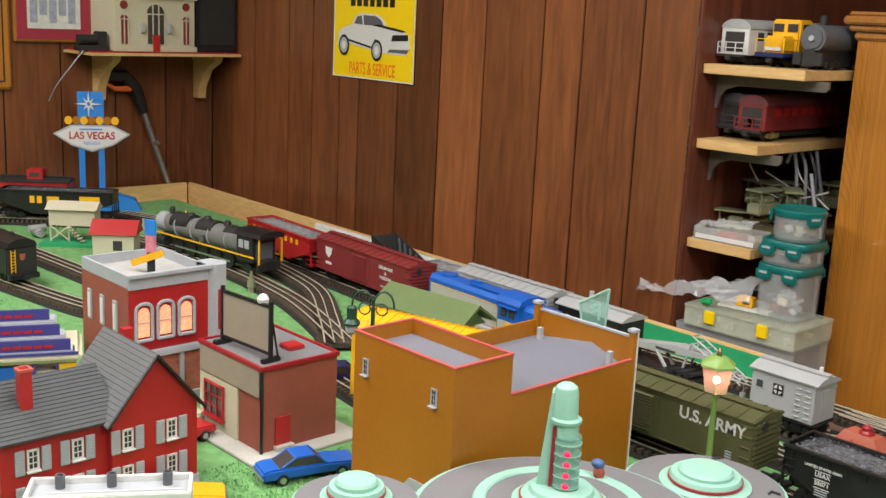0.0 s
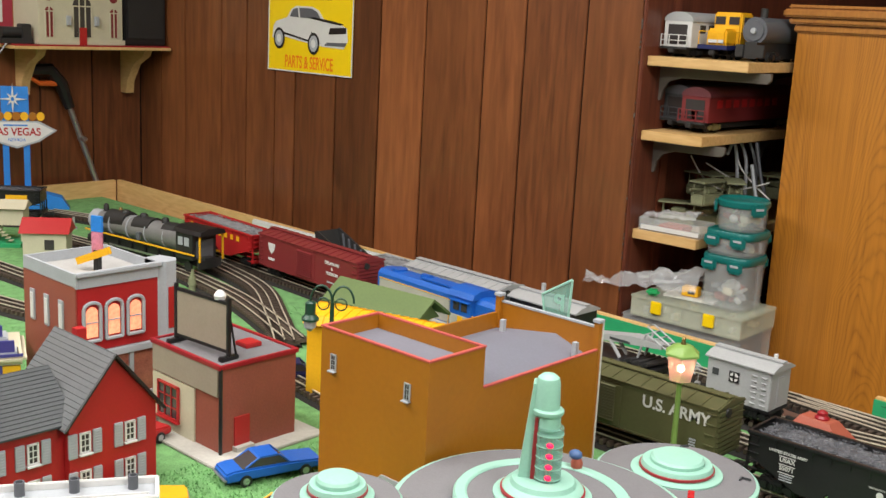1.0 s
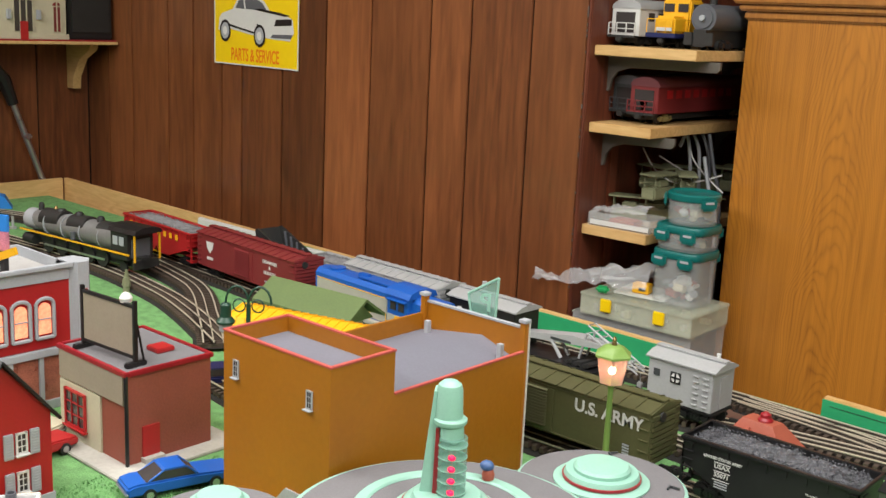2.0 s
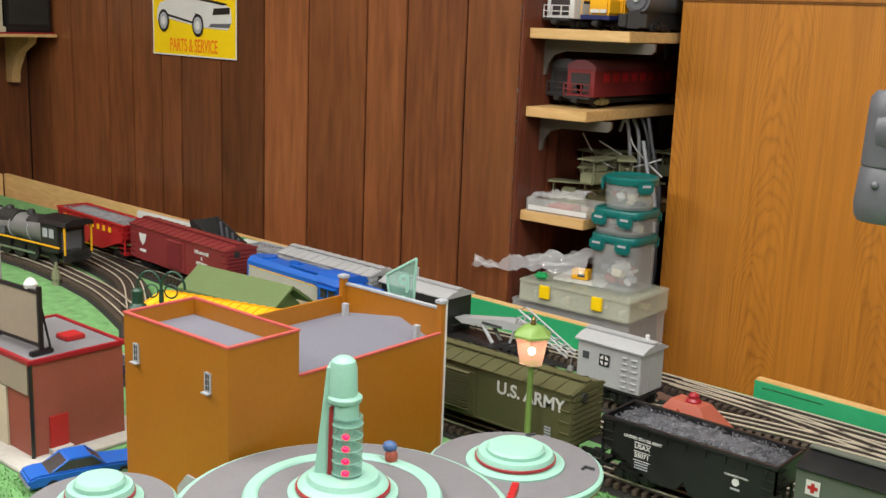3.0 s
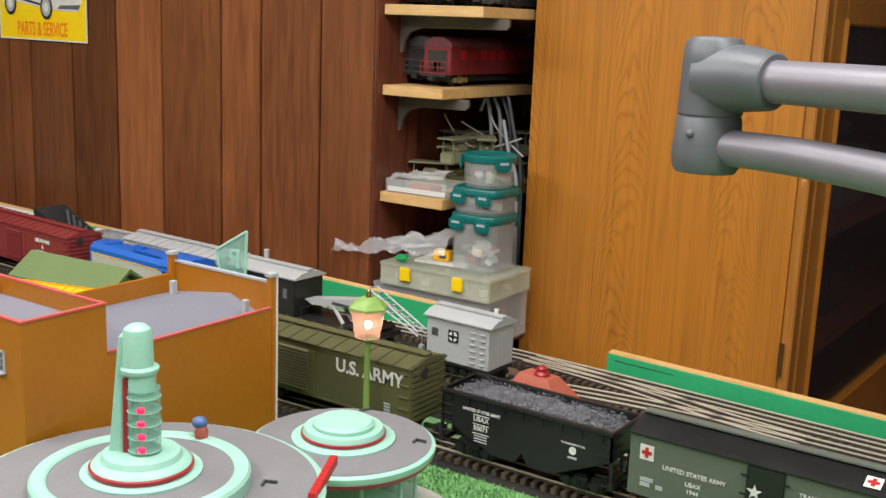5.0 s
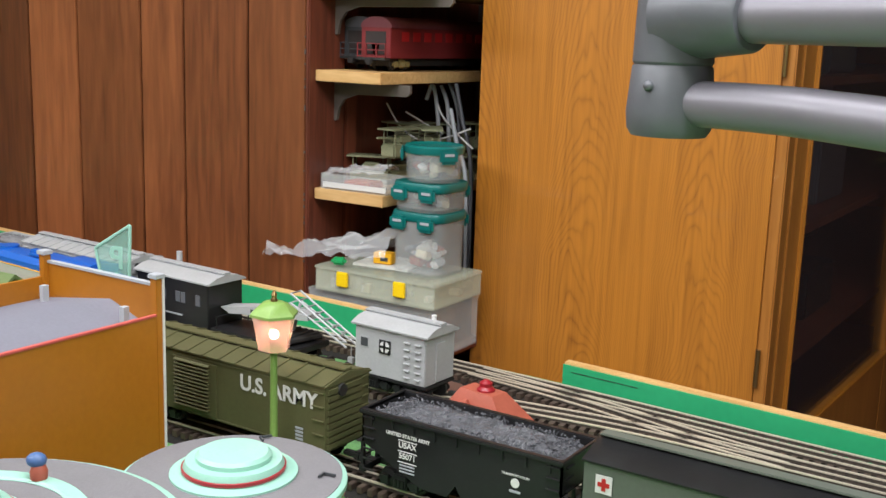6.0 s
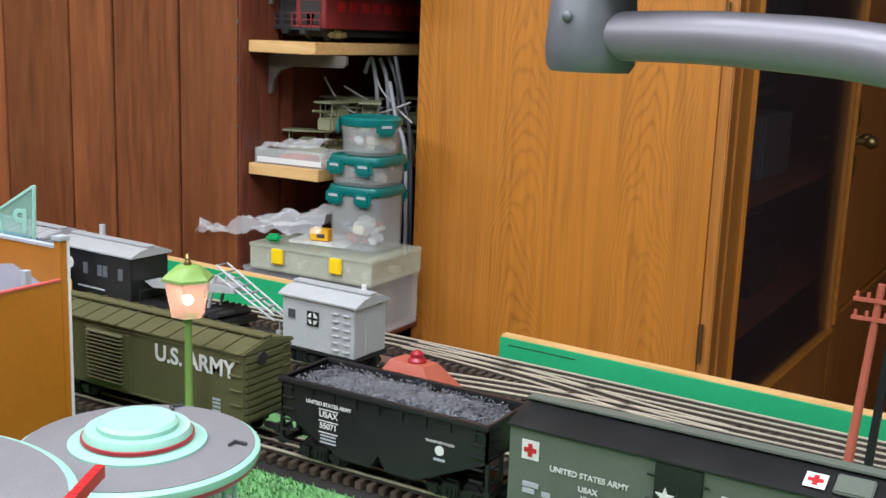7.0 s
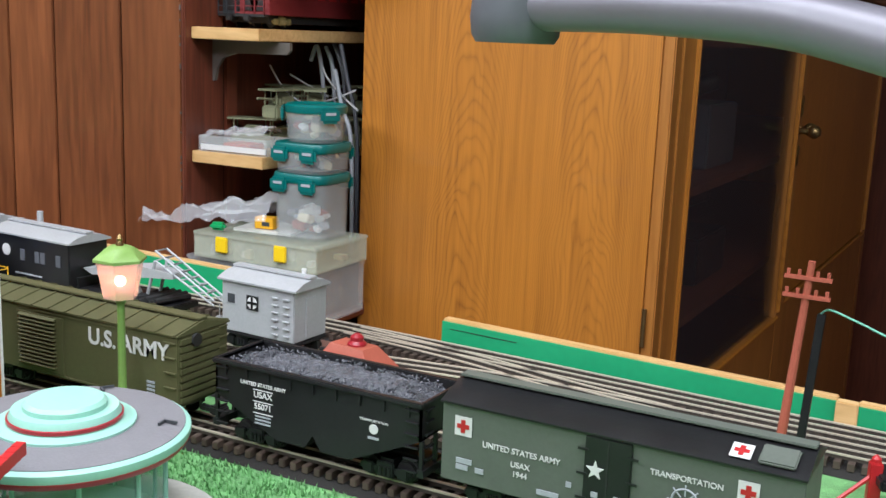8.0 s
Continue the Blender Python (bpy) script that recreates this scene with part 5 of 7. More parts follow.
# paler slate tone for both gable slopes than on the wing
mat_gable = mat("lighter_slate_plastic", (0.1, 0.105, 0.11), 0.5, vary=0.15)
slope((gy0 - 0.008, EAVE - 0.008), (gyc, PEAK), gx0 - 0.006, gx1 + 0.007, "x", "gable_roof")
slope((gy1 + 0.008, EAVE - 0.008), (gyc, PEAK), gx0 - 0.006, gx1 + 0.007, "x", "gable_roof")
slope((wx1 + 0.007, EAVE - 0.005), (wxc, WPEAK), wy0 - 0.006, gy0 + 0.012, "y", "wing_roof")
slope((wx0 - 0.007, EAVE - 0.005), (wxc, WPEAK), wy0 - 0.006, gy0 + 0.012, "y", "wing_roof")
ch = part("chimney", box(N(), -1.092, -1.079, 0.433, 0.446, 0.125, 0.168), RED, fh, "red brick chimney")
part("chimney_rim", (lambda q: [box(q, *a, 0.168, 0.171) for a in ((-1.0935, -1.0775, 0.4315, 0.4345), (-1.0935, -1.0775, 0.4445, 0.4475), (-1.0935, -1.0905, 0.4345, 0.4445), (-1.0805, -1.0775, 0.4345, 0.4445))] and q)(N()), PINKRED, ch)
c2 = part("chimney", box(N(), -1.155, -1.143, 0.585, 0.597, 0.115, 0.175), RED, fh, "red brick chimney")


def shuttered(y, z, face):
    m = pose(gx1 if face == "g" else wx1, y, 0, 0, 0, 90)
    e = sash(fh, 0, z, 0.011, 0.022, m, WHITE, WINDOW, (1, 2))
    for s in (-1, 1):
        q = N()
        box(q, s * 0.0145 - 0.0052, s * 0.0145 + 0.0052, -0.0028, 0, -0.015, 0.013, 0.0004)
        part("shutter", q, TRIMGREY, e, "light grey louvred shutter")
        for k in range(8):
            part("louvre", box(N(), s * 0.0145 - 0.0038, s * 0.0145 + 0.0038, -0.0034, -0.0026, -0.0125 + k * 0.0032, -0.0112 + k * 0.0032), TRIMGREY, e)


for y in (0.539, 0.594):
    for z in (0.034, 0.078):
        shuttered(y, z, "g")
for y in (0.435, 0.485):
    for z in (0.034, 0.076):
        shuttered(y, z, "w")
for x in (-1.13, -1.09):
    for z in (0.034, 0.078):
        e = sash(fh, x, z, 0.012, 0.024, pose(0, wy0, 0))
part("fascia", (lambda q: [rod(q, (gx1 + 0.0065, gyc, PEAK), (gx1 + 0.0065, y, EAVE - 0.008), 0.002, n=6) for y in (gy0 - 0.008, gy1 + 0.008)] and q)(N()), BLACK, fh, "black gable edge")

# white roof with three vents at the bottom edge
wb = thing("white_roofed_building", pose(-0.925, 0.46, 0.018, 0, 0, 58), "white model building with grey roof and three vents", "model building", "model buildings")
part("wall", box(N(), -0.08, 0.08, -0.025, 0.025, -0.018, 0.062, 0.003), WHITE, wb)
bm = N()
box(bm, -0.08, 0.08, -0.025, -0.021, 0.062, 0.071, 0.001)
box(bm, -0.08, 0.08, 0.021, 0.025, 0.062, 0.071, 0.001)
box(bm, 0.076, 0.08, -0.021, 0.021, 0.062, 0.071, 0.001)
box(bm, -0.08, -0.076, -0.021, 0.021, 0.062, 0.071, 0.001)
part("parapet", bm, WHITE, wb)
part("roof", box(N(), -0.076, 0.076, -0.021, 0.021, 0.062, 0.064), TRIMGREY, wb)
for x in (-0.05, 0.0, 0.055):
    part("roof_vent", lathe(N(), [(0.005, 0.06), (0.005, 0.078), (0.0035, 0.078), (0.0035, 0.074)], x, 0.012, 16), GUNGREY, wb)
part("roof_strip", (lambda q: [box(q, -0.06, 0.07, y, y + 0.0015, 0.064, 0.066) for y in (-0.01, -0.004)] and q)(N()), WHITE, wb)

# train dealership diner at the left
dn = thing("dealership_diner", pose(-1.44, 0.56, 0, 0, 0, 66), "stepped white and purple model dealership with yellow trim", "model building", "model buildings")
part("wall", box(N(), -0.15, 0.085, -0.05, 0.05, 0, 0.07, 0.012), mat("pink_shop_window", (0.42, 0.36, 0.33), 0.3, vary=0.3, size=50), dn)
part("canopy", box(N(), -0.155, 0.095, -0.06, 0.055, 0.07, 0.085, 0.006), CREAM, dn)
part("canopy_edge", box(N(), -0.15, 0.09, -0.0615, -0.0595, 0.083, 0.087), PURPLE, dn)
for k, (y, z) in enumerate(((-0.055, 0.087), (-0.025, 0.1), (0.01, 0.113))):
    part("step", box(N(), -0.15 + 0.01 * k, 0.085 - 0.012 * k, y, y + 0.035, 0.08, z, 0.002), TRIMGREY, dn)
    sb = part("sign_board", box(N(), -0.14, 0.08 - 0.014 * k, y + 0.003, y + 0.007, z - 0.004, z + 0.016, 0.0008), PURPLE, dn, "purple sign board with red letters")
    for j in range(14 - k):
        part("letter_bar", box(N(), -0.13 + 0.0135 * j, -0.119 + 0.0135 * j, y + 0.0022, y + 0.0031, z + 0.0045, z + 0.0085), RED, sb)
part("blue_panel", box(N(), -0.02, 0.03, -0.0525, -0.0495, 0.035, 0.066), BLUE, dn)
part("yellow_panel", box(N(), 0.06, 0.0865, -0.0525, -0.02, 0.05, 0.068), YELLOW, dn)
for x in (-0.13, -0.07, -0.02, 0.03, 0.06):
    part("mullion", box(N(), x, x + 0.004, -0.0535, -0.0495, 0.0, 0.07), PURPLE, dn)

# shack, signal tower and small platform at the far left
sk = thing("red_roofed_shack", pose(-2.19, 1.085, 0, 0, 0, 50), "cream trackside shack with a bright red roof", "model building", "model buildings")
part("wall", box(N(), -0.045, 0.045, -0.03, 0.03, 0, 0.06), CREAM, sk)
part("roof", prism(N(), [(-0.036, 0.056), (0.036, 0.056), (0.0, 0.085)], "x", -0.052, 0.052), RED, sk)
part("window", box(N(), 0.0, 0.02, -0.0312, -0.0296, 0.02, 0.042), WINDOW, sk)
tw2 = thing("cream_station_tower", pose(-2.37, 1.06, 0, 0, 0, 50), "cream raised signal tower with stairs and railings", "model building", "model buildings")
part("base", box(N(), -0.06, 0.06, -0.05, 0.03, 0, 0.008), FENCEGREEN, tw2)
part("cabin", box(N(), -0.045, 0.06, -0.02, 0.03, 0.045, 0.085), CREAM, tw2)
part("roof", prism(N(), [(-0.028, 0.083), (0.038, 0.083), (0.005, 0.1)], "x", -0.052, 0.066), CREAM, tw2)
bm = N()
for x in (-0.042, 0.0, 0.055):
    for y in (-0.018, 0.028):
        rod(bm, (x, y, 0.008), (x, y, 0.046), 0.002, n=6)
rod(bm, (-0.042, -0.018, 0.01), (0.0, -0.018, 0.044), 0.0015, n=5)
rod(bm, (0.0, -0.018, 0.01), (-0.042, -0.018, 0.044), 0.0015, n=5)
part("post", bm, CREAM, tw2)
bm = N()
for k in range(7):
    box(bm, 0.0 + 0.006 * k, 0.009 + 0.006 * k, -0.038, -0.022, 0.042 - 0.006 * k, 0.0435 - 0.006 * k)
part("stair", bm, CREAM, tw2)
gl = N()
lathe(gl, [(0.03, 0.0), (0.03, 0.01), (0.026, 0.014), (0.001, 0.015)], 0, 0, 24)
solid("green_round_base", gl, LIMEGREEN, "pale green round base by the shack", "accessory base", pose(-2.06, 1.125, 0.0))

# yellow freight house and green-roofed station
yh = thing("yellow_freight_house", pose(-1.052, 1.012, 0.046, 0, 0, 16), "golden yellow corrugated freight house beside the track", "model building", "model buildings")
part("wall", box(N(), -0.12, 0.12, -0.034, 0.034, -0.046, 0.075), YELLOW, yh)
bm = N()
prism(bm, [(-0.041, 0.07), (0.041, 0.07), (0.034, 0.083), (0.0, 0.092), (-0.034, 0.083)], "x", -0.124, 0.124)
rf = part("roof", bm, YELLOW, yh)
for k in range(18):
    x = -0.121 + 0.0142 * k
    part("roof_rib", prism(N(), [(-0.0416, 0.0712), (-0.0343, 0.0845), (0, 0.0934), (0.0343, 0.0845), (0.0416, 0.0712), (0.033, 0.082), (0, 0.091), (-0.033, 0.082)], "x", x - 0.001, x + 0.001), YELLOW, rf)
sn = thing("trackside_station", pose(-1.2175, 1.16, 0.0, 0, 0, 5) @ Matrix.Diagonal((1, 0.95, 1.55, 1)), "small station with a moss green roof and white signboard", "model building", "model buildings")
part("wall", box(N(), -0.075, 0.075, -0.02, 0.022, 0, 0.056), CREAM, sn)
part("roof", prism(N(), [(-0.045, 0.057), (-0.045, 0.06), (0.0, 0.079), (0.045, 0.06), (0.045, 0.057), (0.0, 0.076)], "x", -0.1, 0.1), STATIONGREEN, sn, "moss green pitched roof")
part("gable_infill", prism(N(), [(-0.035, 0.055), (0.035, 0.055), (0, 0.0745)], "x", -0.085, 0.085), STATIONGREEN, sn)
part("platform", box(N(), -0.11, 0.12, -0.04, 0.035, 0, 0.006), CONCRETE, sn)
sb = part("signboard", box(N(), -0.105, -0.03, -0.046, -0.044, 0.036, 0.05), WHITE, sn, "white signboard with red ends")
for a in (-0.1, -0.041):
    part("sign_end", box(N(), a, a + 0.007, -0.0466, -0.0459, 0.039, 0.047), ORANGE, sb)
for k in range(7):
    part("letter_bar", box(N(), -0.09 + 0.0068 * k, -0.0855 + 0.0068 * k, -0.0466, -0.0459, 0.0405, 0.0455), LOCOGREY, sb)

# ---- mint drive-in with three saucers ----
di = thing("saucer_drive_in", pose(0, 0, 0), "mint green futuristic model drive-in with grey saucer roofs", "model building", "model buildings")
CXY = (-0.574, 0.738)


def saucer(cx, cy, R, z, dome):
    wall = part("glass_wall", lathe(N(), [(R * 0.78, 0.0), (R * 0.78, z - 0.018)], cx, cy, 40), MINTGLASS, di, "mint tinted glazed wall")
    for k in range(10):
        a = 2 * math.pi * k / 10
        part("mullion", rod(N(), (cx + R * 0.79 * math.cos(a), cy + R * 0.79 * math.sin(a), 0), (cx + R * 0.79 * math.cos(a), cy + R * 0.79 * math.sin(a), z - 0.015), 0.0018, n=6), MINT, wall)
    part("rim", lathe(N(), [(R * 0.8, z - 0.018), (R * 0.97, z - 0.012), (R, z - 0.006), (R, z - 0.002), (R * 0.965, z), (R * 0.9, z)], cx, cy, 64), MINT, di)
    part("rim_band", lathe(N(), [(R * 0.955, z - 0.0135), (R * 0.985, z - 0.0105), (R * 0.992, z - 0.0085), (R * 0.97, z - 0.007)], cx, cy, 64), DARKRED, di, "dark red band under the rim")
    part("roof_deck", lathe(N(), [(R * 0.955, z - 0.002), (R * 0.955, z + 0.0006), (R * 0.5, z + 0.003), (R * 0.01, z + 0.003)], cx, cy, 64), ROOFGREY, di, "grey roof deck")
    if dome:
        d = part("dome", lathe(N(), [(R * 0.56, z + 0.001), (R * 0.56, z + 0.0045), (R * 0.45, z + 0.006), (R * 0.45, z + 0.009), (R * 0.42, z + 0.0145), (R * 0.33, z + 0.0145), (R * 0.33, z + 0.018), (R * 0.3, z + 0.0205), (R * 0.15, z + 0.022), (0.001, z + 0.0223)], cx, cy, 56), MINT, di)
        part("dome_band", lathe(N(), [(R * 0.44, z + 0.006), (R * 0.458, z + 0.007), (R * 0.458, z + 0.0095), (R * 0.43, z + 0.0105)], cx, cy, 56), DARKRED, d)


saucer(-0.566, 0.97, 0.088, 0.079, True)
saucer(-0.677, 0.576, 0.0585, 0.134, True)
saucer(CXY[0], CXY[1], 0.142, 0.11, False)
zt = 0.11
part("outer_ring", lathe(N(), [(0.083, zt - 0.002), (0.083, zt + 0.012), (0.081, zt + 0.0145), (0.072, zt + 0.0145), (0.07, zt + 0.013), (0.07, zt)], *CXY, 64), MINT, di)
part("inner_deck", lathe(N(), [(0.07, zt + 0.001), (0.07, zt + 0.0125), (0.04, zt + 0.014), (0.001, zt + 0.014)], *CXY, 64), ROOFGREY, di)
part("hub_step", lathe(N(), [(0.046, zt + 0.012), (0.046, zt + 0.0155), (0.038, zt + 0.017), (0.038, zt + 0.0215), (0.036, zt + 0.024), (0.031, zt + 0.0255), (0.029, zt + 0.03), (0.025, zt + 0.031), (0.001, zt + 0.031)], *CXY, 56), MINT, di)
part("hub_band", lathe(N(), [(0.0375, zt + 0.017), (0.0395, zt + 0.018), (0.0395, zt + 0.0205), (0.0375, zt + 0.0215)], *CXY, 56), DARKRED, di)
pyl = part("pylon", N(), MINT, di, "mint sign pylon")
bx, by = CXY
ux, uy = 0.80, 0.60  # across the pylon as seen from the road
zb = zt + 0.03


def fin(u0, u1, v0, v1, z0, z1, top0, top1):
    b = N()
    vs = []
    for z, (p, q) in ((z0, (u0, u1)), (z1, (top0, top1))):
        for u, v in ((p, v0), (q, v0), (q, v1), (p, v1)):
            vs.append(b.verts.new((bx + u * ux - v * uy, by + u * uy + v * ux, z)))
    for f in ((0, 1, 2, 3), (7, 6, 5, 4), (0, 4, 5, 1), (1, 5, 6, 2), (2, 6, 7, 3), (3, 7, 4, 0)):
        b.faces.new([vs[i] for i in f])
    return b


part("fin", fin(-0.024, -0.006, -0.004, 0.012, zb - 0.002, 0.232, -0.0145, -0.006), MINT, pyl)
part("fin_edge", fin(-0.0125, -0.0085, -0.0065, -0.004, zb, 0.2, -0.0115, -0.0085), DARKRED, pyl, "dark red edge strip")
part("cap", lathe(N(), [(0.0122, 0.2065), (0.0112, 0.2325), (0.0098, 0.2375), (0.006, 0.2405), (0.001, 0.2412)], bx - 0.002, by, 24), MINT, pyl)
part("collar", lathe(N(), [(0.0135, 0.2035), (0.0145, 0.205), (0.0145, 0.2075), (0.0125, 0.209)], bx, by, 24), MINT, pyl)
part("neck", lathe(N(), [(0.0105, 0.19), (0.0105, 0.206)], bx + 0.002, by, 20), MINT, pyl)
part("glass_tube", lathe(N(), [(0.0125, zb + 0.001), (0.0125, 0.192)], bx + 0.004, by, 24), MINTGLASS, pyl, "clear mint tube")
part("core", rod(N(), (bx + 0.004, by, zb), (bx + 0.004, by, 0.192), 0.004, n=10), MINT, pyl)
for k in range(5):
    z = zb + 0.003 + k * 0.0105
    part("tube_ring", lathe(N(), [(0.0126, z), (0.0129, z), (0.0129, z + 0.0009), (0.0126, z + 0.0009)], bx + 0.004, by, 24), MINT, pyl)
for k in range(4):
    z = zb + 0.0065 + k * 0.0105
    b = N()
    q = bmesh.ops.create_icosphere(b, subdivisions=2, radius=0.0028)
    bmesh.ops.transform(b, matrix=pose(bx + 0.0115, by - 0.0095, z) @ Matrix.Diagonal((1.3, 1.0, 0.9, 1)), verts=q["verts"])
    part("diode", b, GLOWRED, pyl, "glowing red diode")
for k in range(9):
    p = part("stair_block", box(N(), -0.003, 0.003, -0.004, 0.004, -0.002, 0.006), RED, di)
    p.matrix_basis = pose(-0.492 + 0.004 * k, 0.868 - 0.0075 * k, 0.109, 0, 0, 25)
for x, y, rz in ((-0.505, 0.8, 30), (-0.47, 0.72, 80), (-0.51, 1.01, 10), (-0.60, 1.035, 60)):
    p = part("roof_fitting", (lambda q: box(box(q, 0, 0.011, -0.0008, 0.0008, 0.0, 0.002), 0, 0.0016, -0.008, 0.0, 0.0, 0.002))(N()), SLATE, di)
    p.matrix_basis = pose(x, y, 0.1125 if y < 0.85 else 0.081, 0, 0, rz)
ft = N()
lathe(ft, [(0.0055, 0), (0.006, 0.005), (0.0045, 0.009), (0.003, 0.011)], 0, 0, 12)
knob = thing("roof_figurine", pose(-0.589, 0.8125, 0.1243), "tiny blue and orange plastic figurine lump on the roof", "figurine")
part("base", ft, TERRA, knob)
b = N()
q = bmesh.ops.create_icosphere(b, subdivisions=2, radius=0.0065)
bmesh.ops.transform(b, matrix=pose(-0.002, 0, 0.0125) @ Matrix.Diagonal((1.1, 1, 0.8, 1)), verts=q["verts"])
part("top", b, mat("steel_blue_plastic", (0.06, 0.12, 0.28), 0.5), knob)
solid("drive_in_base", lathe(N(), [(0.1, 0.0), (0.1, 0.003), (0.001, 0.003)], -0.55, 0.97, 40), CONCRETE, "grey pavement under the drive-in", "pavement slab")

# ---- lamps and small trackside things ----
def post_lamp(m):
    e = thing("lamp_post", m, "lime green model lamp post with a lit lantern", "street lamp")
    part("base", lathe(N(), [(0.007, 0), (0.007, 0.004), (0.0045, 0.007), (0.0045, 0.04), (0.0055, 0.042), (0.0055, 0.045), (0.0038, 0.047)], 0, 0, 14), LIMEGREEN, e)
    part("pole", lathe(N(), [(0.0038, 0.045), (0.0032, 0.127), (0.0048, 0.131), (0.011, 0.134)], 0, 0, 14), LIMEGREEN, e)
    part("lantern_glass", lathe(N(), [(0.0145, 0.134), (0.0205, 0.166)], 0, 0, 6), PINKGLASS, e, "translucent pink lantern glass")
    part("lantern_roof", lathe(N(), [(0.0228, 0.166), (0.0228, 0.1685), (0.0125, 0.177), (0.008, 0.179)], 0, 0, 6), LIMEGREEN, e)
    part("finial", lathe(N(), [(0.0028, 0.177), (0.0034, 0.18), (0.0022, 0.183), (0.0028, 0.185), (0.001, 0.189)], 0, 0, 10), BRASS, e)
    b = N()
    q = bmesh.ops.create_icosphere(b, subdivisions=2, radius=0.0045)
    bmesh.ops.translate(b, vec=(0, 0, 0.148), verts=q["verts"])
    part("bulb", b, BULB, e, "glowing bulb")
    return e


post_lamp(pose(-0.648, 1.106, 0))
lamp = bpy.data.lights.new("lantern_light", "POINT")
lamp.energy, lamp.shadow_soft_size, lamp.color = 0.05, 0.006, (1.0, 0.6, 0.3)
new("lantern_light", lamp).location = (-0.648, 1.106, 0.148)
gl = thing("gooseneck_lamp", pose(-1.045, 0.892, 0, 0, 0, 40) @ Matrix.Diagonal((1.3, 1.3, 1.38, 1)), "dark green gooseneck street lamp with scroll work", "street lamp")
part("pole", rod(N(), (0, 0, 0), (0, 0, 0.13), 0.003, 0.0022, 10), DARKGREEN, gl)
bm = N()
for s in (-1, 1):
    arc = [(s * (0.011 - 0.011 * math.cos(math.pi * k / 8)), 0, 0.13 + 0.016 * math.sin(math.pi * k / 8)) for k in range(9)]
    pipe(bm, arc, 0.0012, 6)
    circ = [(s * 0.009 + 0.006 * math.cos(2 * math.pi * k / 12), 0, 0.128 + 0.006 * math.sin(2 * math.pi * k / 12)) for k in range(13)]
    pipe(bm, circ, 0.0008, 5)
part("arm", bm, DARKGREEN, gl)
for s in (-1,):
    sd = part("shade", lathe(N(), [(0.003, 0.13), (0.0055, 0.128), (0.0055, 0.117), (0.009, 0.113), (0.009, 0.111)], s * 0.022, 0, 14), DARKGREEN, gl)
    part("globe", lathe(N(), [(0.007, 0.111), (0.006, 0.104), (0.001, 0.1)], s * 0.022, 0, 14), TRIMGREY, sd)
# telegraph pole and dark post
tp = thing("telegraph_pole", pose(-0.144, 1.379, 0), "reddish brown plastic telegraph pole with two crossarms", "telegraph pole")
part("pole", rod(N(), (0, 0, 0), (0.012, 0.002, 0.19), 0.0045, 0.003, 10), TERRA, tp)
for z in (0.158, 0.174):
    arm = part("crossarm", box(N(), -0.009, 0.03, -0.002, 0.002, z, z + 0.003), TERRA, tp)
    for x in (-0.006, 0.003, 0.018, 0.027):
        part("insulator", rod(N(), (x, 0, z + 0.003), (x, 0, z + 0.008), 0.0016, n=6), TERRA, arm)
ps = thing("wire_post", pose(-0.128, 1.386, 0), "slim black post carrying a green wire", "post")
part("post", box(N(), -0.0035, 0.0035, -0.003, 0.003, 0, 0.145, 0.0005, pose(0, 0, 0, 0, 3, 0)), BLACK, ps)
part("wire", pipe(N(), curve_points([(0.006, 0, 0.143), (0.014, -0.003, 0.15), (0.04, -0.02, 0.147), (0.09, -0.04, 0.137), (0.2, -0.08, 0.13), (0.3, -0.1, 0.0)]), 0.001, 6), mat("mint_wire", (0.15, 0.42, 0.3), 0.5), ps, "thin mint green wire")
bp = thing("bumper_stop", pose(-0.06, 1.345, 0.0, 0, 0, 20), "bright red track bumper stop", "bumper")
part("post", box(N(), -0.005, 0.005, -0.005, 0.005, 0, 0.04, 0.001), RED, bp)
part("beam", box(N(), 0.0, 0.02, -0.02, 0.02, 0.022, 0.032, 0.002), BLACK, bp)
part("brace", rod(N(), (-0.035, -0.012, 0.004), (0, 0, 0.03), 0.002, n=6), RED, bp)
part("lamp", lathe(N(), [(0.004, 0.04), (0.004, 0.043), (0.001, 0.046)], 0, 0, 10), RED, bp)
sm = thing("switch_motor", pose(-0.185, 1.38, 0, 0, 0, -2), "dark grey switch machine box between the tracks", "switch machine")
part("case", box(N(), -0.022, 0.022, -0.011, 0.011, 0, 0.014, 0.003), GUNGREY, sm)
part("cover", box(N(), -0.016, 0.012, -0.008, 0.008, 0.014, 0.018, 0.002), SLATE, sm)
tr = thing("crossing_shanty_roof", pose(-0.562, 1.348, 0.008, 0, 0, -8), "terracotta plastic hip roof with a red knob", "accessory")
bm = N()
a = [bm.verts.new(p) for p in ((-0.045, -0.026, -0.008), (0.045, -0.026, -0.008), (0.045, 0.026, -0.008), (-0.045, 0.026, -0.008))]
a2 = [bm.verts.new(p) for p in ((-0.045, -0.026, 0.012), (0.045, -0.026, 0.012), (0.045, 0.026, 0.012), (-0.045, 0.026, 0.012))]
t2 = [bm.verts.new(p) for p in ((-0.028, -0.012, 0.04), (0.016, -0.012, 0.04), (0.016, 0.012, 0.04), (-0.028, 0.012, 0.04))]
for u, v in ((a, a2), (a2, t2)):
    for k in range(4):
        bm.faces.new((u[k], u[(k + 1) % 4], v[(k + 1) % 4], v[k]))
bm.faces.new(a[::-1]), bm.faces.new(t2)
part("roof", bm, TERRA, tr)
part("knob", lathe(N(), [(0.01, 0.039), (0.01, 0.042), (0.007, 0.045), (0.007, 0.049), (0.003, 0.052)], -0.002, 0, 16), DARKRED, tr)
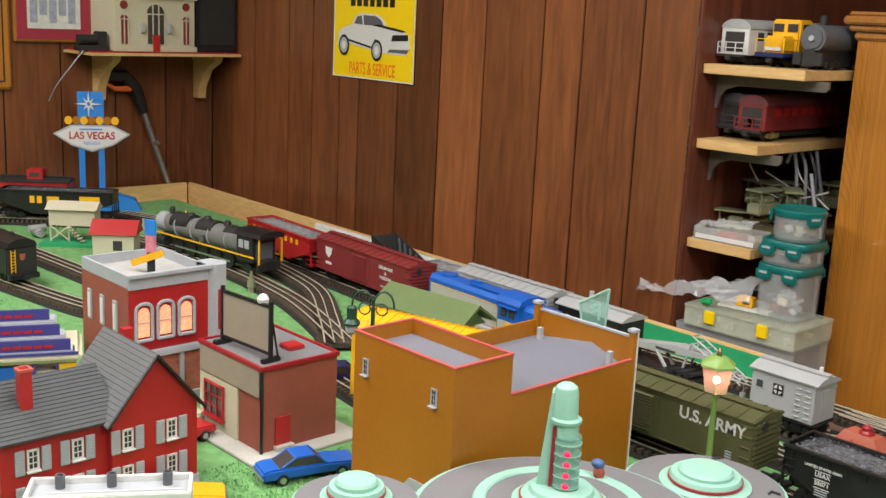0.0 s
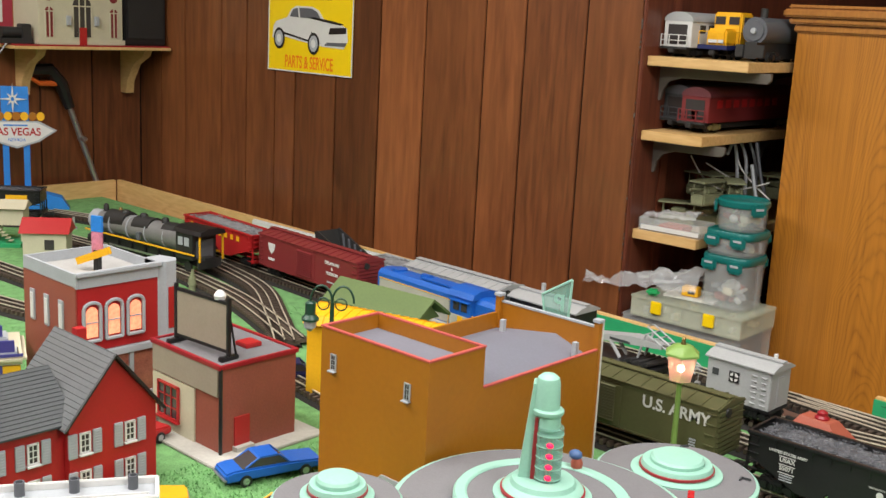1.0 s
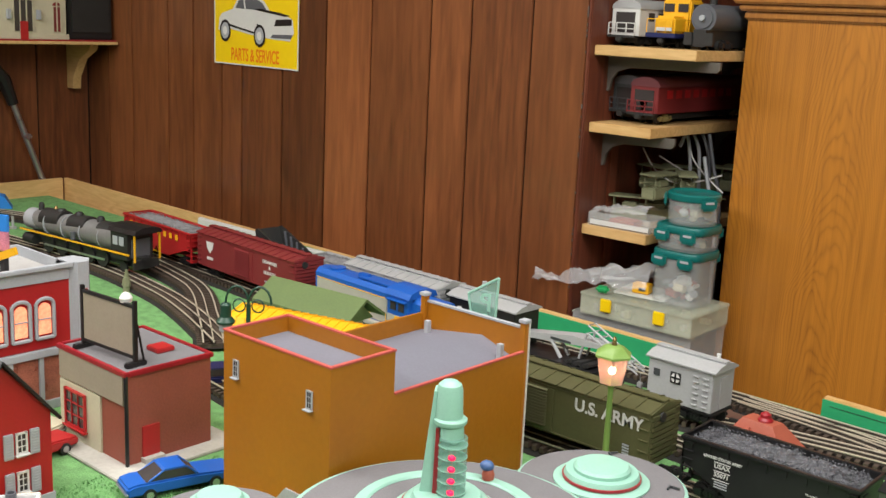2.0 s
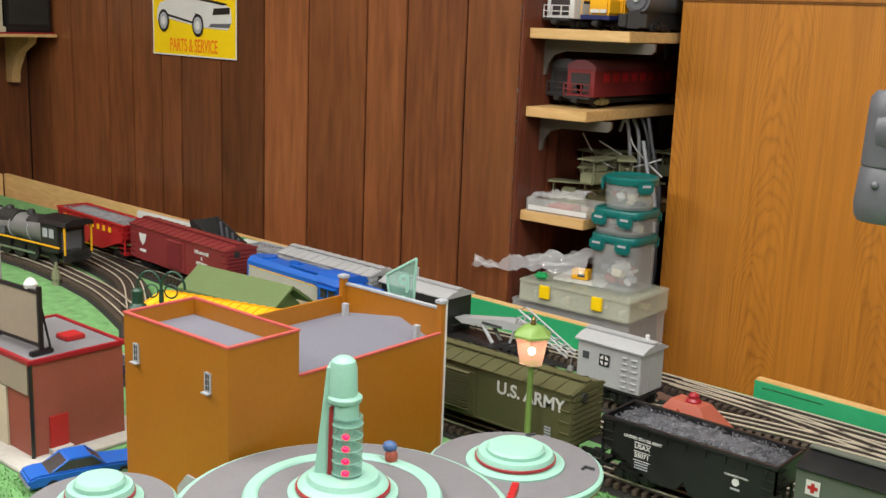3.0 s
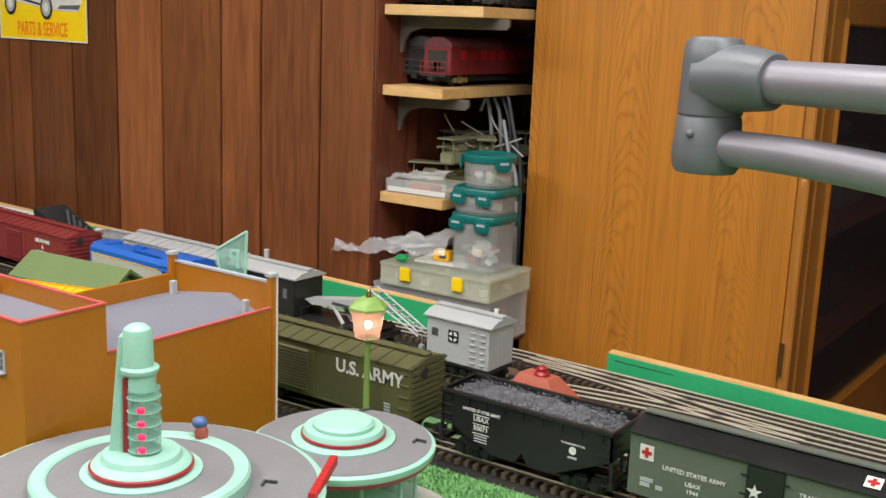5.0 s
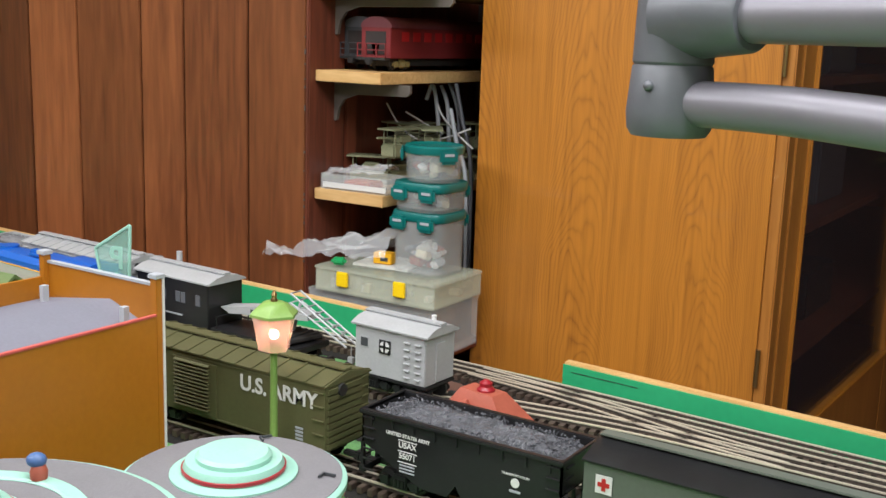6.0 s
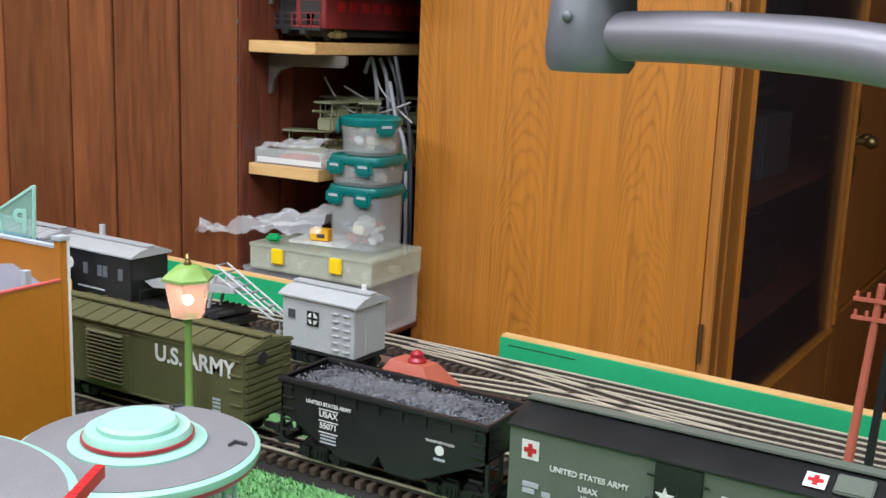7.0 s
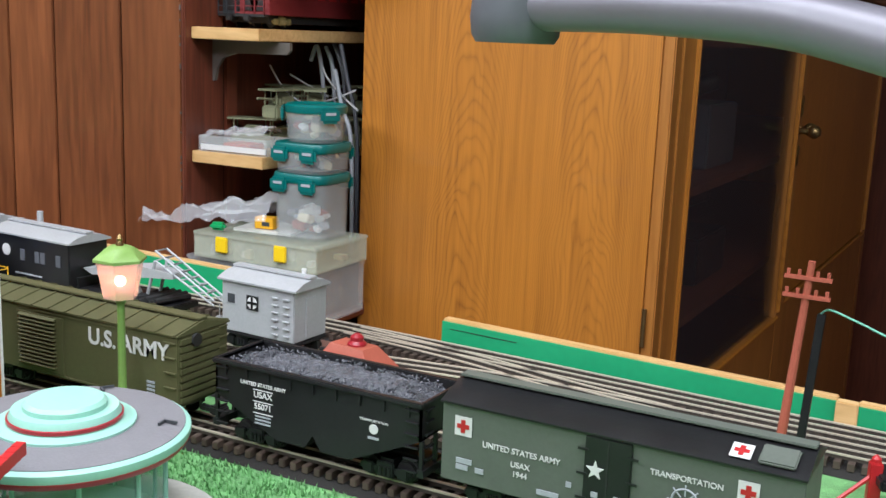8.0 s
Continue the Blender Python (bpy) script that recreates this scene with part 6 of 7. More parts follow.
part("lever", rod(N(), (-0.05, -0.03, 0.012), (-0.01, -0.02, 0.03), 0.003, n=8), TERRA, tr)
# pennant sign behind the warehouse
ps2 = thing("pennant_sign", pose(-0.803, 1.058, 0, 0, 0, 12), "mint edged clear diner sign seen from behind", "sign")
part("post", rod(N(), (0, 0, 0), (0, 0, 0.19), 0.002, n=8), MINT, ps2)
poly = [(-0.014, 0.165), (0.014, 0.162), (0.017, 0.237), (-0.023, 0.212)]
part("pane", prism(N(), poly, "y", -0.0008, 0.0008), MINTGLASS, ps2)
part("edge", (lambda q: [rod(q, (p[0], 0, p[1]), (r[0], 0, r[1]), 0.0017, n=6) for p, r in zip(poly, poly[1:] + poly[:1])] and q)(N()), MINT, ps2)
for w, z in (("P", 0.204), ("A", 0.178)):
    lettering("letter", w, 0.03, MINT, ps2, Matrix.Translation((0.002, -0.001, z)) @ Matrix.Diagonal((-1, 1, 1, 1)) @ pose(0, 0, 0, 90, 0, 0), bold=0.0006)


def small_car(m, body, label, L=0.108):
    e = thing("model_car", m, label, "model car", "model cars")
    b = N()
    prism(b, [(-L / 2, 0.008), (L / 2, 0.008), (L / 2, 0.018), (L * 0.2, 0.021), (-L * 0.42, 0.022), (-L / 2, 0.019)], "y", -0.0195, 0.0195)
    bmesh.ops.bevel(b, geom=list(b.edges), offset=0.0022, segments=2, affect="EDGES")
    part("body", b, body, e)
    g = N()
    prism(g, [(-L * 0.34, 0.021), (L * 0.16, 0.021), (L * 0.04, 0.0315), (-L * 0.16, 0.0315)], "y", -0.0165, 0.0165)
    part("glasshouse", g, WINDOW, e)
    g = N()
    prism(g, [(-L * 0.17, 0.0312), (L * 0.05, 0.0312), (L * 0.035, 0.0335), (-L * 0.15, 0.0335)], "y", -0.016, 0.016)
    for x0, x1 in ((-L * 0.3, -L * 0.16), (L * 0.14, L * 0.045)):
        for y in (-0.016, 0.016):
            rod(g, (x0, y, 0.022), (x1, y, 0.0325), 0.0013, n=6)
    part("roof", g, body, e)
    for x in (-L * 0.3, L * 0.31):
        for s in (-1, 1):
            w = part("wheel", rod(N(), (x, s * 0.015, 0.0075), (x, s * 0.0205, 0.0075), 0.0075, n=18), BLACK, e)
            part("rim", rod(N(), (x, s * 0.0203, 0.0075), (x, s * 0.0212, 0.0075), 0.0042, n=14), STEEL, w)
    for k in (-1, 1):
        part("bumper", box(N(), k * L / 2 - 0.002, k * L / 2 + 0.002, -0.019, 0.019, 0.01, 0.013, 0.001), STEEL, e)
    return e


small_car(pose(-0.985, 0.745, 0, 0, 0, 75), BLUE, "bright blue die-cast muscle car on the grass", 0.125)
small_car(pose(-0.868, 0.682, 0, 0, 0, 60), YELLOW, "golden yellow die-cast car on the grass")
small_car(pose(-1.005, 0.578, 0, 0, 0, 60), YELLOW, "yellow die-cast car by the farmhouse")
small_car(pose(-1.165, 0.664, 0, 0, 0, 100), RED, "red die-cast car behind the farmhouse")
small_car(pose(-1.25, 0.70, 0, 0, 0, 20), CREAM, "cream die-cast car by the hotel")
small_car(pose(-1.225, 0.985, 0, 0, 0, 60), NAVY, "dark blue die-cast car behind the store")

# ---- Vegas style sign ----
vs = thing("welcome_sign", pose(-2.727, 1.282, 0.0, 0, 0, 62) @ Matrix.Diagonal((0.9, 0.55, 1.02, 1)), "diamond welcome sign on blue posts with a star", "sign")
part("base", prism(N(), [(-0.11, 0.0), (0.14, 0.0), (0.12, 0.03), (0.02, 0.055), (-0.09, 0.04)], "y", -0.03, 0.06), CYANBLUE, vs, "sky blue rocky base")
for x in (-0.03, 0.026):
    part("post", box(N(), x - 0.0085, x + 0.0085, -0.006, 0.006, 0.03, 0.31 if x < 0 else 0.3, 0.001), CYANBLUE, vs)
part("top_board", box(N(), -0.04, 0.034, -0.004, 0.004, 0.25, 0.315), CYANBLUE, vs)
dia = [(-0.11, 0.205), (-0.06, 0.175), (0.0, 0.158), (0.06, 0.175), (0.11, 0.205), (0.06, 0.228), (-0.06, 0.228)]
part("diamond_back", prism(N(), dia, "y", -0.013, -0.006), TRIMGREY, vs)
part("diamond", prism(N(), [(x * 0.92, 0.2 + (z - 0.2) * 0.88) for x, z in dia], "y", -0.0145, -0.0125), WHITE, vs)
lettering("lettering", "LAS VEGAS", 0.027, RED, vs, pose(0, -0.015, 0.2, 90, 0, 0), bold=0.0006)
lettering("lettering", "NEVADA", 0.012, CYANBLUE, vs, pose(0, -0.015, 0.18, 90, 0, 0))
part("script_bar", box(N(), -0.035, 0.03, -0.0155, -0.0144, 0.2155, 0.219), CYANBLUE, vs, "blue script line")
for k in range(7):
    part("welcome_disc", rod(N(), (-0.066 + 0.022 * k, -0.012, 0.24), (-0.066 + 0.022 * k, -0.007, 0.24), 0.011, n=18), ORANGE if k % 2 else YELLOW, vs, "orange welcome disc")
sp = N()
for k in range(8):
    a = math.pi * k / 4
    L = 0.04 if k % 2 == 0 else 0.022
    prism(sp, [(L * math.sin(a) - 0.008, 0.283 + L * math.cos(a)), (0.006 * math.sin(a + 0.6) - 0.008, 0.283 + 0.006 * math.cos(a + 0.6)), (0.006 * math.sin(a - 0.6) - 0.008, 0.283 + 0.006 * math.cos(a - 0.6))], "y", -0.012, -0.006)
part("star", sp, WHITE, vs, "white eight-pointed star")

# ---- wall shelf with the bank model, pictures, reacher ----
ws = thing("wall_shelf", pose(LEFT_X, 0, 0), "thin worn wall shelf on pine brackets", "shelf")
part("board", box(N(), 0.0, 0.17, 1.262, 1.718, 0.418, 0.426, 0.001), PINE, ws)
part("board_top", box(N(), 0.003, 0.166, 1.27, 1.715, 0.426, 0.43), DARKRED, ws)
for y in (1.355, 1.67):
    part("bracket", prism(N(), [(0.0, 0.417), (0.13, 0.417), (0.12, 0.4), (0.07, 0.375), (0.035, 0.325), (0.03, 0.29), (0.0, 0.29)], "y", y - 0.012, y + 0.012), PINE, ws)
bk = thing("bank_model", pose(LEFT_X + 0.085, 1.475, 0.43, 0, 0, 90), "cream model bank with red arched windows on the shelf", "model building", "model buildings")
part("wall", box(N(), -0.14, 0.1, -0.07, 0.07, 0, 0.19, 0.002), CREAM, bk)
for x, half, top, pane in ((-0.112, 0.011, 0.085, MAROON), (-0.02, 0.026, 0.1, WINDOW), (0.072, 0.011, 0.085, MAROON)):
    arch = [(x - half, 0.02), (x + half, 0.02)] + [(x + half * math.cos(math.pi * k / 10), top + half * math.sin(math.pi * k / 10)) for k in range(11)]
    w = part("arched_window", prism(N(), arch, "y", -0.0716, -0.0695), pane, bk)
    bars = [-half, 0.0, half] if half < 0.02 else [-half, -half / 3, half / 3, half]
    for d in bars:
        part("glazing_bar", box(N(), x + d - 0.0014, x + d + 0.0014, -0.0735, -0.0714, 0.02, top + math.sqrt(max(0.0, half * half - d * d))), CREAM, w)
    part("glazing_bar", box(N(), x - half, x + half, -0.0735, -0.0714, top - 0.0015, top + 0.0015), CREAM, w)
    if pane is MAROON:
        part("round_window", rod(N(), (x, -0.072, 0.122), (x, -0.0695, 0.122), 0.011, n=18), MAROON, bk)
part("cornice", box(N(), -0.145, 0.105, -0.076, -0.07, 0.14, 0.148, 0.001), CREAM, bk)
part("plinth", box(N(), -0.145, 0.105, -0.074, -0.07, 0.0, 0.014, 0.001), CREAM, bk)
for x in (-0.06, 0.02):
    part("lantern", box(N(), x - 0.005, x + 0.005, -0.08, -0.07, 0.05, 0.075, 0.001), TRIMGREY, bk)
part("door", box(N(), -0.03, -0.01, -0.0765, -0.0738, 0.0, 0.045), RED, bk)
solid("speaker", box(N(), -0.06, 0.06, -0.065, 0.065, 0.0, 0.22, 0.004), BLACK, "black loudspeaker box on the wall shelf", "speaker", pose(LEFT_X + 0.09, 1.648, 0.43))
part("speaker_grille", box(N(), 0.06, 0.063, -0.055, 0.055, 0.02, 0.2), SOOT, bpy.data.objects["speaker"])
tl = thing("toy_locomotive", pose(LEFT_X + 0.12, 1.285, 0.43, 0, 0, 90), "tiny black toy locomotive at the shelf end", "toy train")
part("body", rod(N(), (-0.035, 0, 0.028), (0.02, 0, 0.028), 0.014, n=14), SOOT, tl)
part("cab", box(N(), 0.015, 0.04, -0.016, 0.016, 0.01, 0.05, 0.002), SOOT, tl)
part("base", box(N(), -0.04, 0.042, -0.016, 0.016, 0.0, 0.014, 0.001), SOOT, tl)
wr = N()
pipe(wr, curve_points([(LEFT_X + 0.15, 1.25, 0.43), (LEFT_X + 0.16, 1.22, 0.4), (LEFT_X + 0.1, 1.2, 0.34), (LEFT_X + 0.03, 1.205, 0.29)]), 0.0018, 6)
solid("cord", wr, TRIMGREY, "thin pale cord hanging from the shelf", "cord")
pc = thing("framed_print", pose(LEFT_X + 0.001, 1.205, 0.445, 0, 0, 90), "framed print with a red mat on the panelling", "picture")
part("frame", box(N(), -0.08, 0.135, -0.014, 0.0, 0.0, 0.3, 0.003), OAK_TRIM, pc)
part("mat_board", box(N(), -0.073, 0.128, -0.0155, -0.0138, 0.007, 0.29), mat("crimson_mat_board", (0.3, 0.02, 0.04), 0.7), pc, "crimson mat board")
part("print", box(N(), -0.045, 0.1, -0.0168, -0.0152, 0.035, 0.27), ARTPAPER, pc, "busy printed sheet")
for k in range(5):
    part("print_block", box(N(), -0.038 + 0.026 * k, -0.018 + 0.026 * k, -0.0175, -0.0167, 0.05 + 0.02 * (k % 2), 0.12), mat("print_ink", (0.3, 0.32, 0.4), 0.6, vary=0.4, size=60), pc)
fr2 = thing("wooden_plaque", pose(LEFT_X + 0.001, 1.03, 0.32, 0, 0, 90), "golden wooden plaque with a dark routed line", "plaque")
part("board", box(N(), -0.12, 0.085, -0.016, 0.0, 0.0, 0.4, 0.006), OAK, fr2)
part("routed_line", (lambda q: [box(q, *a) for a in ((0.062, 0.066, -0.0168, -0.0158, 0.02, 0.38), (-0.12, 0.062, -0.0168, -0.0158, 0.02, 0.024))] and q)(N()), SOOT, fr2)
rt = thing("reacher_grabber", pose(0, 0, 0), "grey reacher grabber with black and orange handle leaning on wall", "reacher tool")
p0, p1 = Vector((-2.79, 1.63, -0.2)), Vector((-2.82, 1.475, 0.27))
part("shaft", rod(N(), p0, p1, 0.0085, n=12), STEEL, rt)
d = (p1 - p0).normalized()
part("grip", pipe(N(), [p1 - d * 0.02, p1 + d * 0.05, p1 + d * 0.09 + Vector((0, -0.02, 0)), p1 + Vector((0.0, -0.11, 0.085))], [0.014, 0.019, 0.02, 0.016], 10), BLACK, rt)
part("trigger", pipe(N(), [p1 + Vector((0.0, -0.03, 0.05)), p1 + Vector((0, -0.08, 0.05)), p1 + Vector((0, -0.105, 0.065))], [0.009, 0.007, 0.004], 8), mat("orange_plastic", (0.75, 0.14, 0.02), 0.45), rt, "orange trigger")
part("clip", box(N(), -0.012, 0.028, -0.006, 0.006, -0.006, 0.006, 0.002, Matrix.Translation(p0.lerp(p1, 0.78))), STEEL, rt)

# ---- tin sign ----
ts = thing("tin_sign", pose(-2.0845, WALL_Y - 0.002, 0.398), "yellow tin garage sign with a white muscle car drawing", "sign")
part("plate", box(N(), -0.158, 0.158, -0.0025, 0.0, 0.0, 0.4, 0.001), SIGNYELLOW, ts)
part("border", (lambda q: [box(q, *a) for a in ((-0.1585, 0.1585, -0.0032, -0.0022, 0, 0.003), (-0.1585, -0.1555, -0.0032, -0.0022, 0.003, 0.4), (0.1555, 0.1585, -0.0032, -0.0022, 0.003, 0.4))] and q)(N()), WHITE, ts)
lettering("lettering", "PARTS & SERVICE", 0.034, mat("orange_ink", (0.8, 0.2, 0.01), 0.4), ts, pose(0, -0.0032, 0.024, 90, 0, 0) @ Matrix.Diagonal((0.7, 1.25, 1, 1)), bold=0.0005)
for k in range(7):
    part("letter_bar", box(N(), -0.09 + 0.0255 * k, -0.072 + 0.0255 * k, -0.0033, -0.0024, 0.178, 0.214), BLACK, ts, "black title letter bar")
SGN = -0.0033
body = [(-0.145, 0.135), (-0.14, 0.175), (-0.13, 0.19), (-0.085, 0.205), (-0.07, 0.232), (-0.05, 0.243), (0.01, 0.242), (0.035, 0.232), (0.055, 0.205), (0.11, 0.195), (0.14, 0.18), (0.145, 0.14), (0.13, 0.115), (0.06, 0.118), (0.03, 0.12), (-0.06, 0.135), (-0.1, 0.142)]
part("car_drawing", prism(N(), body, "y", SGN, SGN + 0.0009), WHITE, ts, "white car silhouette")
for poly in ([(-0.075, 0.208), (-0.062, 0.232), (-0.045, 0.236), (-0.04, 0.206)], [(-0.034, 0.206), (-0.038, 0.237), (0.01, 0.236), (0.03, 0.226), (0.045, 0.204)]):
    part("car_window", prism(N(), poly, "y", SGN - 0.0008, SGN - 0.0001), GUNGREY, ts)
part("car_stripe", prism(N(), [(-0.1, 0.15), (0.01, 0.128), (0.015, 0.16), (0.01, 0.162), (0.003, 0.135), (-0.1, 0.157)], "y", SGN - 0.0008, SGN - 0.0001), BLACK, ts)
part("car_grille", prism(N(), [(0.075, 0.158), (0.138, 0.163), (0.138, 0.182), (0.08, 0.178)], "y", SGN - 0.0008, SGN - 0.0001), BLACK, ts)
part("car_hood_stripe", prism(N(), [(0.0, 0.205), (0.06, 0.196), (0.115, 0.188), (0.13, 0.192), (0.09, 0.2), (0.02, 0.209)], "y", SGN - 0.0008, SGN - 0.0001), BLACK, ts)
part("car_bumper", prism(N(), [(0.06, 0.122), (0.135, 0.122), (0.142, 0.135), (0.07, 0.132)], "y", SGN - 0.0008, SGN - 0.0001), GUNGREY, ts)
for x, z, rx in ((-0.115, 0.135, 0.7), (0.02, 0.125, 0.8)):
    for r, mt, dy in ((0.035, BLACK, 0.0012), (0.026, TRIMGREY, 0.0016), (0.014, WHITE, 0.002)):
        b = N()
        q = bmesh.ops.create_cone(b, cap_ends=True, segments=24, radius1=r, radius2=r, depth=0.0004)
        w = part("car_wheel", b, mt, ts)
        w.matrix_basis = pose(x, SGN - dy, z, 90, 0, 0) @ Matrix.Diagonal((0.62, 1, 1, 1))
for ob in list(ts.children):
    if ob.name.startswith("car_"):
        ob.matrix_basis = pose(0, 0, -0.021) @ Matrix.Diagonal((0.98, 1, 0.75, 1)) @ ob.matrix_basis

# ---- alcove shelves ----
ALC = -1.136


def alcove_shelf(x1, y0, ztop, bracket=True):
    e = thing("alcove_shelf", pose(0, 0, 0), "pale pine shelf on a metal bracket in the alcove", "shelf", "alcove shelves")
    part("board", box(N(), ALC + 0.006, x1, y0, 2.75, ztop - 0.018, ztop, 0.001), PINE, e)
    if bracket:
        for y in (y0 + 0.05, y0 + 0.5):
            part("bracket", prism(N(), [(ALC, ztop - 0.019), (x1 + 0.02, ztop - 0.019), (x1 + 0.02, ztop - 0.031), (x1 + 0.014, ztop - 0.037), (ALC + 0.05, ztop - 0.039), (ALC + 0.026, ztop - 0.047), (ALC + 0.014, ztop - 0.062), (ALC + 0.01, ztop - 0.082), (ALC, ztop - 0.085)], "y", y, y + 0.006), BRACKET, e, "pale grey pressed metal bracket")
    return e


alcove_shelf(-0.925, 1.735, 0.499)
alcove_shelf(-1.0, 1.735, 0.36)
alcove_shelf(-0.992, 1.735, 0.17, False)


def shelf_car(x, y, z, L, body, roof, label, windows=None, gear=SOOT):
    """A passenger car standing on a shelf, running away from the room."""
    e = thing("shelf_passenger_car", pose(x, y + L / 2, z, 0, 0, 90), label, "passenger car", "trains on the shelves")
    part("body", box(N(), -L / 2, L / 2, -0.029, 0.029, 0.018, 0.066, 0.001), body, e)
    part("roof", prism(N(), [(-0.031, 0.066), (0.031, 0.066), (0.0295, 0.0715), (0.025, 0.0765), (0.017, 0.0805), (0.008, 0.083), (-0.008, 0.083), (-0.017, 0.0805), (-0.025, 0.0765), (-0.0295, 0.0715)], "x", -L / 2, L / 2), roof, e)
    part("underframe", box(N(), -L / 2 + 0.01, L / 2 - 0.01, -0.02, 0.02, 0.006, 0.018), SOOT, e)
    for k in range(8):
        for s in (-1, 1):
            part("window", box(N(), -L / 2 + 0.03 + 0.032 * k, -L / 2 + 0.05 + 0.032 * k, s * 0.0292 - 0.0005, s * 0.0292 + 0.0005, 0.045, 0.06), windows or WINDOW, e)
    part("end_rail", (lambda q: [box(q, -L / 2 - 0.012, -L / 2 - 0.01, -0.028, 0.028, z0, z0 + 0.0015) for z0 in (0.02, 0.03, 0.04)] + [box(q, -L / 2 - 0.012, -L / 2 - 0.01, y0, y0 + 0.0015, 0.018, 0.041) for y0 in (-0.028, -0.01, 0.01, 0.027)] and q)(N()), body, e)
    part("end_platform", box(N(), -L / 2 - 0.012, -L / 2, -0.028, 0.028, 0.015, 0.019), SOOT, e)
    part("end_door", box(N(), -L / 2 - 0.001, -L / 2, -0.02, 0.02, 0.024, 0.06), WINDOW, e)
    wheelset(e, (-L / 2 + 0.04, L / 2 - 0.04), 0, frame=gear)
    return e


# the roof's pinkish sheen is mixed into its maroon colour
mc = shelf_car(-1.052, 1.79, 0.363, 0.36, MAROON, mat("maroon_roof_sheen", (0.16, 0.04, 0.05), 0.5), "maroon observation car with red windows on the shelf", RED, mat("brassy_truck_paint", (0.2, 0.16, 0.06), 0.5))
part("tail_sign", prism(N(), [(-0.008, 0.04), (0.008, 0.04), (0.004, 0.024), (-0.004, 0.024)], "x", -0.181, -0.1785), PINKRED, mc, "red tail sign")
shelf_car(-1.103, 1.81, 0.363, 0.3, SLATE, GUNGREY, "dark green-grey passenger car on the shelf")
shelf_car(-1.098, 1.78, 0.499, 0.3, WHITE, SILVER, "silver white passenger car on the shelf")
yl = thing("shelf_diesel_engine", pose(-1.022, 1.775, 0.499, 0, 0, 90), "yellow and navy model diesel engine on the shelf", "locomotive", "trains on the shelves")
part("frame", box(N(), 0, 0.3, -0.03, 0.03, 0.018, 0.026, 0.001), NAVY, yl)
part("nose", box(N(), 0.012, 0.055, -0.02, 0.02, 0.026, 0.056, 0.004), YELLOW, yl)
part("nose_stripe", box(N(), 0.0105, 0.0125, -0.016, 0.016, 0.03, 0.036), WHITE, yl)
part("cab", box(N(), 0.05, 0.095, -0.028, 0.028, 0.026, 0.086, 0.003), YELLOW, yl)
for s in (-1, 1):
    part("windscreen", box(N(), 0.0485, 0.0505, s * 0.014 - 0.01, s * 0.014 + 0.01, 0.064, 0.078), WINDOW, yl)
    part("side_window", box(N(), 0.06, 0.085, s * 0.0285 - 0.0006, s * 0.0285 + 0.0006, 0.062, 0.078), WINDOW, yl)
part("hood", box(N(), 0.09, 0.29, -0.02, 0.02, 0.026, 0.08, 0.003), NAVY, yl)
part("hood_stripe", box(N(), 0.09, 0.24, -0.0206, 0.0206, 0.03, 0.062), YELLOW, yl)
part("handrail", (lambda q: [rod(q, (0.0, y, 0.026), (0.0, y, 0.05), 0.0008, n=5) for y in (-0.028, -0.01, 0.01, 0.028)] + [rod(q, (0, -0.028, 0.05), (0, 0.028, 0.05), 0.0008, n=5), rod(q, (0, -0.03, 0.05), (0.28, -0.03, 0.05), 0.0008, n=5)] and q)(N()), YELLOW, yl)
wheelset(yl, (0.06, 0.24), 0)
bl = thing("shelf_steam_engine", pose(-0.953, 1.8, 0.499, 0, 0, 90), "dark steam engine standing on the shelf edge", "locomotive", "trains on the shelves")
part("boiler", rod(N(), (0.0, 0, 0.055), (0.25, 0, 0.055), 0.024, n=20), GUNGREY, bl)
part("boiler_front", rod(N(), (-0.003, 0, 0.055), (0.0, 0, 0.055), 0.018, n=20), GUNGREY, bl)
part("headlamp", rod(N(), (-0.008, 0, 0.055), (-0.003, 0, 0.055), 0.005, n=14), TRIMGREY, bl)
for y in (-0.02, 0.02):
    part("pilot_step", box(N(), -0.014, -0.006, y - 0.008, y + 0.008, 0.008, 0.03, 0.001), SOOT, bl)
part("frame", box(N(), -0.01, 0.25, -0.012, 0.012, 0.006, 0.035), SOOT, bl)
part("stack", rod(N(), (0.03, 0, 0.075), (0.03, 0, 0.095), 0.007, n=12), SOOT, bl)
wheelset(bl, (0.05, 0.19), 0)
tray = thing("clear_parts_tray", pose(-1.058, 1.775, 0.17, 0, 0, 3) @ Matrix.Diagonal((0.78, 1, 1.05, 1)), "clear plastic tray with small orange parts on the shelf", "plastic tray")
bm = N()
box(bm, -0.08, 0.08, -0.03, 0.03, 0, 0.002)
for a in ((-0.08, 0.08, -0.032, -0.03), (-0.08, 0.08, 0.03, 0.032), (-0.082, -0.08, -0.032, 0.032), (0.08, 0.082, -0.032, 0.032)):
    box(bm, *a, 0, 0.024)
part("shell", bm, CLEAR, tray)
part("label_strip", box(N(), -0.075, 0.08, -0.0335, -0.0325, 0.003, 0.011), WHITE, tray)
part("contents", box(N(), -0.035, 0.03, -0.02, 0.02, 0.003, 0.014, 0.002), TERRA, tray)


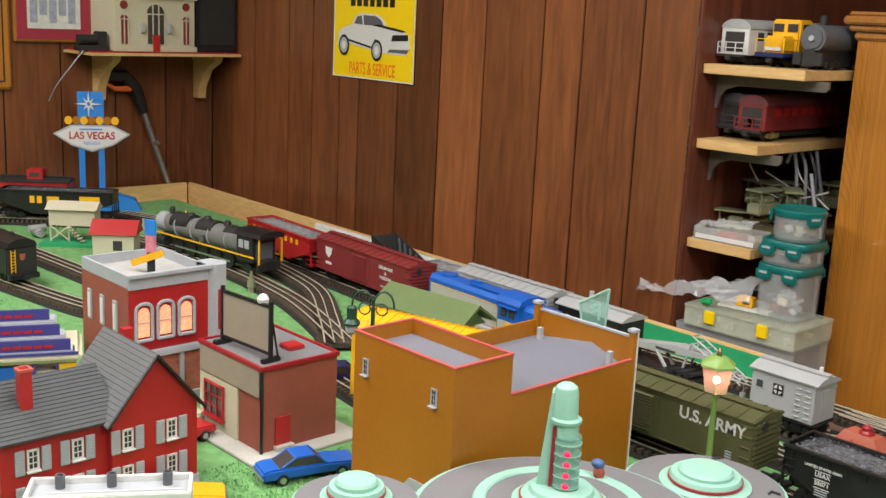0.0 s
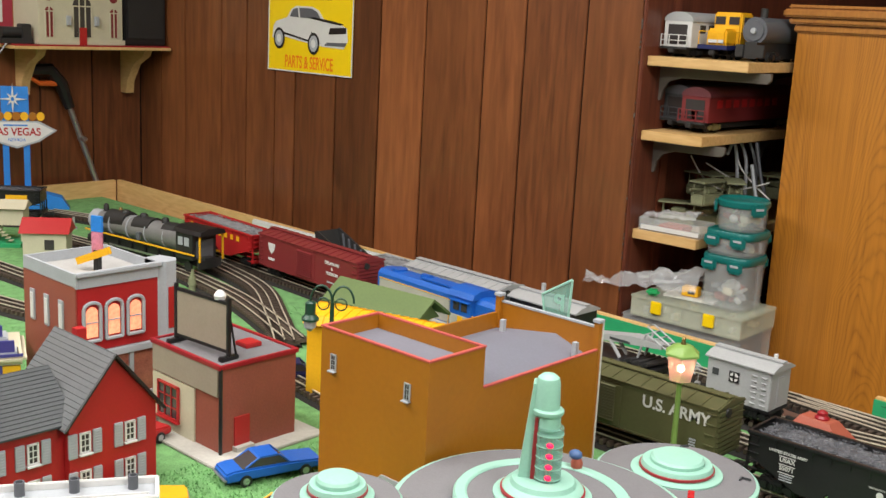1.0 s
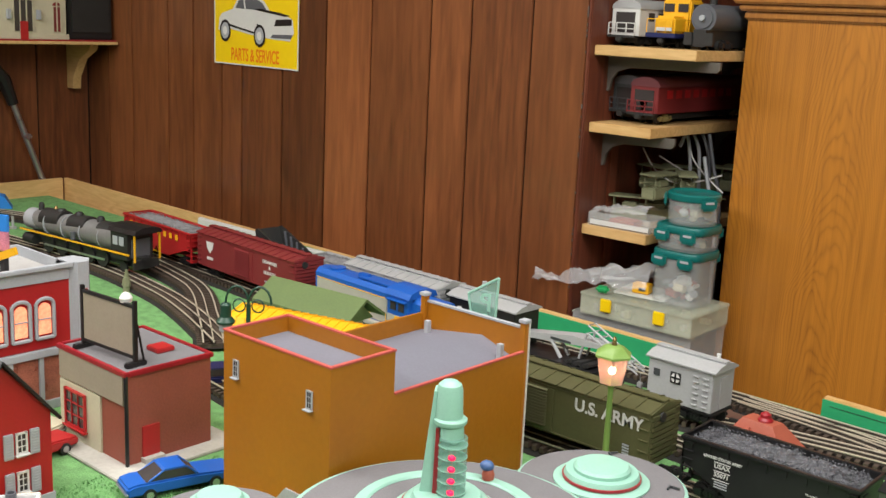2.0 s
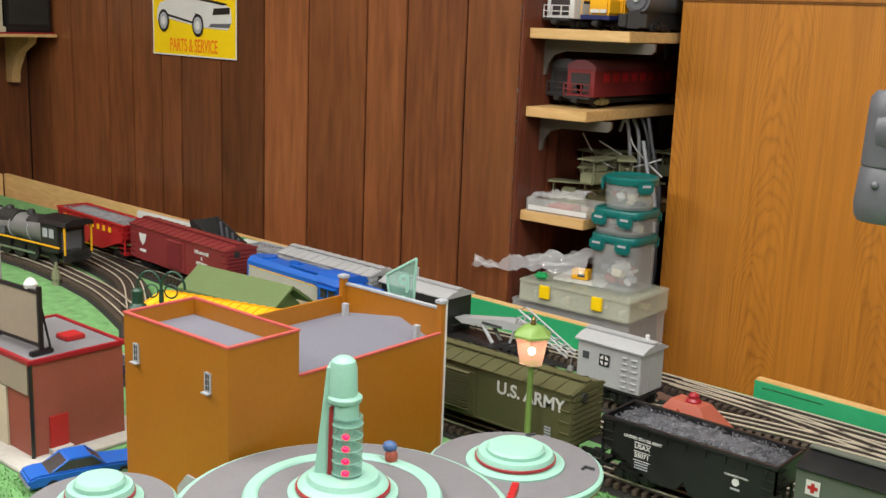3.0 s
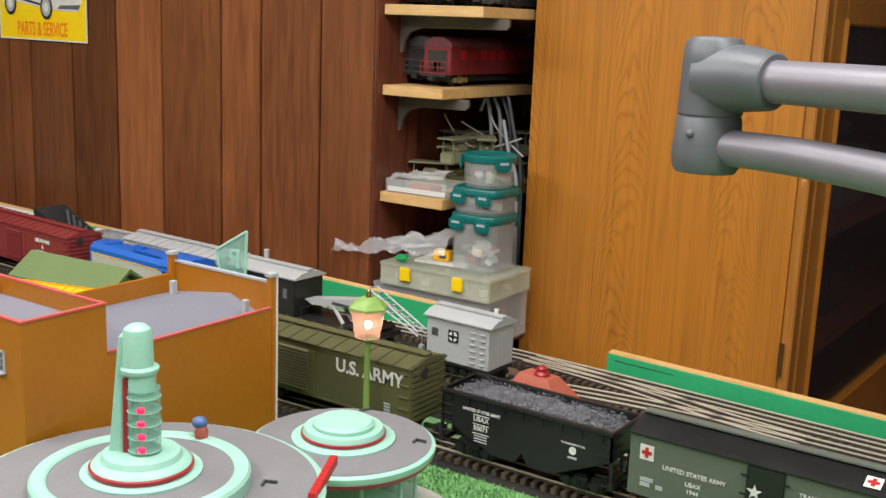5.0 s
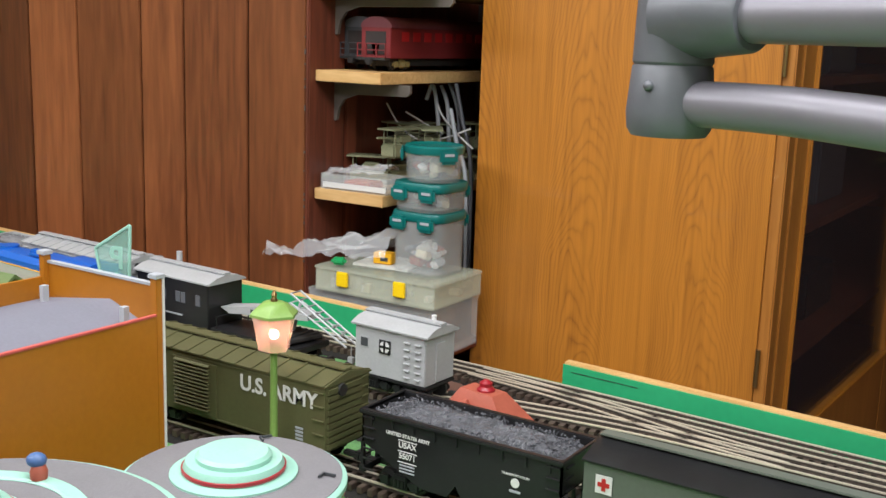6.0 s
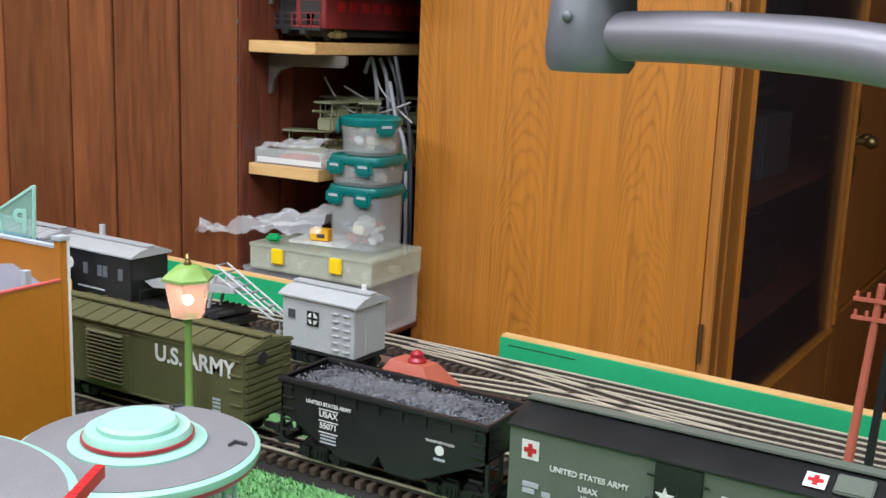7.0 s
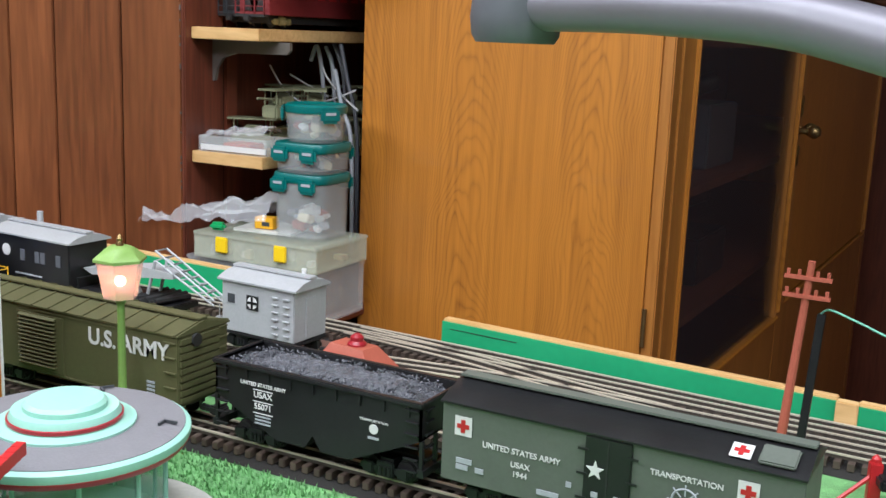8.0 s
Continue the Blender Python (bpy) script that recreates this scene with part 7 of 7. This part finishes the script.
def crumpled(name, label, m, sx, sy, h, material, seed, taper=0.0):
    random.seed(seed)
    b = N()
    nx, ny = 26, 16
    rowsv = []
    for i in range(nx + 1):
        row = []
        for j in range(ny + 1):
            u, v = i / nx, j / ny
            w = sy * (1 - taper * (1 - u))
            z = h * (0.25 + 0.75 * math.sin(math.pi * v) * (0.3 + 0.7 * u)) + 0.5 * h * noise.noise(Vector((u * 7 + seed, v * 6, seed))) + 0.3 * h * abs(noise.noise(Vector((u * 19, v * 15, seed))))
            row.append(b.verts.new((sx * (u - 0.5), w * (v - 0.5), max(0.001, z))))
        rowsv.append(row)
    for i in range(nx):
        for j in range(ny):
            b.faces.new((rowsv[i][j], rowsv[i + 1][j], rowsv[i + 1][j + 1], rowsv[i][j + 1]))
    ob = solid(name, b, material, label, "plastic bag", m)
    return ob


crumpled("plastic_bag", "crumpled clear plastic bag lying over the tray", pose(-1.075, 1.79, 0.193, 0, -4, 10), 0.11, 0.06, 0.014, CLEARBAG, 5)
# dark military models behind the tubs
for k in range(12):
    mv = thing("military_model", pose(-1.1 + 0.03 * (k % 4), 1.85 + 0.045 * (k % 6), 0.17 + (0.05 if k > 5 else 0.0), 0, 0, 25 + 40 * k), "khaki green model army vehicle piled on the shelf", "model vehicle", "military models on the shelf")
    part("hull", box(N(), -0.035, 0.035, -0.016, 0.016, 0.0, 0.022, 0.003), CAMO, mv)
    part("turret", box(N(), -0.014, 0.016, -0.012, 0.012, 0.022, 0.036, 0.003), CAMO, mv)
    part("barrel", rod(N(), (0.01, 0, 0.03), (0.06, 0, 0.034), 0.002, n=6), CAMO, mv)
    part("rack", box(N(), -0.04, 0.04, -0.018, 0.018, 0.045, 0.048), CAMO, mv)
    for x in (-0.03, 0.03):
        for y in (-0.012, 0.012):
            part("rack_post", rod(N(), (x, y, 0.02), (x, y, 0.046), 0.0012, n=5), CAMO, mv)
# cables in the dark behind
cb = thing("cable_bundle", pose(0, 0, 0), "white and grey cables hanging in the alcove", "cables")
for mt, pts in (
        (WHITE, [(-1.13, 1.93, 0.3), (-1.1, 1.93, 0.262), (-1.06, 1.93, 0.242), (-1.01, 1.93, 0.248), (-0.955, 1.93, 0.268)]),
        (WHITE, [(-1.11, 1.96, 0.285), (-1.07, 1.96, 0.268), (-1.03, 1.96, 0.252)]),
        (WHITE, [(-1.045, 1.95, 0.33), (-1.03, 1.95, 0.29), (-0.995, 1.94, 0.262), (-0.95, 1.93, 0.235)]),
        (TRIMGREY, [(-1.06, 1.95, 0.31), (-1.048, 1.95, 0.335), (-1.038, 1.95, 0.3), (-1.03, 1.95, 0.23), (-1.025, 1.95, 0.17)]),
        (TRIMGREY, [(-1.04, 1.965, 0.335), (-1.026, 1.965, 0.3), (-1.02, 1.965, 0.23), (-1.015, 1.965, 0.17)]),
        (GUNGREY, [(-1.02, 1.96, 0.34), (-1.0, 1.96, 0.29), (-0.995, 1.96, 0.22), (-0.99, 1.96, 0.17)]),
        (GUNGREY, [(-1.0, 1.95, 0.34), (-0.985, 1.95, 0.28), (-0.965, 1.95, 0.2), (-0.96, 1.95, 0.0)]),
        (TRIMGREY, [(-0.99, 1.92, 0.3), (-0.975, 1.92, 0.24), (-0.955, 1.92, 0.18), (-0.95, 1.92, 0.0)])):
    part("cable", pipe(N(), curve_points(pts), 0.0017 if mt is WHITE else 0.0036, 6), mt, cb)
# storage shelf base, parts boxes, tubs
solid("storage_ledge", box(N(), -1.165, -0.9, 1.70, 2.6, -0.09, -0.07, 0.002), DARKWOOD, "dark ledge under the parts boxes", "ledge")


def parts_box(m, label, L, D, H, mt, latches=True):
    e = thing("parts_box", m, label, "storage box", "clear parts boxes")
    b = N()
    t = 0.0025
    box(b, 0, L, 0, D, 0, t)
    for a in ((0, L, 0, t), (0, L, D - t, D), (0, t, t, D - t), (L - t, L, t, D - t)):
        box(b, *a, t, H - 0.006, 0.0006)
    part("tray", b, mt, e)
    part("lid", box(N(), -0.002, L + 0.002, -0.002, D + 0.002, H - 0.006, H, 0.002), mt, e)
    for k in range(1, 6):
        part("divider", box(N(), L * k / 6, L * k / 6 + 0.0015, t, D - t, t, H - 0.008), mt, e)
    random.seed(int(L * 1000 + H * 100))
    for k in range(16):
        x, y = random.uniform(0.02, L - 0.03), random.uniform(0.01, D - 0.03)
        part("small_part", box(N(), x, x + random.uniform(0.008, 0.02), y, y + random.uniform(0.006, 0.015), t, random.uniform(0.008, 0.02), 0.001), random.choice((TRIMGREY, CREAM, WHITE, SLATE)), e)
    for x in (L * 0.2, L * 0.68) if latches else ():
        part("latch", box(N(), x, x + 0.022, -0.006, -0.001, H - 0.028, H - 0.004, 0.0015), SIGNYELLOW, e, "yellow latch")
    return e


parts_box(pose(-1.12, 1.712, -0.07, 0, 0, 1), "milky clear parts box with grey contents", 0.245, 0.13, 0.08, CLEAR, False)
parts_box(pose(-1.10, 1.705, 0.011, 0, 0, 1), "yellowed clear parts box with yellow latches", 0.228, 0.14, 0.04, YELLOWCLEAR)


def tub(x, y, z, r, h, label, round_=True):
    e = thing("food_tub", pose(x, y, z), label, "plastic tub", "stacked tubs")
    n = 40 if round_ else 4
    if round_:
        part("bowl", lathe(N(), [(r * 0.9, 0), (r * 0.95, 0.004), (r, h - 0.012), (r * 0.96, h - 0.012), (r * 0.9, 0.005), (0.002, 0.004)], 0, 0, n), CLEAR, e)
        part("lid", lathe(N(), [(r * 1.03, h - 0.013), (r * 1.05, h - 0.01), (r * 1.05, h - 0.003), (r * 0.98, h), (r * 0.9, h - 0.002), (0.002, h - 0.002)], 0, 0, n), TEAL, e, "teal snap lid")
    else:
        b = N()
        rings = []
        for q, z in ((0.93, 0.0), (0.97, 0.004), (1.0, h - 0.012), (0.96, h - 0.012), (0.93, 0.005), (0.02, 0.004)):
            ring = []
            for k in range(40):
                c, sn = math.cos(2 * math.pi * k / 40), math.sin(2 * math.pi * k / 40)
                w = q * r / (abs(c) ** 4 + abs(sn) ** 4) ** 0.25
                ring.append(b.verts.new((w * c, w * sn, z)))
            rings.append(ring)
        for u, v in zip(rings, rings[1:]):
            for k in range(40):
                b.faces.new((u[k], u[(k + 1) % 40], v[(k + 1) % 40], v[k]))
        b.faces.new(rings[0][::-1]), b.faces.new(rings[-1])
        part("bowl", b, CLEAR, e)
        ld, rings = N(), []
        for q, z in ((1.02, h - 0.014), (1.05, h - 0.011), (1.05, h - 0.004), (1.02, h - 0.0005), (0.94, h), (0.9, h - 0.003), (0.02, h - 0.003)):
            rings.append([])
            for k in range(40):
                c, sn = math.cos(2 * math.pi * k / 40), math.sin(2 * math.pi * k / 40)
                w = q * r / (abs(c) ** 4 + abs(sn) ** 4) ** 0.25
                rings[-1].append(ld.verts.new((w * c, w * sn, z)))
        for u, v in zip(rings, rings[1:]):
            for k in range(40):
                ld.faces.new((u[k], u[(k + 1) % 40], v[(k + 1) % 40], v[k]))
        ld.faces.new(rings[0][::-1]), ld.faces.new(rings[-1])
        part("lid", ld, TEAL, e, "teal snap lid")
    for k, a in enumerate((-35, 40, 145, 220) if not round_ else (-60, 60, 180)):
        q = N()
        box(q, -0.015, 0.015, -0.0045, 0.001, -0.016, 0.006, 0.004)
        lt = part("latch", q, TEAL, e)
        rr = r * (1.06 if round_ else 1.03)
        if round_:
            lt.matrix_basis = pose(rr * math.sin(radians(a)), -rr * math.cos(radians(a)), h - 0.01, 0, 0, a)
        else:
            off = -r * 0.55 if k % 2 == 0 else r * 0.55
            lt.matrix_basis = pose(off, -rr, h - 0.012) if k < 2 else pose(off, rr, h - 0.012, 0, 0, 180)
        part("latch_slot", box(N(), -0.008, 0.008, -0.0055, -0.0035, -0.004, 0.0), TRIMGREY, lt)
    random.seed(int(h * 1000))
    for k in range(22):
        a, d = random.uniform(0, 6.28), random.uniform(0, r * 0.6)
        s = random.uniform(0.006, 0.014)
        p = part("content", box(N(), -s, s, -s * 0.7, s * 0.7, 0, s, 0.002), random.choice((WHITE, TRIMGREY, GUNGREY, TERRA, CREAM)), e)
        p.matrix_basis = pose(d * math.cos(a), d * math.sin(a), 0.006 + random.uniform(0, h * 0.3), random.uniform(-30, 30), random.uniform(-30, 30), random.uniform(0, 180))
    return e


tub(-0.935, 1.785, 0.051, 0.047, 0.1, "tall clear tub with teal lid on the parts box", False)
tub(-0.934, 1.785, 0.152, 0.047, 0.045, "low clear tub with teal lid in the stack", False)
tub(-0.93, 1.785, 0.198, 0.045, 0.056, "round clear tub with teal lid on top of the stack")
crumpled("plastic_bag", "crumpled clear plastic bag on the parts box", pose(-1.1, 1.748, 0.054, 0, -6, 12), 0.24, 0.11, 0.04, CLEARBAG, 9, 0.6)
solid("green_clip", box(N(), -0.012, 0.012, -0.008, 0.008, 0, 0.012, 0.004), mat("green_clip_plastic", (0.02, 0.32, 0.1), 0.4), "small green plastic clip in the bag", "clip", pose(-1.06, 1.715, 0.055, 0, 0, 20))
yt = solid("yellow_toy_block", box(N(), -0.016, 0.016, -0.01, 0.01, 0, 0.018, 0.001), YELLOW, "small yellow plastic shell on the box", "toy part", pose(-1.01, 1.77, 0.056, 0, 0, 10))
part("opening", box(N(), -0.003, 0.01, -0.0108, -0.0098, 0.005, 0.011), SLATE, yt)
solid("instruction_papers", box(N(), -0.05, 0.05, -0.04, 0.04, 0, 0.004), ARTPAPER, "stack of pale papers under the toy block", "papers", pose(-1.01, 1.79, 0.051, 0, 0, 8))

# ---- oak cabinet ----
cx0, cx1, cy0, cy1 = -0.912, -0.434, 1.885, 4.1
cbn = thing("oak_cabinet", pose(0, 0, 0), "golden oak display cabinet with glass doors", "cabinet")
part("side_panel", box(N(), cx0, cx1, cy0, cy0 + 0.02, -0.95, 0.56), OAK, cbn, "golden oak veneer side")
part("back_panel", box(N(), cx0, cx0 + 0.015, cy0 + 0.02, cy1, -0.95, 0.56), DARKWOOD, cbn)
part("far_side", box(N(), cx0, cx1, cy1, cy1 + 0.02, -0.95, 0.56), OAK, cbn)
part("top", box(N(), cx0, cx1, cy0 + 0.02, cy1, 0.54, 0.56), OAK, cbn)
bm = N()
for k, (o, z0, z1) in enumerate(((0.006, 0.555, 0.57), (0.014, 0.57, 0.582), (0.022, 0.582, 0.596), (0.016, 0.596, 0.604))):
    box(bm, cx0 - o, cx1 + o, cy0 - o, cy1 + o, z0, z1, 0.003)
part("crown_moulding", bm, OAK_TRIM, cbn)
part("face_frame", box(N(), cx1, cx1 + 0.018, cy0 + 0.002, cy0 + 0.031, -0.95, 0.55, 0.002), OAK_TRIM, cbn)
for z in (-0.5, -0.1, 0.12, 0.36):
    part("shelf", box(N(), cx0 + 0.02, cx1 - 0.02, cy0 + 0.02, cy1, z, z + 0.015), DARKWOOD, cbn)


def cabinet_door(y0, w, angle, hand, pane=None):
    d = part("door", N(), OAK_TRIM, cbn, "glazed oak door")
    d.matrix_basis = pose(cx1 + 0.0005, y0, 0, 0, 0, angle)
    s = 0.062
    for a, b in ((0, s), (w - s, w)):
        part("stile", box(N(), 0, 0.02, a, b, -0.9, 0.54, 0.003), OAK_TRIM, d)
        part("bead", box(N(), 0.018, 0.026, (b - 0.008) if a == 0 else a, b if a == 0 else a + 0.008, -0.17, 0.5, 0.002), OAK, d)
    for a, b in ((-0.9, -0.18), (0.49, 0.54)):
        part("door_rail", box(N(), 0, 0.02, s, w - s, a, b, 0.003), OAK_TRIM, d)
    part("bead", box(N(), 0.018, 0.026, s, w - s, -0.186, -0.176, 0.002), OAK, d)
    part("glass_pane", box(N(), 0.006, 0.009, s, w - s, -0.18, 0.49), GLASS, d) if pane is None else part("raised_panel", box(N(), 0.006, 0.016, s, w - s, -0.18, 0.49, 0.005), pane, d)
    hy = w - 0.025 if hand > 0 else 0.025
    h = N()
    rod(h, (0.02, hy, 0.2), (0.045, hy, 0.2), 0.006, n=10)
    q = bmesh.ops.create_icosphere(h, subdivisions=2, radius=0.014)
    bmesh.ops.translate(h, vec=(0.05, hy, 0.2), verts=q["verts"])
    for z in (0.14, 0.16, 0.24, 0.26):
        q = bmesh.ops.create_icosphere(h, subdivisions=1, radius=0.008)
        bmesh.ops.transform(h, matrix=pose(0.022, hy, z) @ Matrix.Diagonal((0.4, 0.7, 1.6, 1)), verts=q["verts"])
    part("handle", h, BRASS, d, "ornate aged brass knob")
    return d


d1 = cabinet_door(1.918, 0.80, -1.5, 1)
d2 = cabinet_door(2.728, 1.2, -1, -1, OAK)
for z in (-0.06, 0.38):
    hg = part("hinge", rod(N(), (cx1 + 0.004, cy0 - 0.003, z), (cx1 + 0.004, cy0 - 0.003, z + 0.055), 0.0035, n=8), BRASS, cbn)
random.seed(8)
for k, (z, mt) in enumerate(((0.135, SLATE), (0.135, GUNGREY), (-0.085, SLATE), (-0.085, BLACK), (0.375, SLATE), (0.375, GUNGREY))):
    y = 2.15 + 0.36 * (k % 2)
    e = thing("cabinet_item", pose(-0.62, y, z), "dark boxed model standing inside the cabinet", "boxed model", "models in the cabinet")
    part("box", box(N(), -0.12, 0.12, -0.1, 0.1, 0, 0.09 + 0.03 * (k % 3), 0.004), mt, e)
    part("tube", rod(N(), (-0.05, -0.05, 0.1), (0.08, 0.06, 0.16), 0.02, n=12), BLACK, e)

# ---- grey tubular handle over the table ----
hn = thing("tubular_handle", pose(-0.0044, -0.027, -0.064) @ Matrix.Scale(1.13, 4), "grey plastic elbow joining two satin aluminium tubes", "folding handle")
A = Vector((-0.23, 0.955, 0.0))
dirx = Vector((0.93, -0.36, 0.0))
bm = N()
prof = [(0.021, 0.377), (0.0235, 0.381), (0.0245, 0.39), (0.0225, 0.415), (0.0215, 0.4165), (0.0225, 0.418), (0.0215, 0.455), (0.0205, 0.466), (0.017, 0.4705), (0.001, 0.4715)]
lathe(bm, prof, A.x, A.y, 40)
part("elbow", bm, GUNGREY, hn, "slate grey plastic elbow")
bm = N()
pipe(bm, [A + Vector((0, 0, 0.442)), A + dirx * 0.03 + Vector((0, 0, 0.444)), A + dirx * 0.052 + Vector((0, 0, 0.4435)), A + dirx * 0.054 + Vector((0, 0, 0.4435))], [0.024, 0.0225, 0.0195, 0.0178], 28)
part("socket", bm, GUNGREY, hn)
up = curve_points([A + dirx * 0.05 + Vector((0, 0, 0.4435)), A + dirx * 0.2 + Vector((0, 0, 0.443)), A + dirx * 0.34 + Vector((0, 0.0, 0.434)), A + dirx * 0.5 + Vector((0, -0.06, 0.40)), A + dirx * 0.7 + Vector((0, -0.1, 0.3)), A + dirx * 0.76 + Vector((0, -0.1, 0.057))], 10)
part("tube", pipe(N(), up, 0.0142, 28), TUBE, hn, "satin aluminium tube")
lo = curve_points([A + dirx * 0.012 + Vector((0, 0, 0.396)), A + dirx * 0.1 + Vector((0, 0, 0.396)), A + dirx * 0.19 + Vector((0, -0.003, 0.388)), A + dirx * 0.3 + Vector((0, -0.015, 0.355)), A + dirx * 0.45 + Vector((0, -0.05, 0.275)), A + dirx * 0.6 + Vector((0, -0.1, 0.15)), A + dirx * 0.64 + Vector((0, -0.1, 0.057))], 10)
part("tube", pipe(N(), lo, 0.0126, 28), TUBE, hn, "satin aluminium tube")
b = N()
q = bmesh.ops.create_icosphere(b, subdivisions=2, radius=0.003)
bmesh.ops.translate(b, vec=(A.x - 0.004, A.y - 0.0235, 0.405), verts=q["verts"])
part("button", b, GUNGREY, hn)

# ---- grass tufts ----
def tufts(name, x0, x1, y0, y1, count, seed, keep=lambda x, y: True, h=0.006):
    rng = np.random.default_rng(seed)
    v, f = [], []
    for x, y, a, t, s in zip(rng.uniform(x0, x1, count), rng.uniform(y0, y1, count), rng.uniform(0, 6.28, count), rng.uniform(0.4, 1.0, count), rng.uniform(-1, 1, count)):
        if not keep(x, y):
            continue
        c, sn = math.cos(a), math.sin(a)
        w = 0.0011
        k = len(v)
        v += [(x - w * c, y - w * sn, 0), (x + w * c, y + w * sn, 0), (x + s * 0.003 * sn, y - s * 0.003 * c, h * t)]
        f.append((k, k + 1, k + 2))
    me = bpy.data.meshes.new(name)
    me.from_pydata(v, [], f)
    me.materials.append(BLADE)
    return tagged(new(name, me), "short green flocked grass blades", "grass", kind="stuff")


tufts("grass_tufts", -0.72, 0.1, 0.86, 1.125, 26000, 1, lambda x, y: math.hypot(x + 0.55, y - 0.97) > 0.1)
tufts("grass_tufts", -1.07, -0.86, 0.45, 1.0, 9000, 2, lambda x, y: not (x < -1.03 and y > 0.7) and not (x > -0.89 and y > 0.73) and not (x < -1.03 and y < 0.63), 0.004)
tufts("grass_tufts", -2.0, -1.3, 0.6, 1.25, 9000, 3, lambda x, y: abs(y - (1.0 + 0.1 * (x + 1.6))) > 0.2, 0.004)
